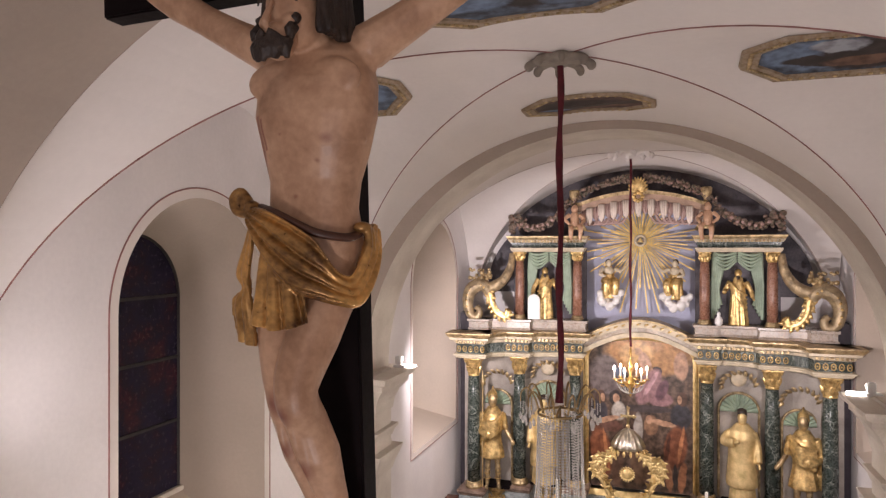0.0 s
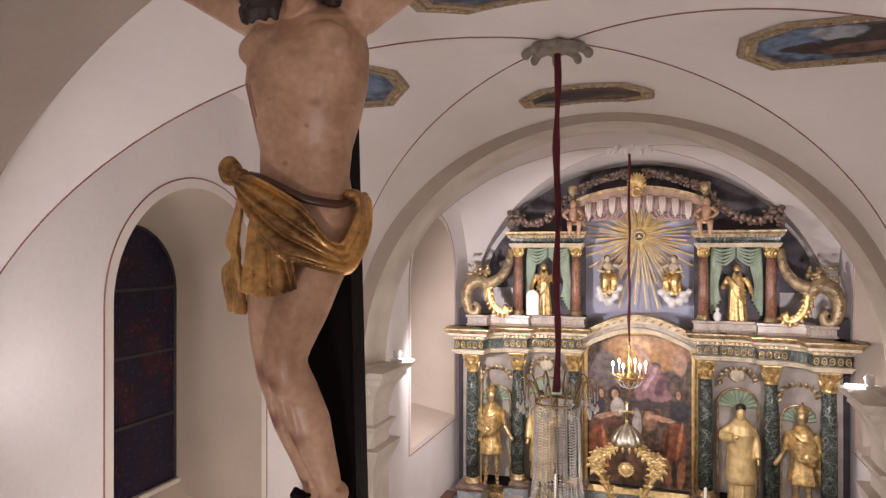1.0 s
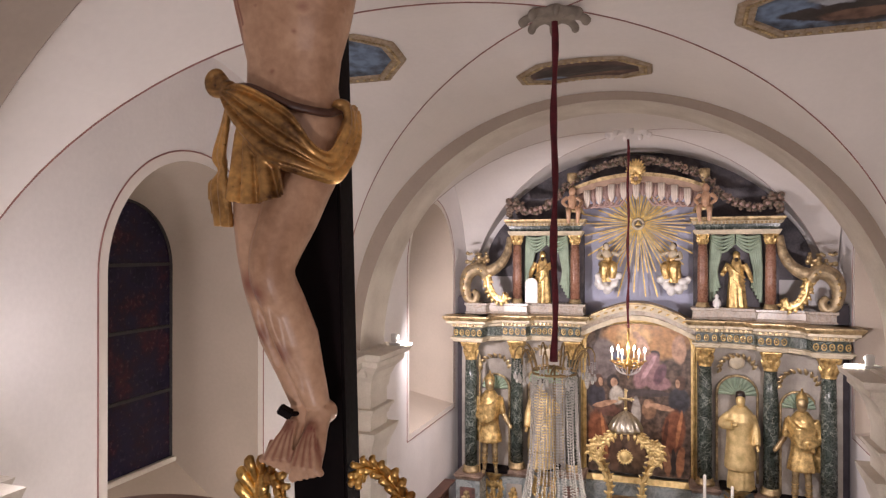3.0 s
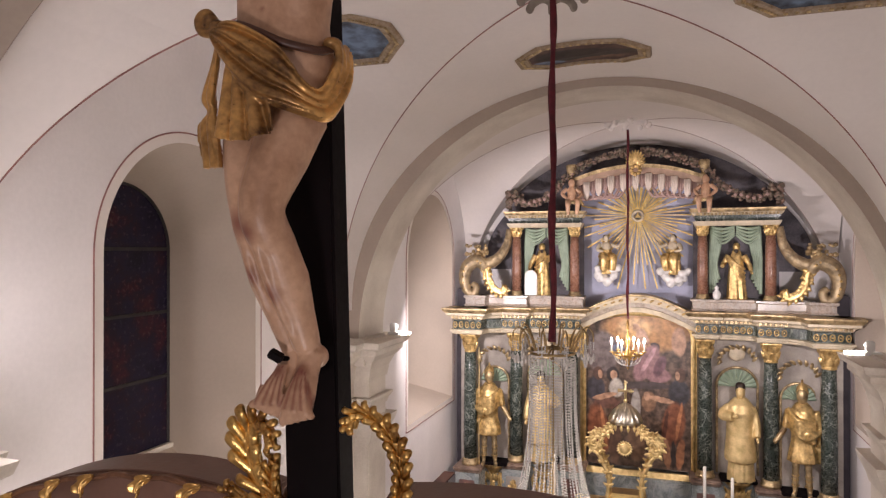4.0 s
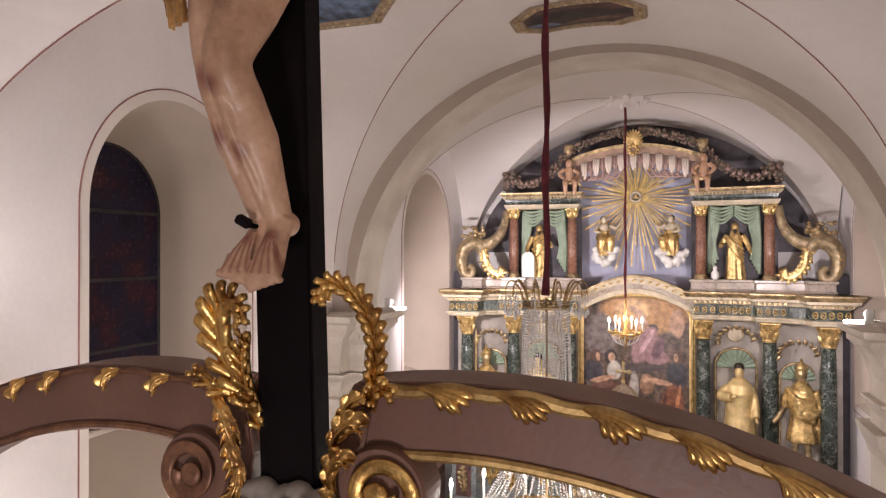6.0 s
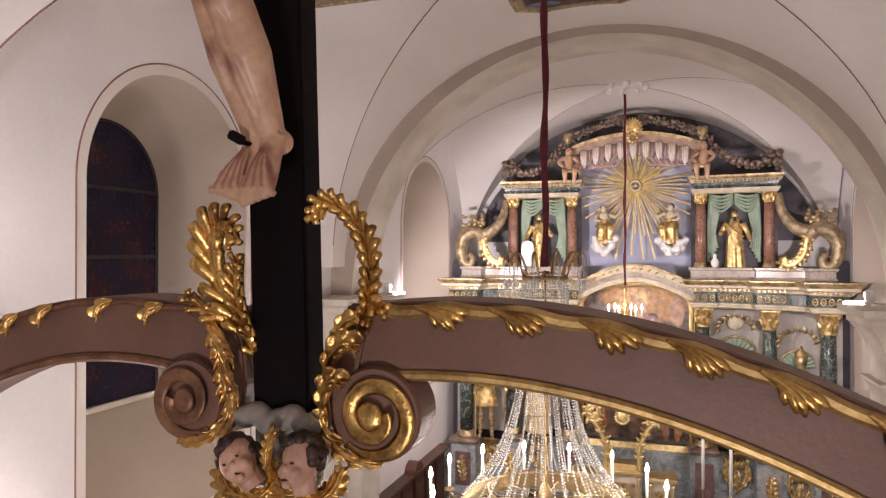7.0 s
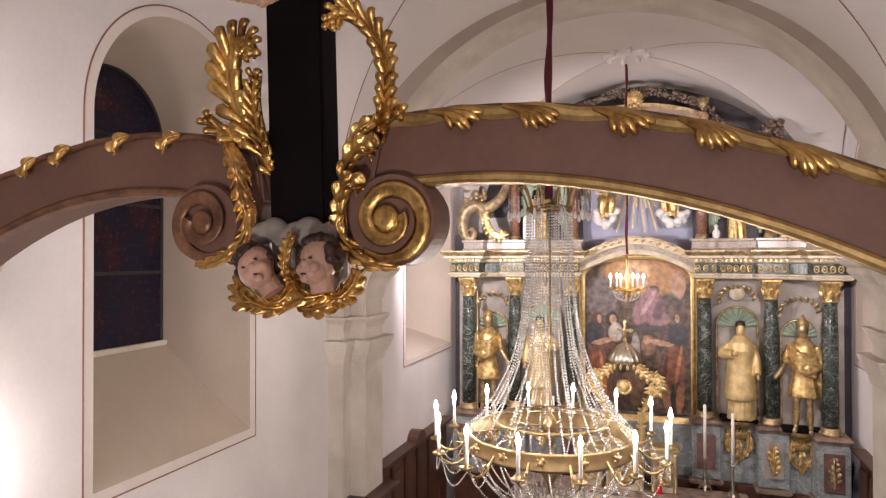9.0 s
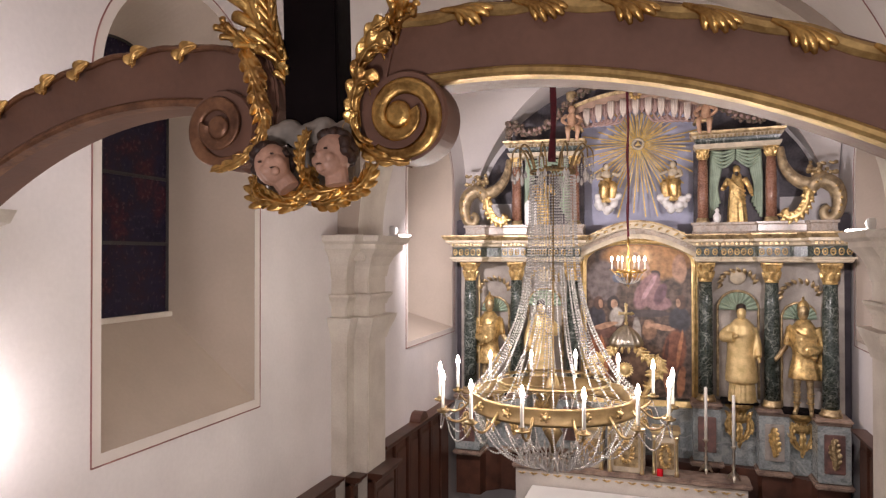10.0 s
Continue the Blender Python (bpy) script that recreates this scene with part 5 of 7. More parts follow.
        for k in range(4):
            tube(body_bm, bez([(h * 0.13, h * 0.04, h * 0.76), (h * (0.17 + 0.012 * k), h * 0.05, h * 0.55), (h * (0.12 + 0.02 * k), h * 0.06, h * 0.30)], 5), h * 0.03, 7)
        lathe(body_bm, [(h * 0.075, h * 0.915), (h * 0.062, h * 0.935), (h * 0.06, h * 0.97), (h * 0.03, h * 1.0), (h * 0.01, h * 1.005)], 14)
        tube(body_bm, bez([(0, -h * 0.06, h * 0.98), (0, 0, h * 1.03), (0, h * 0.06, h * 0.98)], 4), h * 0.014, 6)
    elif kind == "seated":
        draped(body_bm, h, h * 0.17, 6, 0.12, 0, 1.15)
        limb(body_bm, [(-h * 0.1, 0, h * 0.45), (-h * 0.1, -h * 0.22, h * 0.42), (-h * 0.12, -h * 0.2, h * 0.1)], (h * 0.11, h * 0.11, h * 0.08))
        limb(body_bm, [(h * 0.1, 0, h * 0.45), (h * 0.12, -h * 0.22, h * 0.40), (h * 0.10, -h * 0.2, h * 0.1)], (h * 0.11, h * 0.11, h * 0.08))
        limb(flesh_bm, [(h * 0.15, 0, h * 0.76), (h * 0.30, -h * 0.06, h * 0.70), (h * 0.42, -h * 0.05, h * 0.82)], (h * 0.055, h * 0.045, h * 0.03))
        limb(flesh_bm, [(-h * 0.15, 0, h * 0.76), (-h * 0.24, -h * 0.1, h * 0.62), (-h * 0.12, -h * 0.2, h * 0.58)], (h * 0.055, h * 0.045, h * 0.03))
        ball(flesh_bm, (0, -h * 0.03, h * 0.70), h * 0.13, 2, (1, 0.7, 1))
    elif kind == "putto":
        limb(flesh_bm, [(0, 0, h * 0.80), (0, -h * 0.02, h * 0.58), (0, -h * 0.01, h * 0.40)], (h * 0.10, h * 0.13, h * 0.13))
        for s in (-1, 1):
            limb(flesh_bm, [(s * h * 0.07, -h * 0.02, h * 0.40), (s * h * 0.14, -h * 0.18, h * (0.34 + 0.04 * s)), (s * h * 0.12, -h * 0.14, h * 0.02)], (h * 0.09, h * 0.075, h * 0.045))
            limb(flesh_bm, [(s * h * 0.13, 0, h * 0.76), (s * h * 0.27, -h * 0.04, h * 0.62), (s * h * 0.16, -h * 0.14, h * 0.48)], (h * 0.06, h * 0.055, h * 0.04))
        tube(body_bm, bez([(-h * 0.16, 0, h * 0.42), (0, -h * 0.15, h * 0.36), (h * 0.2, -h * 0.04, h * 0.44), (h * 0.34, 0.02, h * 0.3)], 5), h * 0.05, 8)
    else:
        draped(body_bm, h, h * 0.135, 8, 0.13, 0, 1.12)
        for k in range(4):
            tube(body_bm, bez([(-h * 0.13, -h * 0.04, h * (0.75 - 0.03 * k)), (0, -h * 0.125, h * (0.62 - 0.05 * k)), (h * 0.14, -h * 0.05, h * (0.52 - 0.07 * k))], 6), h * 0.022, 7)
        limb(body_bm, [(-h * 0.12, 0, h * 0.76), (-h * 0.20, 0, h * 0.62), (-h * 0.22, -h * 0.09, h * 0.57)], (h * 0.05, h * 0.045, h * 0.035))
        limb(body_bm, [(h * 0.12, 0, h * 0.76), (h * 0.20, -h * 0.01, h * 0.60), (h * 0.23, -h * 0.06, h * 0.49)], (h * 0.05, h * 0.045, h * 0.035))
        limb(flesh_bm, [(h * 0.23, -h * 0.06, h * 0.49), (h * 0.25, -h * 0.08, h * 0.44)], (h * 0.024, h * 0.022))
    top = {"seated": 0.90, "putto": 0.93}.get(kind, 0.90)
    rr = {"seated": 0.085, "putto": 0.115}.get(kind, 0.070)
    tube(flesh_bm, [(0, 0, h * (top - rr / h * 0 - 0.12)), (0, -h * 0.01, h * top)], h * rr * 0.6, 10)
    ball(flesh_bm, (0, -h * 0.015, h * top), h * rr, 3, (0.86, 0.95, 1.15))
    ball(dark_bm, (0, h * 0.008, h * (top + rr * 0.25)), h * rr * 1.0, 2, (0.95, 0.95, 1.05))
    if kind == "saint":
        ball(dark_bm, (0, -h * 0.055, h * (top - rr * 0.9)), h * rr * 0.5, 2, (1, 0.7, 1.4))
    v = h * 0.011
    pieces = []
    for b2, slot in ((body_bm, 0), (flesh_bm, 1), (dark_bm, 2)):
        if len(b2.verts):
            pieces.append((fused(b2, v, 2), slot))
    return merged(pieces, kind + "_statue")


# ---- retable of the high altar ----
XC = -0.38
retable = thing("retable", "tall gilded and marbled baroque wooden retable behind the altar", "altarpiece")
# plan of the fronts: centre, inner columns, outer wings
PLAN = [(-2.66, 9.98), (-2.66, 9.70), (-2.20, 9.70), (-2.16, 9.92), (-2.02, 10.02), (-1.98, 10.06), (-1.60, 10.06), (-1.56, 10.20), (-1.14, 10.28), (-1.12, 10.24), (-0.80, 10.24), (-0.80, 10.44)]
half_r = [(XC - x, y) for x, y in PLAN][::-1]
half_l = [(XC + x, y) for x, y in PLAN]
ENT = [(0, 4.935), (0.02, 4.95), (0.025, 4.975), (0.05, 4.985), (0.05, 5.005), (0.0, 5.012), (0.0, 5.135), (0.02, 5.145), (0.02, 5.16)]
COR = [(0, 5.155), (0.03, 5.17), (0.045, 5.20), (0.10, 5.225), (0.10, 5.26), (0.125, 5.285), (0.145, 5.315), (0.145, 5.33), (-0.02, 5.33)]
for line in (half_l, half_r):
    bm = B()
    moulding(bm, line, [(-0.45, 4.935)] + [(o - 0.02, z) for o, z in ENT[:6]] + [(-0.45, 5.012)])
    part("architrave", bm, ivory, retable, "ivory architrave")
    bm = B()
    moulding(bm, line, [(-0.45, 5.01), (-0.02, 5.01), (-0.02, 5.15), (-0.45, 5.15)])
    part("frieze", bm, green_marble, retable, "dark green marbled frieze")
    bm = B()
    moulding(bm, line, [(-0.45, 5.15)] + [(o - 0.02, z) for o, z in COR[:5]] + [(-0.45, 5.26)])
    part("cornice", bm, ivory, retable, "ivory cornice")
    bm = B()
    moulding(bm, line, [(-0.45, 5.258), (0.085, 5.258), (0.11, 5.285), (0.13, 5.315), (0.13, 5.332), (-0.45, 5.332)])
    part("gilded_cornice_edge", bm, gold_altar_worn, retable, "gilded cornice edge")
    # dentils and frieze ornaments
    for i in range(len(line) - 1):
        a, b = Vector(line[i]), Vector(line[i + 1])
        d = b - a
        if d.length < 0.3:
            continue
        nn = Vector((d.y, -d.x)).normalized()
        cnt = int(d.length / 0.085)
        for k in range(cnt):
            p = a + d * ((k + 0.5) / cnt)
            bm = B()
            c = p - nn * 0.018
            tube(bm, [(c.x + 0.028 * math.cos(q) * d.normalized().x, c.y + 0.028 * math.cos(q) * d.normalized().y - 0.006, 5.08 + 0.042 * math.sin(q)) for q in [j * math.tau / 12 for j in range(13)]], 0.009, 5)
            ball(bm, (c.x, c.y - 0.004, 5.08), 0.015, 1)
            part("frieze_ornament", bm, gold_altar, retable, "gilded frieze ornament", True)
        cnt = int(d.length / 0.055)
        bm = B()
        for k in range(cnt):
            p = a + d * ((k + 0.5) / cnt) + nn * 0.02
            box(bm, p.x - 0.016, p.x + 0.016, p.y - 0.03, p.y + 0.03, 5.175, 5.215)
        tagged(part("dentil_course", bm, gold_altar_worn, retable, "gilded dentils"), kind="stuff")


def column(x, y, z0, z1, r, shaft, cap_h, base_h, parent, name="column"):
    root = part(name, lathe(B(), [(r * 1.02, z0 + base_h), (r * 1.02, lerp(z0, z1, 0.4)), (r * 0.97, lerp(z0, z1, 0.7)), (r * 0.86, z1 - cap_h)], 24, (x, y, 0)), shaft, parent, "", True)
    bm = B()
    lathe(bm, [(r * 1.4, z0), (r * 1.4, z0 + base_h * 0.35), (r * 1.15, z0 + base_h * 0.55), (r * 1.25, z0 + base_h * 0.8), (r * 1.02, z0 + base_h)], 24, (x, y, 0))
    part("column_base", bm, gold_altar_worn, root, "gilded base", True)
    bm = B()
    zc = z1 - cap_h
    lathe(bm, [(r * 0.88, zc), (r * 1.0, zc + cap_h * 0.05), (r * 0.85, zc + cap_h * 0.12), (r * 0.95, zc + cap_h * 0.6), (r * 1.25, zc + cap_h * 0.86)], 16, (x, y, 0))
    for row, zz, cnt, g in ((0, 0.12, 8, 0.42), (1, 0.42, 8, 0.40)):
        for k in range(cnt):
            a = (k + 0.5 * row) * math.tau / cnt
            d = Vector((math.cos(a), math.sin(a), 0))
            lobe(bm, Vector((x, y, zc + cap_h * zz)) + d * r * 0.85, Vector((x, y, zc + cap_h * (zz + g))) + d * r * 1.32, -d * r * 0.10 + Vector((0, 0, cap_h * 0.05)), r * 0.30, 5, 0.5)
    for sx in (-1, 1):
        for sy in (-1, 1):
            ball(bm, (x + sx * r * 1.05, y + sy * r * 1.05, zc + cap_h * 0.82), r * 0.30, 1)
    bbox(bm, x - r * 1.35, x + r * 1.35, y - r * 1.35, y + r * 1.35, z1 - cap_h * 0.13, z1, 0.006)
    part("capital", fused(bm, r * 0.085, 1), gold_altar, root, "gilded leaf capital", True)
    return root


for u, y in ((2.43, 9.90), (1.79, 10.26), (0.95, 10.42)):
    for s in (-1, 1):
        column(XC + s * u, y, 2.94, 4.93, 0.096, green_marble, 0.28, 0.10, retable)
        # pedestal
        bm = B()
        bbox(bm, XC + s * u - 0.19, XC + s * u + 0.19, y - 0.19, y + 0.35, 2.12, 2.86, 0.01)
        ped = part("pedestal", bm, blue_marble, retable, "blue-grey marbled pedestal")
        for z0, z1, o in ((2.885, 2.94, 0.03), (2.855, 2.89, 0.015), (2.04, 2.11, 0.035)):
            bm = B()
            bbox(bm, XC + s * u - 0.19 - o, XC + s * u + 0.19 + o, y - 0.19 - o, y + 0.35, z0, z1, 0.02)
            part("moulding", bm, ped_brown, ped)
        bm = B()
        bbox(bm, XC + s * u - 0.12, XC + s * u + 0.12, y - 0.205, y - 0.185, 2.25, 2.75, 0.008)
        panel = part("panel", bm, plum_panel if u > 2 or u < 1 else grey_paint, ped, "inset marbled panel")
        if u > 1:
            bm = B()
            px, py = XC + s * u, y - 0.205
            blade(bm, [(px, py, 2.30), (px + 0.01, py - 0.015, 2.42), (px - 0.01, py - 0.02, 2.56), (px, py - 0.012, 2.70)], (0.03, 0.075, 0.07, 0.02), 6, 0.6)
            part("carved_foliage", bm, gold_altar if u < 2 else gold_altar_worn, panel, "gilded carved foliage", True)
# backing walls of the retable
for s in (-1, 1):
    for a, b, ya, yb in ((0.85, 1.62, 10.62, 10.50), (1.62, 2.05, 10.50, 10.36), (2.05, 2.64, 10.36, 10.12)):
        bm = B()
        loft(bm, [[Vector((XC + s * a, ya, z)), Vector((XC + s * b, yb, z)), Vector((XC + s * b, yb + 0.08, z)), Vector((XC + s * a, ya + 0.08, z))] for z in (2.0, 4.95)])
        part("back_panel", bm, grey_paint, retable, "grey painted back panel")
    for u, yb, zt, zb_, wd in ((1.38, 10.50, 4.52, 3.0, 0.27), (2.13, 10.28, 4.38, 2.96, 0.22)):
        x = XC + s * u
        bm = B()
        o = arched(0, x - wd, x + wd, zb_, zt - wd)
        loft(bm, [[Vector((p[0], yb - 0.012, p[1])) for p in o], [Vector((p[0], yb - 0.006, p[1])) for p in o]])
        nich = part("niche", bm, grey_paint, retable, "shallow grey niche")
        bm = B()
        tube(bm, [(p[0], yb - 0.02, p[1]) for p in o], 0.018, 8)
        part("niche_frame", bm, gold_altar_worn, nich, "gilded niche frame", True)
        bm = B()
        n = 11
        for k in range(n):
            a0, a1 = math.pi * k / n, math.pi * (k + 1) / n
            c = Vector((x, yb - 0.05, zt - wd))
            r2 = wd * 0.94
            vs = [c, c + Vector((r2 * math.cos(a0), 0, r2 * math.sin(a0))), c + Vector((r2 * math.cos((a0 + a1) / 2), -0.03, r2 * 1.0 * math.sin((a0 + a1) / 2))), c + Vector((r2 * math.cos(a1), 0, r2 * math.sin(a1)))]
            vv = [bm.verts.new(q) for q in vs]
            bm.faces.new((vv[0], vv[1], vv[2])), bm.faces.new((vv[0], vv[2], vv[3]))
        part("niche_shell", bm, niche_green, nich, "sage green shell")
        # console under the statue
        bm = B()
        lathe(bm, [(0.03, zb_ - 0.46), (0.07, zb_ - 0.40), (0.06, zb_ - 0.30), (0.13, zb_ - 0.16), (0.20, zb_ - 0.10), (0.20, zb_ - 0.05)], 14, (x, yb - 0.06, 0))
        for k in range(12):
            a = math.pi + math.pi * k / 11
            lobe(bm, (x + 0.08 * math.cos(a), yb - 0.06 + 0.08 * math.sin(a), zb_ - 0.34), (x + 0.2 * math.cos(a), yb - 0.06 + 0.2 * math.sin(a), zb_ - 0.14), (0, -0.02, -0.02), 0.028, 5, 0.6)
        part("console", fused(bm, 0.012, 1), gold_altar, retable, "gilded carved console", True)
        bm = B()
        bbox(bm, x - 0.24, x + 0.24, yb - 0.30, yb, zb_ - 0.05, zb_ - 0.004, 0.01)
        part("console_slab", bm, black_wood, retable)
        # hanging cartouche on the panel below the console
        bm = B()
        cy = (10.37 if u < 2 else 10.13) - 0.02
        for q in (-1, 1):
            blade(bm, [(x, cy, 2.40), (x + q * 0.075, cy - 0.02, 2.48), (x + q * 0.13, cy - 0.03, 2.62), (x + q * 0.11, cy - 0.03, 2.78)], (0.02, 0.045, 0.05, 0.02), 5, 0.7)
            blade(bm, [(x + q * 0.13, cy, 2.76), (x + q * 0.165, cy - 0.015, 2.66), (x + q * 0.165, cy - 0.01, 2.52)], (0.02, 0.028, 0.01), 3, 0.7)
        blade(bm, [(x, cy, 2.72), (x, cy - 0.03, 2.58), (x, cy - 0.02, 2.44), (x, cy, 2.32)], (0.03, 0.05, 0.04, 0.012), 4, 0.6)
        part("carved_cartouche", bm, gold_altar, retable, "gilded carved cartouche", True)
        # cartouche above the niche
        bm = B()
        rnd = random.Random(int(u * 10))
        for k in range(10):
            a = math.pi * k / 9
            c = Vector((x + 0.20 * math.cos(a), yb - 0.05, zt + 0.10 + 0.16 * math.sin(a)))
            lobe(bm, c, c + Vector((0.10 * math.cos(a + 0.8), -0.03, 0.10 * math.sin(a + 0.8))), (0, -0.02, 0.01), 0.028, 5, 0.6)
        part("carved_spray", fused(bm, 0.009, 1), gold_altar_worn, retable, "gilded carved spray above the niche", True)
        bm = B()
        if u < 2:
            ball(bm, (x, yb - 0.04, zt + 0.2), 0.11, 2, (1, 0.35, 1))
            part("medallion", bm, ivory, retable, "pale oval medallion", True)
# curved lower podium
bm = B()
moulding(bm, half_l[:-1] + half_r[1:], [(-0.4, 1.45), (-0.05, 1.45), (-0.05, 2.06), (-0.4, 2.06)])
part("podium", bm, dark_wood, retable, "dark brown wooden podium")
panels = [(XC - 0.9, XC + 0.9, 10.5, 10.75, 1.4, 2.78)]
for s in (-1, 1):
    panels.append((XC + s * 1.35 - 0.4, XC + s * 1.35 + 0.4, 10.38, 10.6, 2.06, 2.92))
    panels.append((XC + s * 2.12 - 0.25, XC + s * 2.12 + 0.25, 10.14, 10.4, 2.06, 2.9))
for q in panels:
    bm = B()
    bbox(bm, *q, 0.012)
    part("lower_panel", bm, blue_marble, retable, "blue-grey marbled panel")

# painting with an arched head
painting = thing("altar_painting", "large dark oil painting in an arched gilded frame", "painting")


def framed(hw, z0, zs, za, n=24):
    """An outline with straight sides and a low arched head, from the lower left round to the lower right."""
    return [(-hw, z0)] + [(-hw * math.cos(math.pi * k / n) , zs + (za - zs) * math.sin(math.pi * k / n) ** 0.8) for k in range(n + 1)] + [(hw, z0)]


bm = B()
bm.faces.new([bm.verts.new((p[0], 0, p[1])) for p in framed(0.77, -1.03, 0.95, 1.27)])
FLESH, RED, MAUVE, DARK, SMOKE = (0.50, 0.30, 0.19), (0.27, 0.10, 0.05), (0.31, 0.17, 0.18), (0.040, 0.029, 0.028), (0.17, 0.135, 0.13)
heaven = [(0.12, 1.05, 0.66, 0.34, (0.44, 0.23, 0.09)), (-0.05, 1.06, 0.26, 0.18, (0.60, 0.37, 0.17)), (-0.52, 0.70, 0.26, 0.34, SMOKE), (-0.28, 0.76, 0.10, 0.08, (0.12, 0.14, 0.20)),
          (0.60, 0.90, 0.11, 0.22, (0.45, 0.27, 0.18)), (0.62, 0.96, 0.05, 0.06, FLESH), (0.08, 0.93, 0.09, 0.17, (0.58, 0.37, 0.27), 20), (-0.02, 1.10, 0.05, 0.06, FLESH),
          (0.25, 0.80, 0.08, 0.08, DARK), (0.17, 0.80, 0.04, 0.06, FLESH)]
robe = [(0.13, 0.56, 0.15, 0.31, MAUVE, -28), (0.30, 0.38, 0.19, 0.12, MAUVE), (0.16, 0.60, 0.04, 0.24, (0.50, 0.30, 0.32), -28), (0.33, 0.52, 0.08, 0.18, (0.16, 0.08, 0.10), -20), (0.08, 0.22, 0.42, 0.06, (0.07, 0.052, 0.05))]
left_group = [(-0.62, 0.12, 0.15, 0.20, (0.05, 0.045, 0.055)), (-0.58, 0.37, 0.08, 0.11, (0.10, 0.055, 0.04)), (-0.55, 0.36, 0.035, 0.07, FLESH), (-0.36, 0.36, 0.10, 0.13, DARK), (-0.35, 0.35, 0.055, 0.08, FLESH),
              (-0.31, 0.16, 0.11, 0.15, (0.50, 0.46, 0.40)), (-0.45, -0.08, 0.20, 0.09, (0.16, 0.08, 0.06)), (-0.48, 0.02, 0.20, 0.045, FLESH, 14), (-0.58, -0.50, 0.17, 0.40, RED, 8), (-0.50, -0.45, 0.03, 0.34, (0.52, 0.22, 0.10), 8), (-0.33, -0.66, 0.10, 0.36, (0.13, 0.075, 0.05))]
right_group = [(0.60, 0.14, 0.16, 0.20, (0.055, 0.052, 0.06)), (0.62, 0.40, 0.08, 0.11, (0.11, 0.06, 0.04)), (0.58, 0.39, 0.035, 0.07, FLESH), (0.17, -0.02, 0.11, 0.16, (0.30, 0.17, 0.10)), (0.14, 0.06, 0.05, 0.07, FLESH),
               (0.34, 0.02, 0.20, 0.045, FLESH, -10), (0.52, -0.34, 0.17, 0.34, RED, -8), (0.60, -0.30, 0.03, 0.30, (0.52, 0.22, 0.10), -8), (0.40, -0.40, 0.03, 0.28, (0.14, 0.05, 0.03), -8), (0.42, -0.78, 0.06, 0.24, (0.40, 0.20, 0.11), 6), (0.62, -0.78, 0.06, 0.24, (0.40, 0.18, 0.09), -6), (0.52, -0.80, 0.035, 0.22, DARK)]
middle = [(-0.02, -0.10, 0.07, 0.26, (0.44, 0.40, 0.36)), (0.0, -0.62, 0.14, 0.34, (0.17, 0.10, 0.06))]
paint = painted("old_oil_paint", (0.10, 0.066, 0.048), heaven + robe + left_group + right_group + middle, 0.3, 0.03)
canvas = part("canvas", bm, paint, painting, "dark canvas with warm patches of figures and drapery")
canvas.location = (XC, 10.66, 3.93)
o1, o2 = framed(0.765, 2.86, 4.88, 5.21), framed(0.845, 2.78, 4.90, 5.29)
bm = B()
loft(bm, [[Vector((XC + p[0], y, p[1])) for p in o] for o, y in ((o1, 10.65), (o1, 10.61), (o2, 10.57), (o2, 10.66))], closed=True, caps=False)
part("gilded_frame", bm, gold_flat, painting, "gilded arched frame")
bm = B()
tube(bm, [(XC + p[0] * 1.0, 10.575, p[1]) for p in framed(0.81, 2.82, 4.89, 5.25)], 0.02, 8)
part("frame_bead", bm, gold_flat, painting, "", True)
# arched pediment over the painting
for k, (lo, hi, y0, mt) in enumerate(((0.0, 0.07, 10.40, ivory), (0.07, 0.15, 10.44, grey_marble), (0.15, 0.24, 10.32, ivory), (0.24, 0.27, 10.29, gold_altar_worn))):
    bm = B()
    n = 28
    ring = []
    for i in range(n + 1):
        q = lerp(-1, 1, i / n)
        x, z = XC + 0.86 * q, 4.99 + 0.29 * math.cos(q * math.pi / 2) ** 1.1
        ring.append([Vector((x, y0, z + lo)), Vector((x, y0, z + hi)), Vector((x, 10.75, z + hi)), Vector((x, 10.75, z + lo))])
    loft(bm, ring)
    part("arched_pediment", bm, mt, retable)
for i in range(15):
    q = lerp(-0.9, 0.9, i / 14)
    c = Vector((XC + 0.86 * q, 10.315, 4.99 + 0.29 * math.cos(q * math.pi / 2) ** 1.1 + 0.195))
    bm = B()
    lobe(bm, c + Vector((-0.03, 0, -0.012)), c + Vector((0.03, -0.01, 0.016)), (0, -0.01, 0.004), 0.014, 5, 0.7)
    part("pediment_leaf", bm, gold_altar, retable, "small gilded leaf", True)

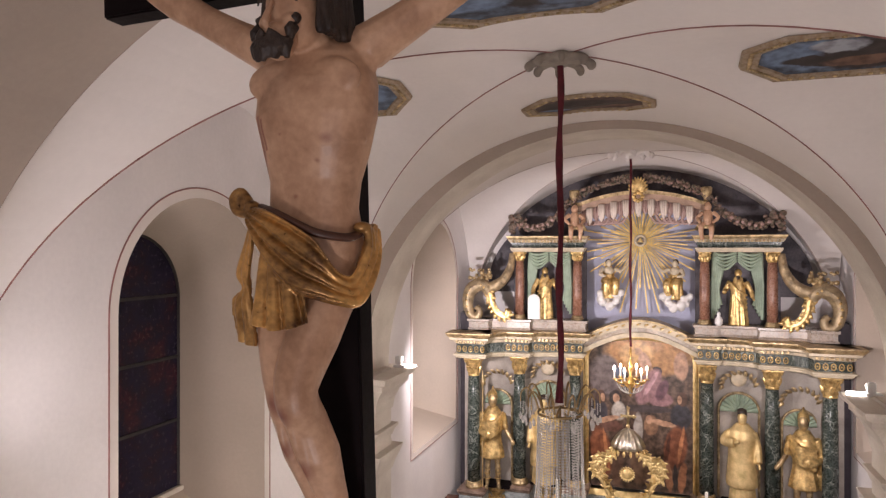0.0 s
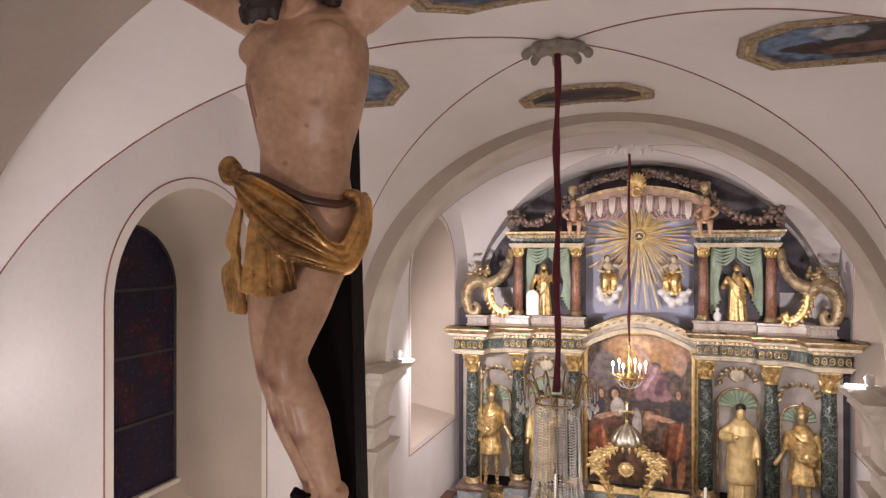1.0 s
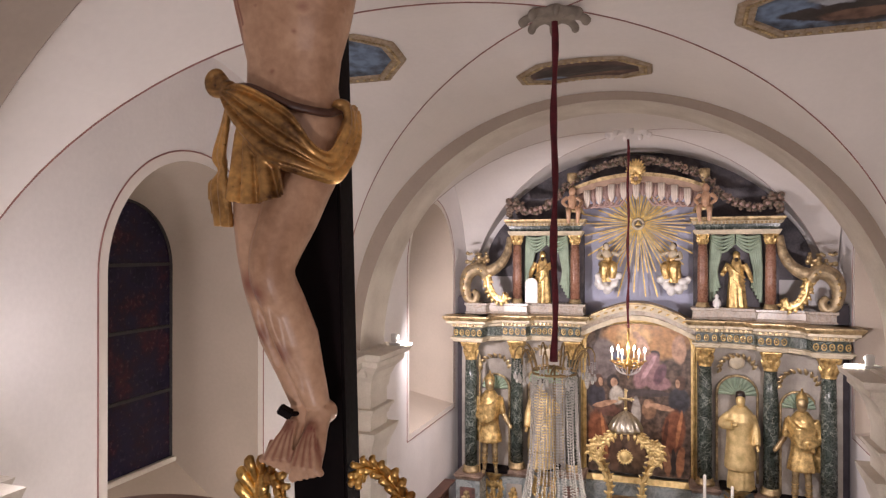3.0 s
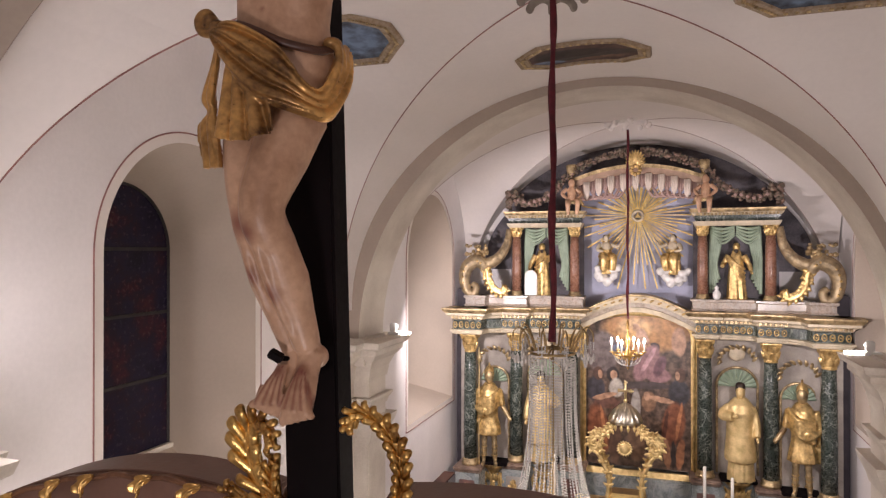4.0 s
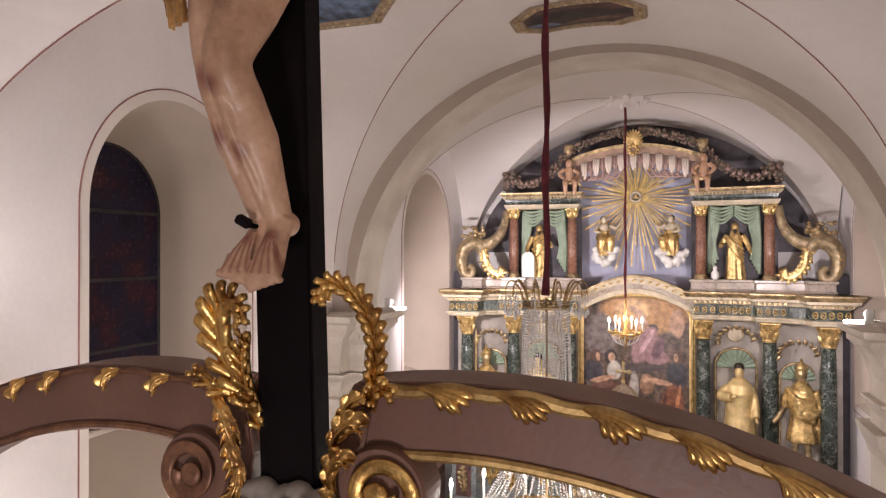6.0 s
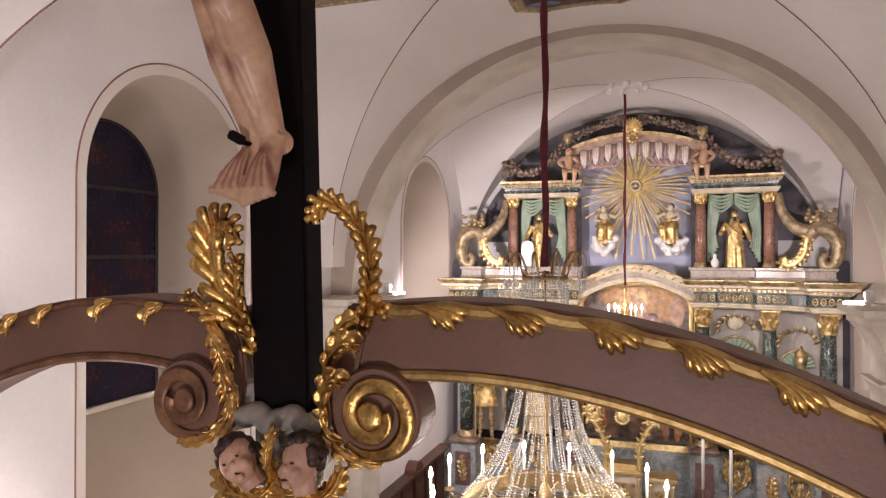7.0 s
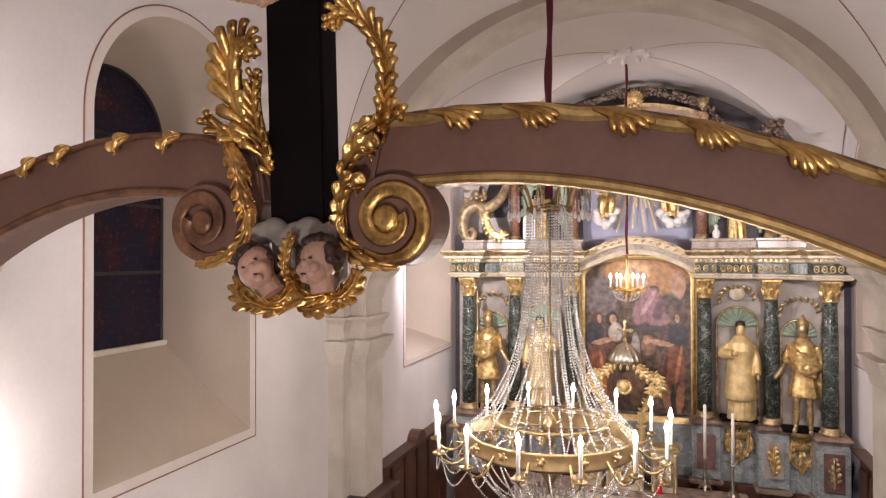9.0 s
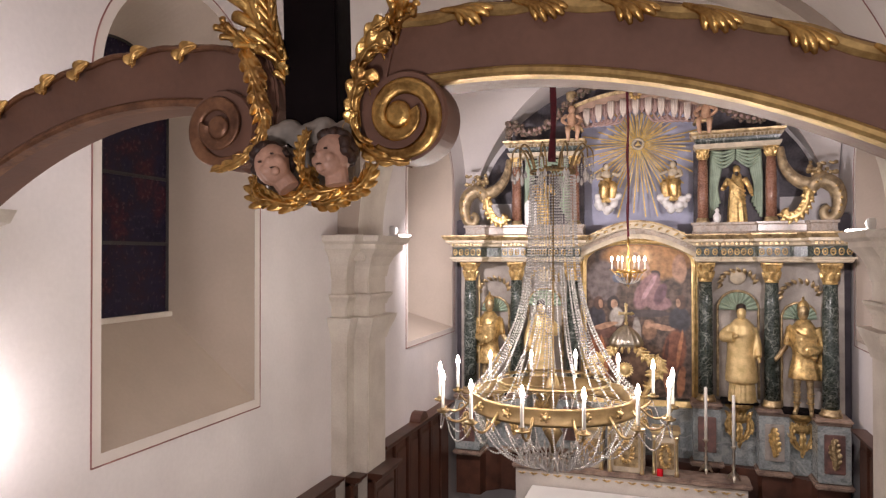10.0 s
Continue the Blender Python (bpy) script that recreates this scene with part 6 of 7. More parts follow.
# upper storey
bm = B()
moulding(bm, [(XC - 2.56, 10.4), (XC - 2.56, 10.08), (XC - 2.25, 10.08), (XC - 2.22, 10.22), (XC - 1.98, 10.26), (XC - 1.98, 10.2), (XC - 1.62, 10.2), (XC - 1.62, 10.32), (XC - 1.08, 10.36), (XC - 1.08, 10.3), (XC - 0.78, 10.3), (XC - 0.78, 10.5)], [(-0.3, 5.325), (0, 5.325), (0.02, 5.35), (0.0, 5.37), (0.0, 5.455), (0.025, 5.47), (0.025, 5.50), (-0.3, 5.50)])
part("upper_plinth", bm, grey_marble, retable, "grey marbled plinth")
bm = B()
moulding(bm, [(XC + 0.78, 10.5), (XC + 0.78, 10.3), (XC + 1.08, 10.3), (XC + 1.08, 10.36), (XC + 1.62, 10.32), (XC + 1.62, 10.2), (XC + 1.98, 10.2), (XC + 1.98, 10.26), (XC + 2.22, 10.22), (XC + 2.25, 10.08), (XC + 2.56, 10.08), (XC + 2.56, 10.4)], [(-0.3, 5.325), (0, 5.325), (0.02, 5.35), (0.0, 5.37), (0.0, 5.455), (0.025, 5.47), (0.025, 5.50), (-0.3, 5.50)])
part("upper_plinth", bm, grey_marble, retable, "grey marbled plinth")
for s in (-1, 1):
    for u, y in ((1.805, 10.36), (0.92, 10.46)):
        column(XC + s * u, y, 5.50, 6.56, 0.071, red_marble, 0.15, 0.07, retable, "upper_column")
    x0, x1 = sorted((XC + s * 0.82, XC + s * 1.90))
    line = [(x0, 10.6), (x0, 10.34 if s > 0 else 10.24), (x1, 10.24 if s > 0 else 10.34), (x1, 10.6)]
    for z0, z1, o, mt, nm in ((6.555, 6.62, 0.0, ivory, "architrave"), (6.62, 6.70, -0.015, green_marble, "frieze"), (6.70, 6.745, 0.025, ivory, "dentil_band"), (6.745, 6.80, 0.05, gold_altar_worn, "cornice")):
        bm = B()
        moulding(bm, line, [(-0.2, z0), (o, z0), (o + 0.02, (z0 + z1) / 2), (o + 0.03, z1), (-0.2, z1)])
        part("upper_" + nm, bm, mt, retable)
    bm = B()
    a, b = Vector(line[1]), Vector(line[2])
    for k in range(22):
        p = a.lerp(b, (k + 0.5) / 22)
        box(bm, p.x - 0.014, p.x + 0.014, p.y - 0.065, p.y, 6.70, 6.735)
    tagged(part("dentil_course", bm, gold_altar_worn, retable, "gilded dentils"), kind="stuff")
    # niche wall, its shade put into the dark colour, and painted curtains
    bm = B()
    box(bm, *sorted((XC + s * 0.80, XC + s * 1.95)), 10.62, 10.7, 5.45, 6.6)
    part("upper_niche_wall", bm, slate_board, retable, "back of the niche, shade put into its dark colour")
    bm = B()
    for q in (-1, 1):
        for k in range(5):
            x = XC + s * 1.365 + q * (0.31 - 0.028 * k)
            pts = bez([(x, 10.54, 6.54), (x + q * 0.01, 10.52, 6.3), (x + q * (0.03 + 0.006 * k), 10.53, 6.0), (x + q * 0.02, 10.53, 5.58 + 0.05 * k)], 5)
            tube(bm, pts, taper(len(pts), 0.03, 0.032, 0.02, 0.026), 8)
        for k in range(5):
            z = 6.54 - 0.03 * k
            pts = bez([(XC + s * 1.365 + q * 0.32, 10.52, z), (XC + s * 1.365 + q * 0.17, 10.49, z - 0.03 - 0.022 * k), (XC + s * 1.365 + q * 0.01, 10.51, z + 0.01)], 5)
            tube(bm, pts, 0.02, 7)
    part("curtain", bm, niche_green, retable, "sage green carved curtain", True)
    # big side scrolls
    bm = B()
    X = lambda u: XC + s * u
    arm_pts = bez([(X(1.92), 10.34, 6.53), (X(1.95), 10.3, 6.29), (X(2.06), 10.26, 6.10), (X(2.21), 10.22, 6.00), (X(2.34), 10.18, 5.98)], 7)
    tube(bm, arm_pts, taper(len(arm_pts), 0.045, 0.065, 0.08, 0.095, 0.08), 12, (0, 1, 0), 1.2)
    c_pts = bez([(X(2.47), 10.16, 5.69), (X(2.41), 10.16, 5.63), (X(2.45), 10.16, 5.52), (X(2.56), 10.16, 5.58), (X(2.60), 10.16, 5.79), (X(2.53), 10.16, 5.97), (X(2.38), 10.16, 6.04), (X(2.28), 10.16, 5.96), (X(2.31), 10.16, 5.89)], 7)
    tube(bm, c_pts, taper(len(c_pts), 0.04, 0.055, 0.065, 0.075, 0.09, 0.11, 0.11, 0.08, 0.05), 12, (0, 1, 0), 1.2)
    for k in range(4, len(arm_pts) - 2, 5):
        p, d = arm_pts[k], (arm_pts[k + 1] - arm_pts[k]).normalized()
        lobe(bm, p + Vector((0, -0.05, 0)), p + d * 0.12 + Vector((0, -0.085, 0.03)), (0, -0.03, 0.01), 0.030, 6, 0.6)
    scroll = part("side_scroll", fused(bm, 0.011, 1), scroll_gilt, retable, "large scroll in dulled gilding", True)
    # raised gilded beads along the back of the scroll
    for k in range(22, len(c_pts) - 10, 3):
        bm = B()
        ball(bm, c_pts[k] + Vector((0, -0.118, 0)), 0.022, 1, (1, 0.6, 1))
        part("scroll_bead", bm, gold_altar, scroll, "", True)
    # the inner leaf scroll
    bm = B()
    i_pts = bez([(X(2.34), 10.17, 5.97), (X(2.23), 10.17, 5.89), (X(2.21), 10.17, 5.74), (X(2.13), 10.17, 5.60), (X(2.00), 10.17, 5.54), (X(1.93), 10.17, 5.61), (X(1.98), 10.17, 5.66)], 7)
    tube(bm, i_pts, taper(len(i_pts), 0.06, 0.06, 0.055, 0.055, 0.05, 0.04, 0.025), 10, (0, 1, 0), 1.3)
    for k in range(2, len(i_pts) - 10, 3):
        p, d = i_pts[k], (i_pts[k + 1] - i_pts[k]).normalized()
        nn = Vector((-d.z, 0, d.x))
        for q in (-1, 1):
            lobe(bm, p, p + nn * q * 0.085 + d * 0.07 + Vector((0, -0.04, 0)), (0, -0.03, 0), 0.032, 6, 0.6)
    part("scroll_leaf", fused(bm, 0.009, 1), gold_altar, scroll, "gilded leaf of the scroll", True)
    bm = B()
    rnd = random.Random(8)
    for k in range(30):
        ball(bm, (X(2.36 + rnd.uniform(-0.14, 0.22)), 10.15 + rnd.uniform(-0.06, 0.06), 6.17 + rnd.uniform(-0.06, 0.11)), rnd.uniform(0.025, 0.042), 1)
    part("carved_festoon", fused(bm, 0.009, 0), gold_altar_worn, scroll, "gilded fruit cluster", True)
    # flower bunch and garland
    bm = B()
    for k in range(34):
        ball(bm, (X(1.84 + rnd.uniform(-0.15, 0.13)), 10.3 + rnd.uniform(-0.05, 0.05), 6.86 + abs(rnd.uniform(0, 0.26))), rnd.uniform(0.026, 0.046), 1)
    gar = bez([(X(1.84), 10.3, 7.02), (X(1.60), 10.26, 6.93), (X(1.36), 10.24, 6.98), (X(1.15), 10.22, 7.14), (X(0.95), 10.2, 7.36), (X(0.70), 10.2, 7.50), (X(0.4), 10.2, 7.60), (X(0.12), 10.2, 7.64)], 9)
    for q in gar:
        for k in range(5):
            ball(bm, q + Vector((rnd.uniform(-0.045, 0.045), rnd.uniform(-0.05, 0.02), rnd.uniform(-0.055, 0.045))), rnd.uniform(0.014, 0.034), 1)
    part("flower_garland", bm, flower, retable, "faded painted flower garland", True)
    for k in range(7):
        bm = B()
        q = gar[4 + 3 * k]
        ball(bm, q + Vector((0, -0.05, rnd.uniform(-0.02, 0.02))), 0.03, 1)
        part("garland_rose", bm, pink_drape, retable, "faded pink roses", True)

# centre of the upper storey
bm = B()
o = [(-0.86, 5.3)] + [(-0.86 * math.cos(math.pi * k / 24), 6.9 + 0.5 * math.sin(math.pi * k / 24)) for k in range(25)] + [(0.86, 5.3)]
loft(bm, [[Vector((XC + p[0], y, p[1])) for p in o] for y in (10.78, 10.84)])
sky_board = part("sky_board", bm, lavender, retable, "lavender-blue painted board")
bm = B()
c = Vector((XC + 0.01, 10.70, 6.73))
rnd = random.Random(5)
n = 68
rays = thing("sunburst", "gilded sunburst of thin rays on the lavender board", "carving")
for k in range(n):
    a = k * math.tau / n + rnd.uniform(-0.03, 0.03)
    L = (0.62 if k % 2 else 0.84) * rnd.uniform(0.88, 1.10) * (1.25 if math.sin(a) < -0.9 else 1)
    d = Vector((math.cos(a), 0, math.sin(a)))
    if d.z > 0.2:
        L *= 0.70
    s = Vector((-d.z, 0, d.x))
    w = 0.011
    bm = B()
    vs = [c + d * 0.09 - s * w * 0.4, c + d * L - s * w, c + d * (L + 0.012), c + d * L + s * w, c + d * 0.09 + s * w * 0.4]
    loft(bm, [vs, [v + Vector((0, -0.012, 0)) for v in vs]])
    part("ray", bm, gold_ray, rays)
bm = B()
tube(bm, [c + Vector((0.075 * math.cos(a), -0.03, 0.075 * math.sin(a))) for a in [j * math.tau / 20 for j in range(21)]], 0.022, 8)
part("cloud_ring", bm, ivory, rays, "cream cloud ring", True)
bm = B()
loft(bm, [[c + Vector((r * math.cos(a), y, r * math.sin(a))) for a in (math.pi / 2, math.pi * 7 / 6, math.pi * 11 / 6)] for r, y in ((0.06, -0.01), (0.06, -0.03), (0.03, -0.045))])
part("triangle", bm, gold_flat, rays, "gilded triangle")
# arched canopy with a hanging valance
for lo, hi, y0, mt, nm in ((0.0, 0.09, 10.20, canopy_brown, "canopy_band"), (0.09, 0.14, 10.16, gold_altar_worn, "canopy_cornice")):
    bm = B()
    ring = []
    for i in range(33):
        q = lerp(-1, 1, i / 32)
        x, z = XC + 0.92 * q, 7.13 + 0.19 * (1 - q * q)
        ring.append([Vector((x, y0, z + lo)), Vector((x, y0 - 0.02, z + hi)), Vector((x, 10.8, z + hi)), Vector((x, 10.8, z + lo))])
    loft(bm, ring)
    part(nm, bm, mt, retable)
for i in range(21):
    q = lerp(-0.96, 0.96, i / 20)
    x, z = XC + 0.92 * q, 7.13 + 0.19 * (1 - q * q)
    bm = B()
    white = i % 2 == 0
    drop, wd, y0 = (0.235, 0.030, 10.175) if white else (0.19, 0.036, 10.215)
    for k in (-1, 0, 1):
        tube(bm, [(x + k * wd, y0 + 0.01, z + 0.01), (x + k * wd * 0.95, y0, z - drop * 0.55), (x + k * wd * 0.72, y0 + 0.006, z - drop + 0.045 * abs(k)), (x + k * wd * 0.5, y0 + 0.012, z - drop + 0.02 * abs(k) - 0.012)], [0.019, 0.020, 0.018, 0.008], 8)
    part("valance_tab", bm, valance_white if white else pink_drape, retable, "hanging valance tab", True)
for s in (-1, 1):
    bm = B()
    for k in range(9):
        f = k / 8
        pts = bez([(XC + s * (0.1 + 0.8 * f), 10.3, 7.12 + 0.1 * (1 - f)), (XC + s * (0.25 + 0.6 * f), 10.28, 6.99 - 0.02 * f), (XC + s * (0.42 + 0.5 * f), 10.3, 7.06 - 0.1 * f)], 5)
        tube(bm, pts, 0.022, 7)
    part("canopy_drapery", bm, pink_drape, retable, "pale pink carved drapery", True)
for s in (-1, 1):
    bm = B()
    lathe(bm, [(0.04, 7.24), (0.07, 7.27), (0.03, 7.31), (0.075, 7.38), (0.08, 7.43)], 12, (XC + s * 0.93, 10.2, 0))
    for k in range(9):
        a = k * math.tau / 9
        ball(bm, (XC + s * 0.93 + 0.05 * math.cos(a), 10.2 + 0.05 * math.sin(a), 7.46), 0.038, 1)
    part("canopy_vase", fused(bm, 0.009, 1), gold_altar_worn, retable, "small gilded vase of flowers", True)
bm = B()
for k in range(11):
    a = math.pi * (0.0 + k / 10)
    lobe(bm, (XC, 10.10, 7.42), (XC + 0.14 * math.cos(a), 10.06, 7.48 + 0.17 * math.sin(a)), (0, -0.03, 0), 0.032, 6, 0.6)
for k in range(8):
    a = k * math.tau / 8
    ball(bm, (XC + 0.06 * math.cos(a), 10.07, 7.36 + 0.06 * math.sin(a)), 0.035, 1)
part("shell_crest", bm, gold_altar, retable, "gilded shell crest", True)
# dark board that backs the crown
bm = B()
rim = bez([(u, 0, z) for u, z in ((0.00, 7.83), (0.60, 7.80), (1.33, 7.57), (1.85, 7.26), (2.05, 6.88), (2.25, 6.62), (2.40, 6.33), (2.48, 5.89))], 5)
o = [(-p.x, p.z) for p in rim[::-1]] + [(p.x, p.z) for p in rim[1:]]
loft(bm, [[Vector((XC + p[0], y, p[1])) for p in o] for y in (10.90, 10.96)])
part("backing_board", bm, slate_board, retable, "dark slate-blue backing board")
for s in (-1, 1):
    bm = B()
    bbox(bm, *sorted((XC + s * 2.55, XC + s * 2.74)), 10.2, 10.9, 1.4, 5.6, 0.02)
    part("side_board", bm, night_board, retable, "dark side board")

# statues of the retable
def place(me, mats, x, y, z, turn, name, label, group, flip=False, slim=1.0):
    if not me.materials:
        for m in mats:
            me.materials.append(m)
    ob = part(name, me, None)
    ob.matrix_world = Matrix.Translation((x, y, z)) @ Euler((0, 0, radians(turn))).to_matrix().to_4x4() @ Matrix.Diagonal((-slim if flip else slim, 1, 1, 1))
    return tagged(ob, label, "statue", group)


g1 = "gilded statues of the retable"
bishop, soldier, saint = statue("bishop", 1.36), statue("soldier", 1.50), statue("saint", 0.83)
gm = [gold_robe, gold_robe, hair]
place(bishop, gm, XC + 1.40, 10.22, 3.0, -4, "saint_statue", "gilded statue of a robed cleric standing in a niche", g1, False, 0.76)
place(bishop.copy(), gm, XC - 1.40, 10.22, 3.0, 6, "saint_statue", "gilded statue of a robed cleric standing in a niche", g1, True, 0.76)
place(soldier, [gold_altar, gold_altar_worn, gold_altar_worn], XC + 2.13, 9.98, 2.93, -14, "soldier_statue", "gilded statue of a helmeted soldier with bare legs", g1, False, 0.78)
place(soldier.copy(), [gold_altar, gold_altar_worn, gold_altar_worn], XC - 2.15, 9.98, 2.93, 14, "soldier_statue", "gilded statue of a helmeted soldier holding a lance", g1, True, 0.78)
place(saint, [gold_altar, gold_altar, hair], XC + 1.37, 10.44, 5.5, -6, "prophet_statue", "small gilded bearded statue between red columns", g1)
place(saint.copy(), [gold_altar, gold_altar, hair], XC - 1.42, 10.44, 5.5, 8, "prophet_statue", "small gilded bearded statue with a white tablet", g1, True)
seated = statue("seated", 0.60)
for u, turn, fl in ((-0.46, 20, False), (0.52, -25, True)):
    place(seated if u < 0 else seated.copy(), [gold_altar, ivory, hair], XC + u, 10.58, 5.84, turn, "seated_statue", "small gilded figure seated on a white cloud", g1, fl)
    bm = B()
    rnd = random.Random(int(u * 100) + 90)
    for k in range(22):
        a = math.pi + rnd.uniform(0, math.pi)
        ball(bm, (XC + u + 0.20 * math.cos(a) * rnd.uniform(0.5, 1.1), 10.56 + rnd.uniform(-0.06, 0.05), 5.94 + 0.24 * math.sin(a) * rnd.uniform(0.6, 1.1)), rnd.uniform(0.04, 0.07), 2)
    tagged(part("carved_cloud", fused(bm, 0.012, 1), white_paint), "white painted carved cloud with rounded puffs", "carving")
putto = statue("putto", 0.52)
for u, turn, fl in ((-0.92, 20, False), (0.95, -20, True)):
    place(putto if u < 0 else putto.copy(), [gold_altar_worn, skin, hair], XC + u, 10.10, 6.72, turn, "putto_statue", "small painted child figure sitting on the cornice", "cornice putti", fl)
# attributes
bm = B()
o = arched(0, XC - 1.66, XC - 1.47, 5.51, 5.80)
loft(bm, [[Vector((p[0], y, p[1])) for p in o] for y in (10.26, 10.29)])
tagged(part("tablet", bm, white_paint), "white round-topped tablet leaning beside a statue", "tablet")
bm = B()
tube(bm, [(XC - 2.28, 9.86, 2.95), (XC - 2.28, 9.86, 4.52)], 0.012, 8)
lathe(bm, [(0.012, 4.50), (0.035, 4.56), (0.02, 4.64), (0.003, 4.74)], 8, (XC - 2.28, 9.86, 0))
tagged(part("lance", bm, gold_pale), "gilded lance with a pale pointed head", "lance")
bm = B()
lathe(bm, [(0.03, 0), (0.05, 0.03), (0.055, 0.09), (0.02, 0.14), (0.03, 0.17), (0.01, 0.2)], 12, (XC + 1.10, 10.30, 5.5))
tagged(part("jar", bm, white_paint, None, "", True), "small white jar beside a gilded statue", "jar")


# ---- vault medallions and bosses ----
def medallion(cx, cy, cross_web, L, S, patches, label):
    """An octagonal picture with a gilded border, lying on the vault."""
    root = thing("vault_painting", label, "painting", "octagonal vault paintings")
    base = [(-1, -0.38), (-0.62, -1), (0.62, -1), (1, -0.38), (1, 0.38), (0.62, 1), (-0.62, 1), (-1, 0.38)]

    def on(a, b, drop):
        # follow the web that the picture lies on
        x, y = cx + a * L, cy + b * S
        u, v = (x - XN) / HX, (y - YN) / HY
        return Vector((x, y, NSPRING + NRISE * math.sqrt(max(0, 1 - (u * u if cross_web else v * v))) - drop))

    def ring(f, drop, n=6):
        out = []
        for i in range(8):
            p, q = base[i], base[(i + 1) % 8]
            for k in range(n):
                a, b = lerp(p[0], q[0], k / n) * f, lerp(p[1], q[1], k / n) * f
                out.append(on(a, b, drop))
        return out

    bm = B()
    rings = [ring(f, 0.014) for f in (0.80, 0.6, 0.4, 0.2, 0.02)]
    loft(bm, rings)
    m = painted("vault_picture", (0.075, 0.10, 0.14), patches, 0.7, 0.06)
    me = bpy.data.meshes.new("picture")
    bmesh.ops.recalc_face_normals(bm, faces=bm.faces)
    # own flat coordinates: shift to the middle, so that x and z of the paint run across the picture
    turn = Matrix.Rotation(radians(90), 4, "X")
    mid = on(0, 0, 0)
    bm.transform(turn @ Matrix.Translation(-mid))
    bm.to_mesh(me)
    bm.free()
    me.materials.append(m)
    pic = part("picture", me, None, root, "faded blue and brown painted scene")
    pic.matrix_world = Matrix.Translation(mid) @ turn.inverted()
    bm = B()
    loft(bm, [ring(0.80, 0.012), ring(0.81, 0.028), ring(0.98, 0.028), ring(1.0, 0.005)], caps=False)
    bd = part("border", bm, gold_dull, root, "dull gilded patterned border")
    bm = B()
    r1 = ring(0.9, 0.03, 10)
    for p in r1:
        ball(bm, p, 0.017, 1, (1, 1, 0.5))
    part("border_leaves", bm, gold_altar_worn, bd, "small gilded leaf pattern", True)
    return root


gold_dull = material("dull_gilt_border", (0.31, 0.25, 0.185), 0.7, 0.05, 0.3, 25, 90, 0.2, tint=(0.24, 0.16, 0.08))
dk, bl, br = (0.035, 0.026, 0.024), (0.14, 0.20, 0.30), (0.16, 0.09, 0.06)
medallion(-0.61, 5.60, True, 0.54, 0.30, [(0.0, 0.0, 0.7, 0.4, (0.085, 0.047, 0.04)), (0.0, -0.02, 0.42, 0.14, dk), (0.1, 0.12, 0.24, 0.05, br), (-0.3, 0.14, 0.14, 0.08, bl)], "octagonal vault painting of dark hills in a gilded border")
medallion(-0.64, 3.06, True, 0.56, 0.36, [(0.05, 0.0, 0.3, 0.16, dk), (-0.25, 0.0, 0.2, 0.16, bl), (0.25, 0.08, 0.2, 0.1, bl)], "octagonal vault painting in blue in a gilded border")
medallion(-2.36, 4.56, False, 0.55, 0.34, [(0.0, 0.02, 0.16, 0.12, br), (0.15, 0.0, 0.25, 0.2, bl), (-0.2, 0.0, 0.2, 0.2, bl)], "octagonal vault painting with blue sky in a gilded border")
medallion(1.02, 4.53, False, 0.58, 0.29, [(-0.2, 0.0, 0.25, 0.2, bl), (0.15, 0.02, 0.30, 0.20, dk), (-0.12, 0.08, 0.22, 0.07, dk), (0.12, 0.1, 0.24, 0.07, br), (-0.05, -0.1, 0.16, 0.08, (0.3, 0.32, 0.36))], "octagonal vault painting with a dark seated form in a gilded border")

grey_stucco = material("grey_stucco", (0.23, 0.195, 0.16), 0.8, 0, 0.2, 9, 60, 0.2)


def stucco_boss(x, y, z, r, mt, label):
    bm = B()
    for k in range(8):
        a = k * math.tau / 8 + 0.2
        d = Vector((math.cos(a), math.sin(a), 0))
        c = Vector((x, y, z)) + d * r * 0.55
        ball(bm, c, r * 0.30, 2, (1, 1, 0.42))
        tube(bm, bez([Vector((x, y, z)) + d * r * 0.2, Vector((x, y, z - r * 0.05)) + d * r * 0.7, Vector((x, y, z - r * 0.16)) + d * r, Vector((x, y, z - r * 0.28)) + d * r * 0.96, Vector((x, y, z - r * 0.22)) + d * r * 0.84], 4), taper(17, r * 0.14, r * 0.12, r * 0.07), 8)
    lathe(bm, [(r * 0.45, z + r * 0.12), (r * 0.5, z), (r * 0.3, z - r * 0.12), (r * 0.1, z - r * 0.2)], 14, (x, y, 0))
    return tagged(part("stucco_boss", fused(bm, 0.010, 2), mt, None, "", True), label, "ceiling rose")


CX, CY = -0.64, 4.27
stucco_boss(CX, CY, 7.81, 0.205, grey_stucco, "grey scrolled stucco boss where the cord leaves the vault")
stucco_boss(-0.43, 8.98, 7.868, 0.27, vault_paint, "flat white stucco rosette on the sanctuary vault")


def cord(holder, x, y, z0, z1, r, label):
    bm = B()
    n = int((z1 - z0) / 0.03)
    pts = [(x + 0.006 * math.sin(k * 0.23), y + 0.004 * math.cos(k * 0.31), lerp(z1, z0, k / n)) for k in range(n + 1)]
    rad = [r * (0.85 + 0.22 * math.sin(k * 0.37) * math.sin(k * 0.11)) for k in range(n + 1)]
    tube(bm, pts, rad, 10)
    return part("cord", bm, red_cloth, holder, label, True)




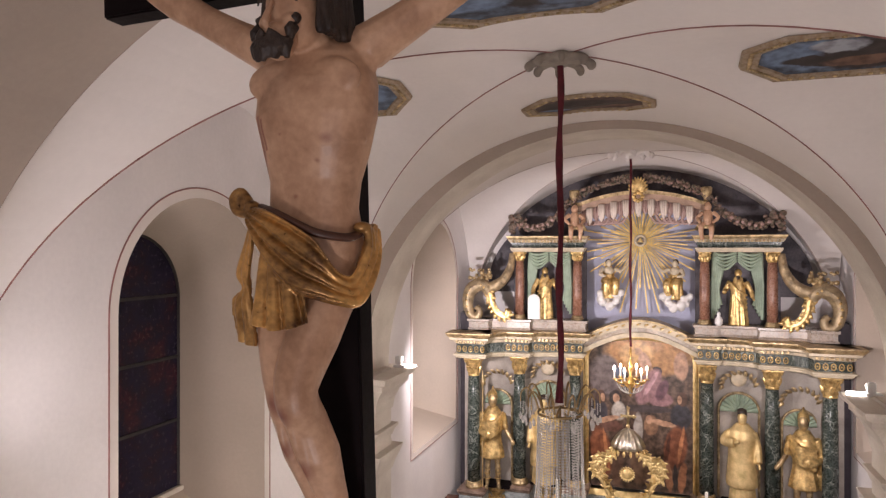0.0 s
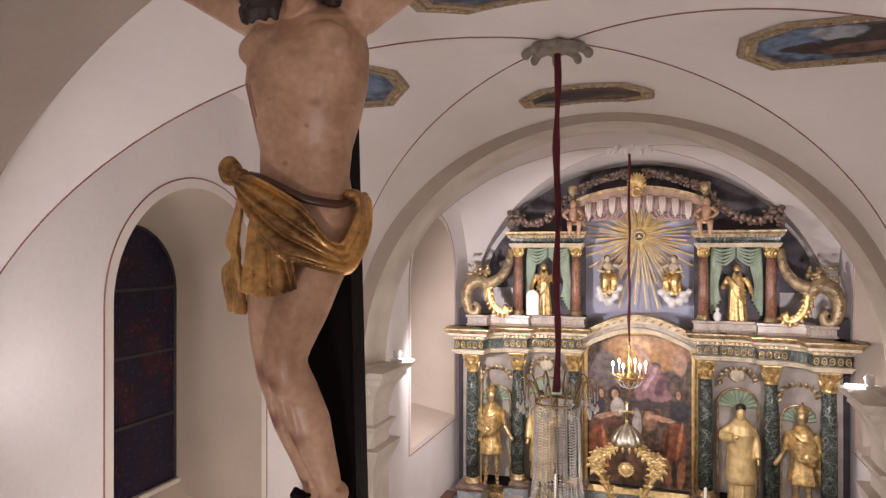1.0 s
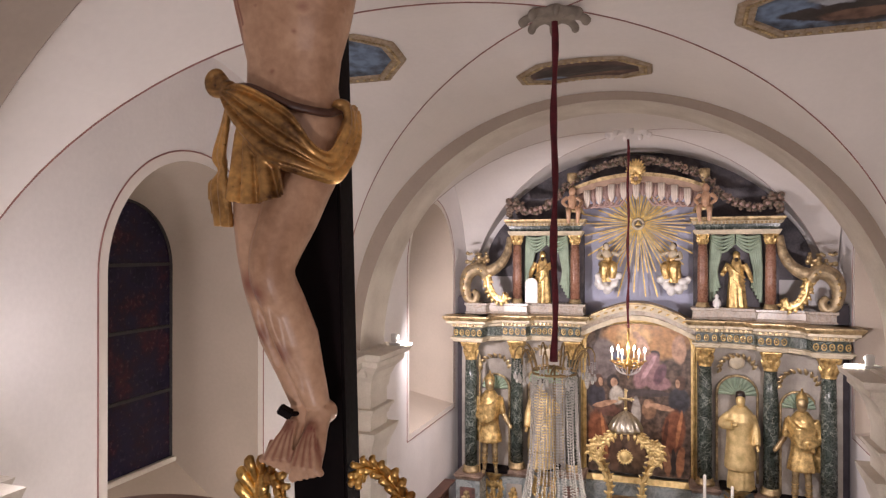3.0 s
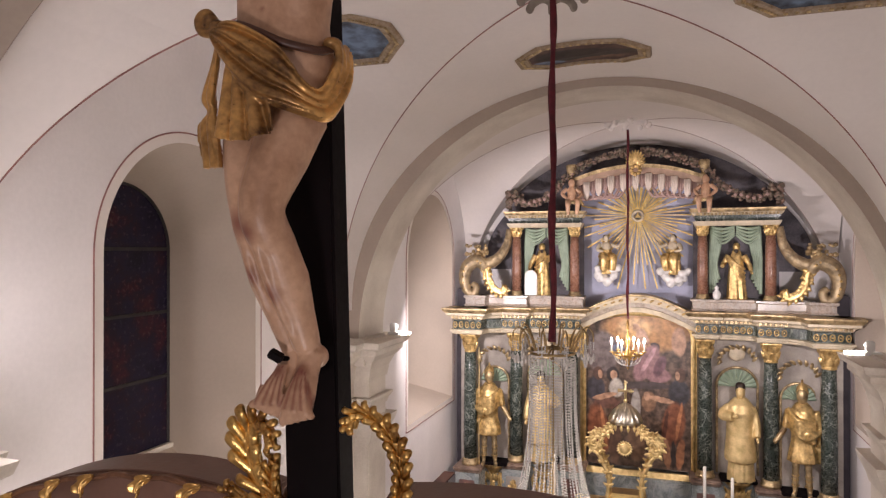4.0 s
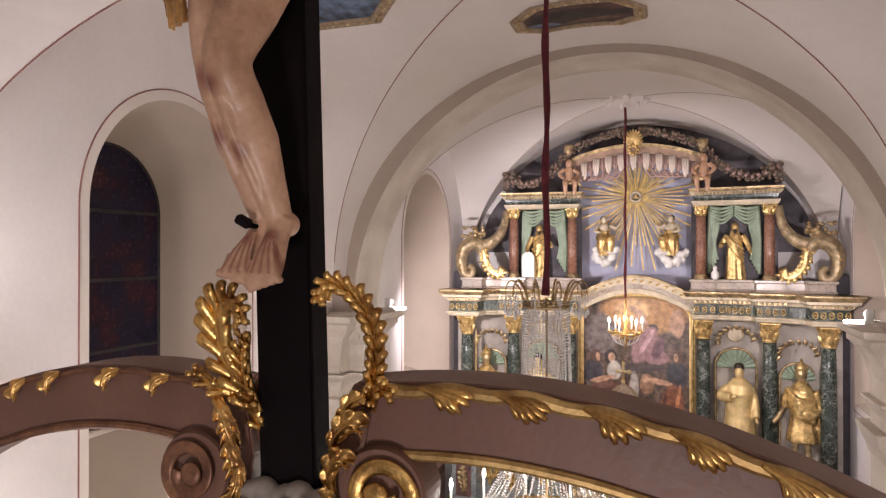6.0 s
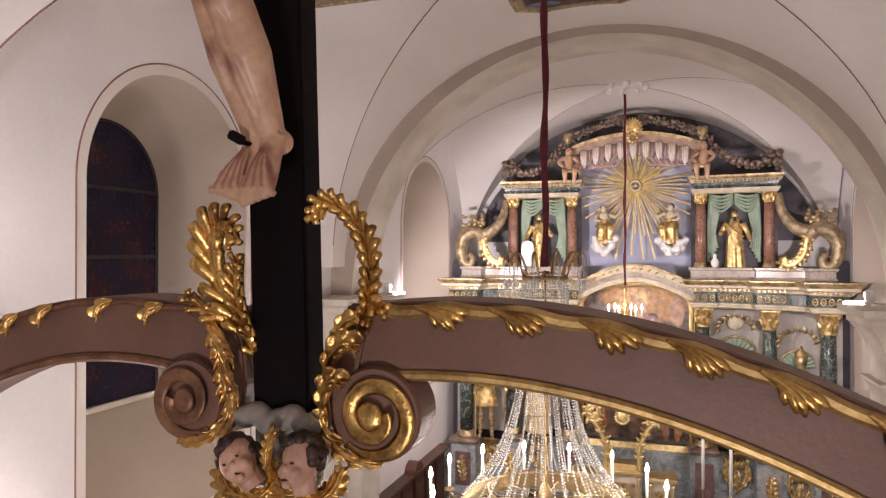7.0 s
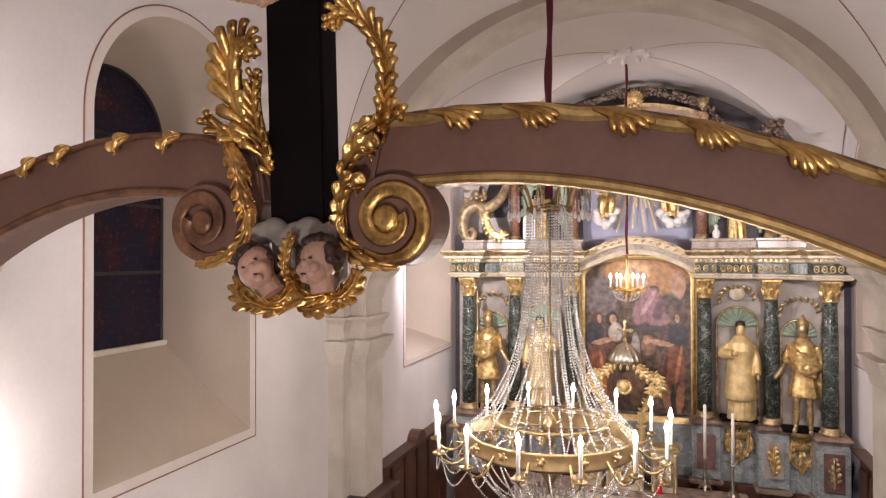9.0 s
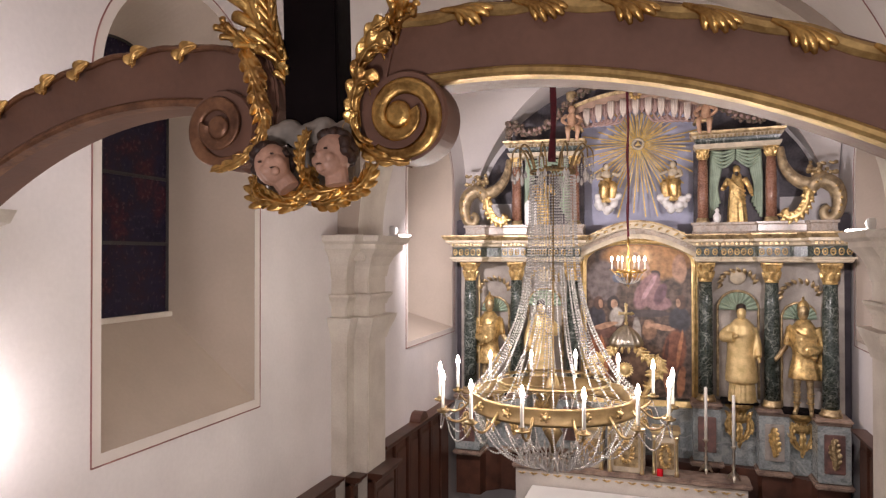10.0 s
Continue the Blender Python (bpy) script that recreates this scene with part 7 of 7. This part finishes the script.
# ---- the crystal chandelier ----
def beads(bm, pts, r, gap):
    """Faceted beads along a line, strung one after another."""
    pts = [Vector(p) for p in pts]
    acc, last = 0.0, pts[0]
    for p in pts[1:]:
        seg = p - last
        while acc + seg.length >= gap:
            t = (gap - acc) / seg.length
            last = last + seg * t
            seg = p - last
            acc = 0.0
            v = [bm.verts.new(last + Vector(o) * r) for o in ((1, 0, 0), (0, 1, 0), (-1, 0, 0), (0, -1, 0), (0, 0, 1.2), (0, 0, -1.2))]
            for a, b in ((0, 1), (1, 2), (2, 3), (3, 0)):
                bm.faces.new((v[a], v[b], v[4]))
                bm.faces.new((v[b], v[a], v[5]))
        acc += seg.length
        last = p


chand = thing("chandelier", "large crystal and brass chandelier with fourteen lit candle bulbs", "chandelier", at=(CX, CY, 4.14))

cord(chand, CX, CY, 5.62, 7.79, 0.024, "dark red velvet cord").matrix_parent_inverse = Matrix.Translation((-CX, -CY, -4.14))


def cpart(name, bm, mt, label="", smooth=False, parent=None):
    ob = part(name, bm, mt, parent or chand, label, smooth)
    if not parent:
        ob.matrix_parent_inverse = Matrix.Translation((-CX, -CY, -4.14))
    return ob


def polar(r, a, z):
    return Vector((CX + r * math.cos(a), CY + r * math.sin(a), z))


RING = 0.50
bm = B()
lathe(bm, [(RING - 0.006, 4.09), (RING + 0.006, 4.085), (RING + 0.008, 4.10), (RING + 0.004, 4.11), (RING + 0.004, 4.17), (RING + 0.010, 4.18), (RING + 0.006, 4.19), (RING - 0.006, 4.188), (RING - 0.006, 4.09)], 64, (CX, CY, 0), caps=False)
cpart("ring_band", bm, brass, "broad brass ring", True)
bm = B()
lathe(bm, [(0.345, 4.245), (0.350, 4.243), (0.352, 4.262), (0.347, 4.264), (0.345, 4.245)], 48, (CX, CY, 0), caps=False)
cpart("inner_ring", bm, brass, "thin upper brass ring", True)
for k in range(8):
    a = k * math.tau / 8
    bm = B()
    tube(bm, [polar(0.03, a, 4.20), polar(0.28, a, 4.17), polar(RING, a, 4.14)], 0.004, 6)
    cpart("spoke", bm, brass, "", True)
bm = B()
lathe(bm, [(0.007, 5.60), (0.007, 4.9), (0.016, 4.88), (0.007, 4.86), (0.007, 4.3), (0.03, 4.27), (0.05, 4.2), (0.03, 4.12), (0.016, 4.08), (0.03, 3.98), (0.06, 3.93), (0.02, 3.86), (0.008, 3.8)], 16, (CX, CY, 0))
cpart("stem", bm, brass, "brass central stem", True)
bm = B()
lathe(bm, [(0.136, 5.546), (0.142, 5.544), (0.144, 5.556), (0.140, 5.560), (0.135, 5.558), (0.136, 5.546)], 32, (CX, CY, 0), caps=False)
for k in range(4):
    a = k * math.tau / 4
    tube(bm, [polar(0.0, a, 5.59), polar(0.14, a, 5.565)], 0.007, 6)
crown = cpart("crown_ring", bm, brass, "brass crown ring", True)
for k in range(10):
    a = k * math.tau / 10 + 0.2
    bm = B()
    arm = bez([polar(0.135, a, 5.57), polar(0.165, a, 5.66), polar(0.21, a, 5.71), polar(0.245, a, 5.68), polar(0.25, a, 5.62)], 6)
    tube(bm, arm, taper(len(arm), 0.007, 0.006, 0.004), 6)
    cpart("crown_branch", bm, brass, "curved brass branch", True)
    bm = B()
    for q in range(3):
        end = polar(0.25 - 0.015 * q, a + 0.07 * (q - 1), 5.63)
        beads(bm, [end, end + Vector((0, 0, -0.06 - 0.02 * (q % 2)))], 0.006, 0.013)
        lathe(bm, [(0.002, 0.05), (0.012, 0.025), (0.008, 0.004), (0.001, 0)], 6, end + Vector((0, 0, -0.13 - 0.02 * (q % 2))))
    cpart("crystal_drop", bm, crystal, "hanging cut-crystal drops")


def profile(f):
    """The line of a hanging string from the crown (0) to the ring (1): radius and height."""
    pts = ((0.140, 5.54), (0.145, 5.30), (0.155, 5.05), (0.185, 4.82), (0.245, 4.60), (0.335, 4.42), (0.43, 4.28), (0.515, 4.195))
    g = f * (len(pts) - 1)
    i = min(int(g), len(pts) - 2)
    a, b, c, d = pts[max(i - 1, 0)], pts[i], pts[i + 1], pts[min(i + 2, len(pts) - 1)]
    t = g - i
    return tuple(0.5 * ((2 * b[j]) + (c[j] - a[j]) * t + (2 * a[j] - 5 * b[j] + 4 * c[j] - d[j]) * t * t + (3 * b[j] - a[j] - 3 * c[j] + d[j]) * t ** 3) for j in (0, 1))


N = 44
for k in range(N):
    a = k * math.tau / N
    bm = B()
    pts = []
    inner = k % 4 == 1
    for j in range(49):
        r, z = profile(j / 48)
        w = 1 - 0.30 * (j / 48) if inner else 1
        pts.append(polar(r * w, a + 0.03 * math.sin(j * 0.1 + k), z))
    beads(bm, pts, 0.0068, 0.0180)
    tagged(cpart("bead_string", bm, crystal, "string of crystal beads"), kind="stuff")
# swags under the upper ring and the lower basket
for k in range(22):
    a0 = k * math.tau / 22
    bm = B()
    pts = []
    for j in range(31):
        f = j / 30
        r = lerp(RING, 0.10, f ** 1.35)
        z = 4.10 - 0.34 * math.sin(f * math.pi / 2) - 0.03 * math.sin(f * math.pi)
        pts.append(polar(r, a0 + 0.15 * f, z))
    beads(bm, pts, 0.0078, 0.016)
    tagged(cpart("basket_string", bm, crystal, "string of crystal beads"), kind="stuff")
for row, (r, z, n) in enumerate(((0.21, 3.83, 22), (0.15, 3.80, 18), (0.10, 3.78, 12), (0.05, 3.76, 8))):
    for k in range(n):
        p = polar(r, k * math.tau / n + row, z)
        bm = B()
        lathe(bm, [(0.002, 0.0), (0.008, -0.012), (0.006, -0.03), (0.010, -0.055), (0.002, -0.075)], 6, p)
        cpart("prism", bm, crystal, "hanging crystal prism")
for k in range(14):
    a = (k + 0.35) * math.tau / 14
    root = None
    bm = B()
    arm = bez([polar(RING, a, 4.13), polar(0.57, a, 4.06), polar(0.63, a, 4.04), polar(0.69, a, 4.07), polar(0.715, a, 4.105)], 6)
    tube(bm, arm, 0.008, 6)
    tube(bm, bez([polar(0.60, a, 4.04), polar(0.585, a, 4.09), polar(0.56, a, 4.085), polar(0.565, a, 4.06)], 5), 0.005, 6)
    arm_ob = cpart("candle_arm", bm, brass, "curved brass candle arm", True)
    bm = B()
    c = polar(0.715, a, 0)
    lathe(bm, [(0.006, 4.095), (0.034, 4.105), (0.038, 4.115), (0.016, 4.112), (0.016, 4.13), (0.012, 4.132)], 14, c)
    part("drip_pan", bm, brass, arm_ob, "", True)
    bm = B()
    lathe(bm, [(0.0105, 4.12), (0.0105, 4.285), (0.007, 4.29)], 10, c)
    part("candle_sleeve", bm, wax, arm_ob, "white candle sleeve", True)
    bm = B()
    lathe(bm, [(0.005, 4.288), (0.0115, 4.302), (0.012, 4.312), (0.007, 4.332), (0.0015, 4.350)], 10, c)
    part("bulb", bm, flame, arm_ob, "glowing candle bulb", True)
    bm = B()
    b = (k + 1.35) * math.tau / 14
    pts = [polar(lerp(0.70, 0.70, j / 20), lerp(a, b, j / 20), 4.10 - 0.13 * math.sin(math.pi * j / 20)) for j in range(21)]
    beads(bm, pts, 0.006, 0.015)
    pts = [polar(lerp(0.70, 0.53, j / 16), a, 4.09 - 0.11 * math.sin(math.pi * j / 16)) for j in range(17)]
    beads(bm, pts, 0.006, 0.015)
    tagged(part("bead_swag", bm, crystal, arm_ob, "crystal bead swag"), kind="stuff")
    bm = B()
    ball(bm, polar(RING + 0.014, a + 0.14, 4.14), 0.02, 1, (1, 1, 1.1))
    for q in range(5):
        aa = q * math.tau / 5
        ball(bm, polar(RING + 0.012, a + 0.14 + 0.045 * math.cos(aa), 4.14 + 0.022 * math.sin(aa)), 0.010, 1)
    cpart("ring_rosette", bm, brass, "small brass rosette", True)

# ---- small sanctuary chandelier ----
sc = thing("small_chandelier", "small gilded chandelier with lit candle bulbs before the altar painting", "chandelier")
SX_, SY_ = -0.45, 9.35
cord(sc, SX_, SY_, 5.28, 7.82, 0.019, "dark red velvet cord")
bm = B()
lathe(bm, [(0.008, 5.28), (0.02, 5.2), (0.008, 5.12), (0.03, 4.98), (0.014, 4.9), (0.05, 4.82), (0.06, 4.78), (0.02, 4.70), (0.03, 4.66), (0.005, 4.60)], 14, (SX_, SY_, 0))
part("stem", bm, gold, sc, "", True)
bm = B()
tube(bm, [(SX_ + 0.19 * math.cos(j * math.tau / 32), SY_ + 0.19 * math.sin(j * math.tau / 32), 4.81) for j in range(33)], 0.012, 6)
part("ring", bm, gold, sc, "", True)
for k in range(6):
    a = k * math.tau / 6 + 0.2
    c = Vector((SX_ + 0.215 * math.cos(a), SY_ + 0.215 * math.sin(a), 0))
    bm = B()
    tube(bm, bez([(SX_, SY_, 4.80), (SX_ + 0.1 * math.cos(a), SY_ + 0.1 * math.sin(a), 4.74), (c.x, c.y, 4.83)], 5), 0.008, 6)
    lathe(bm, [(0.005, 4.825), (0.028, 4.835), (0.03, 4.845), (0.01, 4.843)], 10, c)
    arm_ob = part("candle_arm", bm, gold, sc, "", True)
    bm = B()
    lathe(bm, [(0.011, 4.84), (0.011, 4.95), (0.006, 4.955)], 8, c)
    part("candle_sleeve", bm, wax, arm_ob, "", True)
    bm = B()
    lathe(bm, [(0.006, 4.955), (0.013, 4.97), (0.013, 4.985), (0.002, 5.02)], 8, c)
    part("bulb", bm, flame_small, arm_ob, "glowing candle bulb", True)
bm = B()
for k in range(16):
    a = k * math.tau / 16
    beads(bm, bez([(SX_ + 0.19 * math.cos(a), SY_ + 0.19 * math.sin(a), 4.80), (SX_ + 0.13 * math.cos(a), SY_ + 0.13 * math.sin(a), 4.69), (SX_, SY_, 4.64)], 6), 0.007, 0.016)
tagged(part("bead_fringe", bm, crystal, sc, "crystal bead fringe"), kind="stuff")

silver = material("tarnished_silver", (0.62, 0.56, 0.46), 0.32, 1.0, 0.25, 20, 90, 0.05)

# ---- high altar, tabernacle and candlesticks ----
TX, TY = -0.51, 9.86
altar = thing("altar_table", "altar table with a white linen cloth", "altar")
bm = B()
bbox(bm, TX - 1.25, TX + 1.25, 8.75, 9.60, 0.5, 1.70, 0.02)
part("altar_block", bm, ped_brown, altar)
bm = B()
bbox(bm, TX - 1.30, TX + 1.16, 8.70, 9.62, 1.70, 1.735, 0.008)
tagged(part("altar_cloth", bm, linen), "white linen cloth lying on the altar table", "cloth")
grad = thing("gradine", "pale marbled step with gilded scrollwork behind the altar table", "altar step")
bm = B()
bbox(bm, TX - 1.55, TX + 1.55, 9.66, 10.08, 0.5, 1.95, 0.01)
part("lower_step", bm, stone, grad)
bm = B()
bbox(bm, TX - 1.60, TX + 1.60, 9.62, 10.08, 1.95, 2.02, 0.02)
part("step_moulding", bm, ped_brown, grad)
for k in range(18):
    x = TX - 1.45 + 2.9 * k / 17
    bm = B()
    for q in (-1, 1):
        lobe(bm, (x, 9.655, 1.87), (x + q * 0.06, 9.63, 1.90), (0, -0.01, 0.012), 0.014, 5, 0.6)
    part("scrollwork", bm, gold_altar, grad, "gilded scrollwork", True)
bm = B()
box(bm, -3.0, 2.2, 8.0, 11.0, 0, 0.5)
tagged(part("altar_platform", bm, floor_stone), "stone altar platform with straight edges", "step", kind="structure")

tab = thing("tabernacle", "gilded and ivory tabernacle cabinet with carved doors on the altar", "tabernacle")
for dx, w, z1, dep in ((0, 0.25, 2.66, 0.0), (-0.50, 0.19, 2.56, 0.05), (0.52, 0.17, 2.58, 0.05)):
    bm = B()
    bbox(bm, TX + dx - w, TX + dx + w, TY - 0.16 + dep, TY + 0.2, 2.02, z1, 0.01)
    body_ob = part("cabinet_body", bm, ivory, tab, "ivory cabinet body")
    bm = B()
    bbox(bm, TX + dx - w * 0.66, TX + dx + w * 0.66, TY - 0.175 + dep, TY - 0.15 + dep, 2.10, z1 - 0.12, 0.008)
    door = part("door", bm, gold_altar_worn, body_ob, "gilded carved door")
    bm = B()
    rnd = random.Random(int(dx * 10) + 20)
    for k in range(14):
        a = k * math.tau / 14
        zc = (2.10 + z1 - 0.12) / 2
        lobe(bm, (TX + dx + w * 0.25 * math.cos(a), TY - 0.18 + dep, zc + 0.12 * math.sin(a)), (TX + dx + w * 0.5 * math.cos(a + 0.4), TY - 0.20 + dep, zc + 0.17 * math.sin(a + 0.4)), (0, -0.01, 0), 0.022, 5, 0.6)
    part("door_carving", bm, gold_altar, body_ob, "gilded relief", True)
    for s in (-1, 1):
        bm = B()
        lathe(bm, [(0.03, 2.02), (0.03, 2.06), (0.02, 2.08), (0.018, z1 - 0.1), (0.03, z1 - 0.06), (0.032, z1 - 0.02)], 10, (TX + dx + s * w * 0.86, TY - 0.19 + dep, 0))
        part("colonnette", bm, gold_pale, body_ob, "", True)
    bm = B()
    bbox(bm, TX + dx - w - 0.03, TX + dx + w + 0.03, TY - 0.22 + dep, TY + 0.2, z1, z1 + 0.06, 0.02)
    part("cornice", bm, gold_pale, body_ob)

can = thing("tabernacle_canopy", "gilded openwork canopy with a ribbed dome and cross above the tabernacle", "canopy")
bm = B()
lathe(bm, [(0.215, 3.76), (0.225, 3.80), (0.20, 3.86), (0.16, 3.93), (0.09, 4.00), (0.03, 4.035), (0.02, 4.05)], 48, (TX, TY, 0), 0.08, 12)
part("dome", bm, silver, can, "silvery ribbed dome", True)
for k in range(14):
    a = k * math.tau / 14
    bm = B()
    lathe(bm, [(0.004, 0), (0.02, 0.03), (0.022, 0.06), (0.01, 0.09)], 6, (TX + 0.205 * math.cos(a), TY + 0.205 * math.sin(a), 3.67))
    part("tassel", bm, gold_flat, can, "gilded tassel fringe", True)
bm = B()
ball(bm, (TX, TY, 4.07), 0.03, 2)
bbox(bm, TX - 0.018, TX + 0.018, TY - 0.012, TY + 0.012, 4.08, 4.33, 0.006)
bbox(bm, TX - 0.085, TX + 0.085, TY - 0.012, TY + 0.012, 4.19, 4.226, 0.006)
for px, pz in ((-0.085, 4.208), (0.085, 4.208), (0, 4.33)):
    for q in range(3):
        a = q * math.tau / 3
        ball(bm, (TX + px + 0.016 * math.cos(a), TY, pz + 0.016 * math.sin(a)), 0.017, 1)
part("cross", bm, gold_pale, can, "small gilded budded cross", True)
for s in (-1, 1):
    for yy, dep in ((TY - 0.14, 1.0), (TY + 0.14, 0.85)):
        bm = B()
        p = bez([(TX + s * 0.17, yy, 3.74), (TX + s * 0.22, yy, 3.66), (TX + s * 0.32, yy, 3.58), (TX + s * 0.44, yy, 3.56), (TX + s * 0.48, yy, 3.46), (TX + s * 0.42, yy, 3.36), (TX + s * 0.34, yy, 3.40), (TX + s * 0.36, yy, 3.47)], 6)
        tube(bm, p, taper(len(p), 0.03, 0.035, 0.04, 0.04, 0.035, 0.03, 0.018), 8, (0, 1, 0))
        for k in range(3, len(p) - 6, 4):
            d = (p[k + 1] - p[k]).normalized()
            nn = Vector((-d.z, 0, d.x))
            for q in (-1, 1):
                lobe(bm, p[k], p[k] + nn * q * 0.075 + d * 0.05 + Vector((0, -0.03, 0)), (0, -0.02, 0), 0.024, 5, 0.6)
        p = bez([(TX + s * 0.40, yy, 3.38), (TX + s * 0.30, yy, 3.2), (TX + s * 0.22, yy, 2.98), (TX + s * 0.24, yy, 2.72)], 6)
        tube(bm, p, taper(len(p), 0.035, 0.03, 0.028, 0.035), 8, (0, 1, 0))
        for k in range(2, len(p) - 2, 4):
            for q in (-1, 1):
                lobe(bm, p[k], p[k] + Vector((q * 0.07, -0.03, 0.05)), (0, -0.02, 0), 0.022, 5, 0.6)
        part("scroll_bracket", bm, gold_flat, can, "gilded scroll bracket", True)
bm = B()
c = Vector((TX, TY - 0.2, 3.45))
lathe(bm, [(0.07, -0.02), (0.085, 0), (0.07, 0.02), (0.03, 0.03)], 20)
bm.transform(Matrix.Translation(c) @ Matrix.Rotation(radians(90), 4, "X"))
for k in range(18):
    a = k * math.tau / 18
    d = Vector((math.cos(a), 0, math.sin(a)))
    lobe(bm, c + d * 0.07, c + d * 0.115 + Vector((0, -0.02, 0)), (0, -0.01, 0), 0.014, 5, 0.6)
ball(bm, c + Vector((0, -0.02, 0)), 0.06, 2, (1, 0.5, 1))
part("rosette", fused(bm, 0.006, 1), gold_flat, can, "gilded rosette", True)
bm = B()
bbox(bm, TX - 0.2, TX + 0.2, TY - 0.12, TY + 0.16, 2.72, 2.78, 0.015)
part("base", bm, gold_pale, can)


def candlestick(x, y, z, h):
    root = thing("candlestick", "tall ornate silvered candlestick with a long white candle", "candlestick", "altar candlesticks")
    bm = B()
    for k in range(3):
        a = k * math.tau / 3 + 0.5
        lobe(bm, (x, y, z + 0.10), (x + 0.10 * math.cos(a), y + 0.10 * math.sin(a), z + 0.015), (0, 0, 0.03), 0.028, 6, 0.8)
    lathe(bm, [(0.03, 0.06), (0.045, 0.12), (0.018, 0.17), (0.03, 0.22), (0.012, 0.27), (0.022, 0.36), (0.010, 0.42), (0.03, 0.46), (0.045, 0.475), (0.02, 0.48)], 12, (x, y, z))
    part("stand", bm, silver, root, "", True)
    bm = B()
    lathe(bm, [(0.022, 0.475), (0.021, h - 0.01), (0.008, h)], 10, (x, y, z))
    part("candle", bm, wax, root, "long white candle", True)
    return root


candlestick(0.54, 9.95, 2.02, 1.20)
candlestick(0.87, 9.70, 2.02, 1.16)
candlestick(-1.52, 9.84, 2.02, 1.20)
bm = B()
lathe(bm, [(0.035, 0), (0.042, 0.02), (0.042, 0.15), (0.036, 0.16)], 14, (-0.06, 9.70, 1.95))
tagged(part("votive_light", bm, red_glass, None, "", True), "red glass votive light on the altar step", "candle")

# ---- choir panelling along the walls ----
def panelling(name, x, s, y0, y1, ztop, label, scroll=None):
    root = thing(name, label, "wall panelling", "choir panelling")
    lo = lambda a, b: (min(a, b), max(a, b))
    bm = B()
    box(bm, *lo(x, x + s * 0.06), y0, y1, 0.0, ztop - 0.06)
    part("back_board", bm, dark_wood, root)
    n = max(1, int((y1 - y0) / 0.42))
    for k in range(n):
        a, b = lerp(y0, y1, k / n), lerp(y0, y1, (k + 1) / n)
        bm = B()
        bbox(bm, *lo(x + s * 0.05, x + s * 0.085), a + 0.06, b - 0.06, 1.2, ztop - 0.2, 0.012)
        part("panel", bm, dark_wood, root)
        bm = B()
        bbox(bm, *lo(x + s * 0.055, x + s * 0.10), a - 0.03, a + 0.03, 0.5, ztop - 0.07, 0.008)
        part("stile", bm, dark_wood, root)
    bm = B()
    prof = [(0.0, ztop - 0.10), (0.10, ztop - 0.10), (0.12, ztop - 0.06), (0.16, ztop - 0.035), (0.17, ztop), (0.0, ztop)]
    loft(bm, [[Vector((x + s * o, y, z)) for o, z in prof] for y in (y0, y1)])
    part("top_rail", bm, dark_wood, root)
    return root


panelling("choir_panelling", LEFT, 1, 2.3, 6.34, 2.74, "dark oak wall panelling with a moulded top rail")
panelling("choir_panelling", LEFT + 0.17, 1, 6.34, 6.52, 2.74, "narrow dark oak panelling round the pilaster")
panelling("choir_panelling", LEFT + 0.34, 1, 6.52, 7.10, 2.74, "narrow dark oak panelling round the pilaster")
panelling("choir_panelling", SLEFT, 1, 7.10, 9.66, 2.86, "dark oak sanctuary panelling behind the stalls")
panelling("choir_panelling", SRIGHT, -1, 7.10, 9.66, 2.86, "dark oak sanctuary panelling behind the stalls")
for x, s in ((SLEFT, 1), (SRIGHT, -1)):
    bm = B()
    prof = [(8.06, 2.84)] + [(8.36 - 0.16 * math.cos(math.radians(a)), 2.84 + 0.14 * math.sin(math.radians(a))) for a in range(0, 181, 15)] + [(8.62, 2.84)]
    loft(bm, [[Vector((xx, p[0], p[1])) for p in prof] for xx in sorted((x + s * 0.004, x + s * 0.15))])
    tagged(part("stall_crest", bm, dark_wood), "rounded dark oak crest on the choir panelling", "carving")

# sconce low on the near pier
sco = thing("wall_sconce", "small lit wall sconce on the near pilaster", "lamp")
bm = B()
bbox(bm, -3.2, -3.10, 2.16, 2.22, 4.05, 4.22, 0.01)
part("back_plate", bm, brass, sco)
bm = B()
tube(bm, bez([(-3.15, 2.2, 4.1), (-3.12, 2.3, 4.06), (-3.08, 2.33, 4.12)], 5), 0.008, 6)
part("arm", bm, brass, sco, "", True)
bm = B()
lathe(bm, [(0.012, 4.12), (0.012, 4.2), (0.004, 4.205)], 8, (-3.08, 2.33, 0))
part("candle_sleeve", bm, wax, sco, "", True)
bm = B()
lathe(bm, [(0.004, 4.205), (0.012, 4.218), (0.008, 4.24), (0.002, 4.255)], 8, (-3.08, 2.33, 0))
part("bulb", bm, flame, sco, "glowing candle bulb", True)
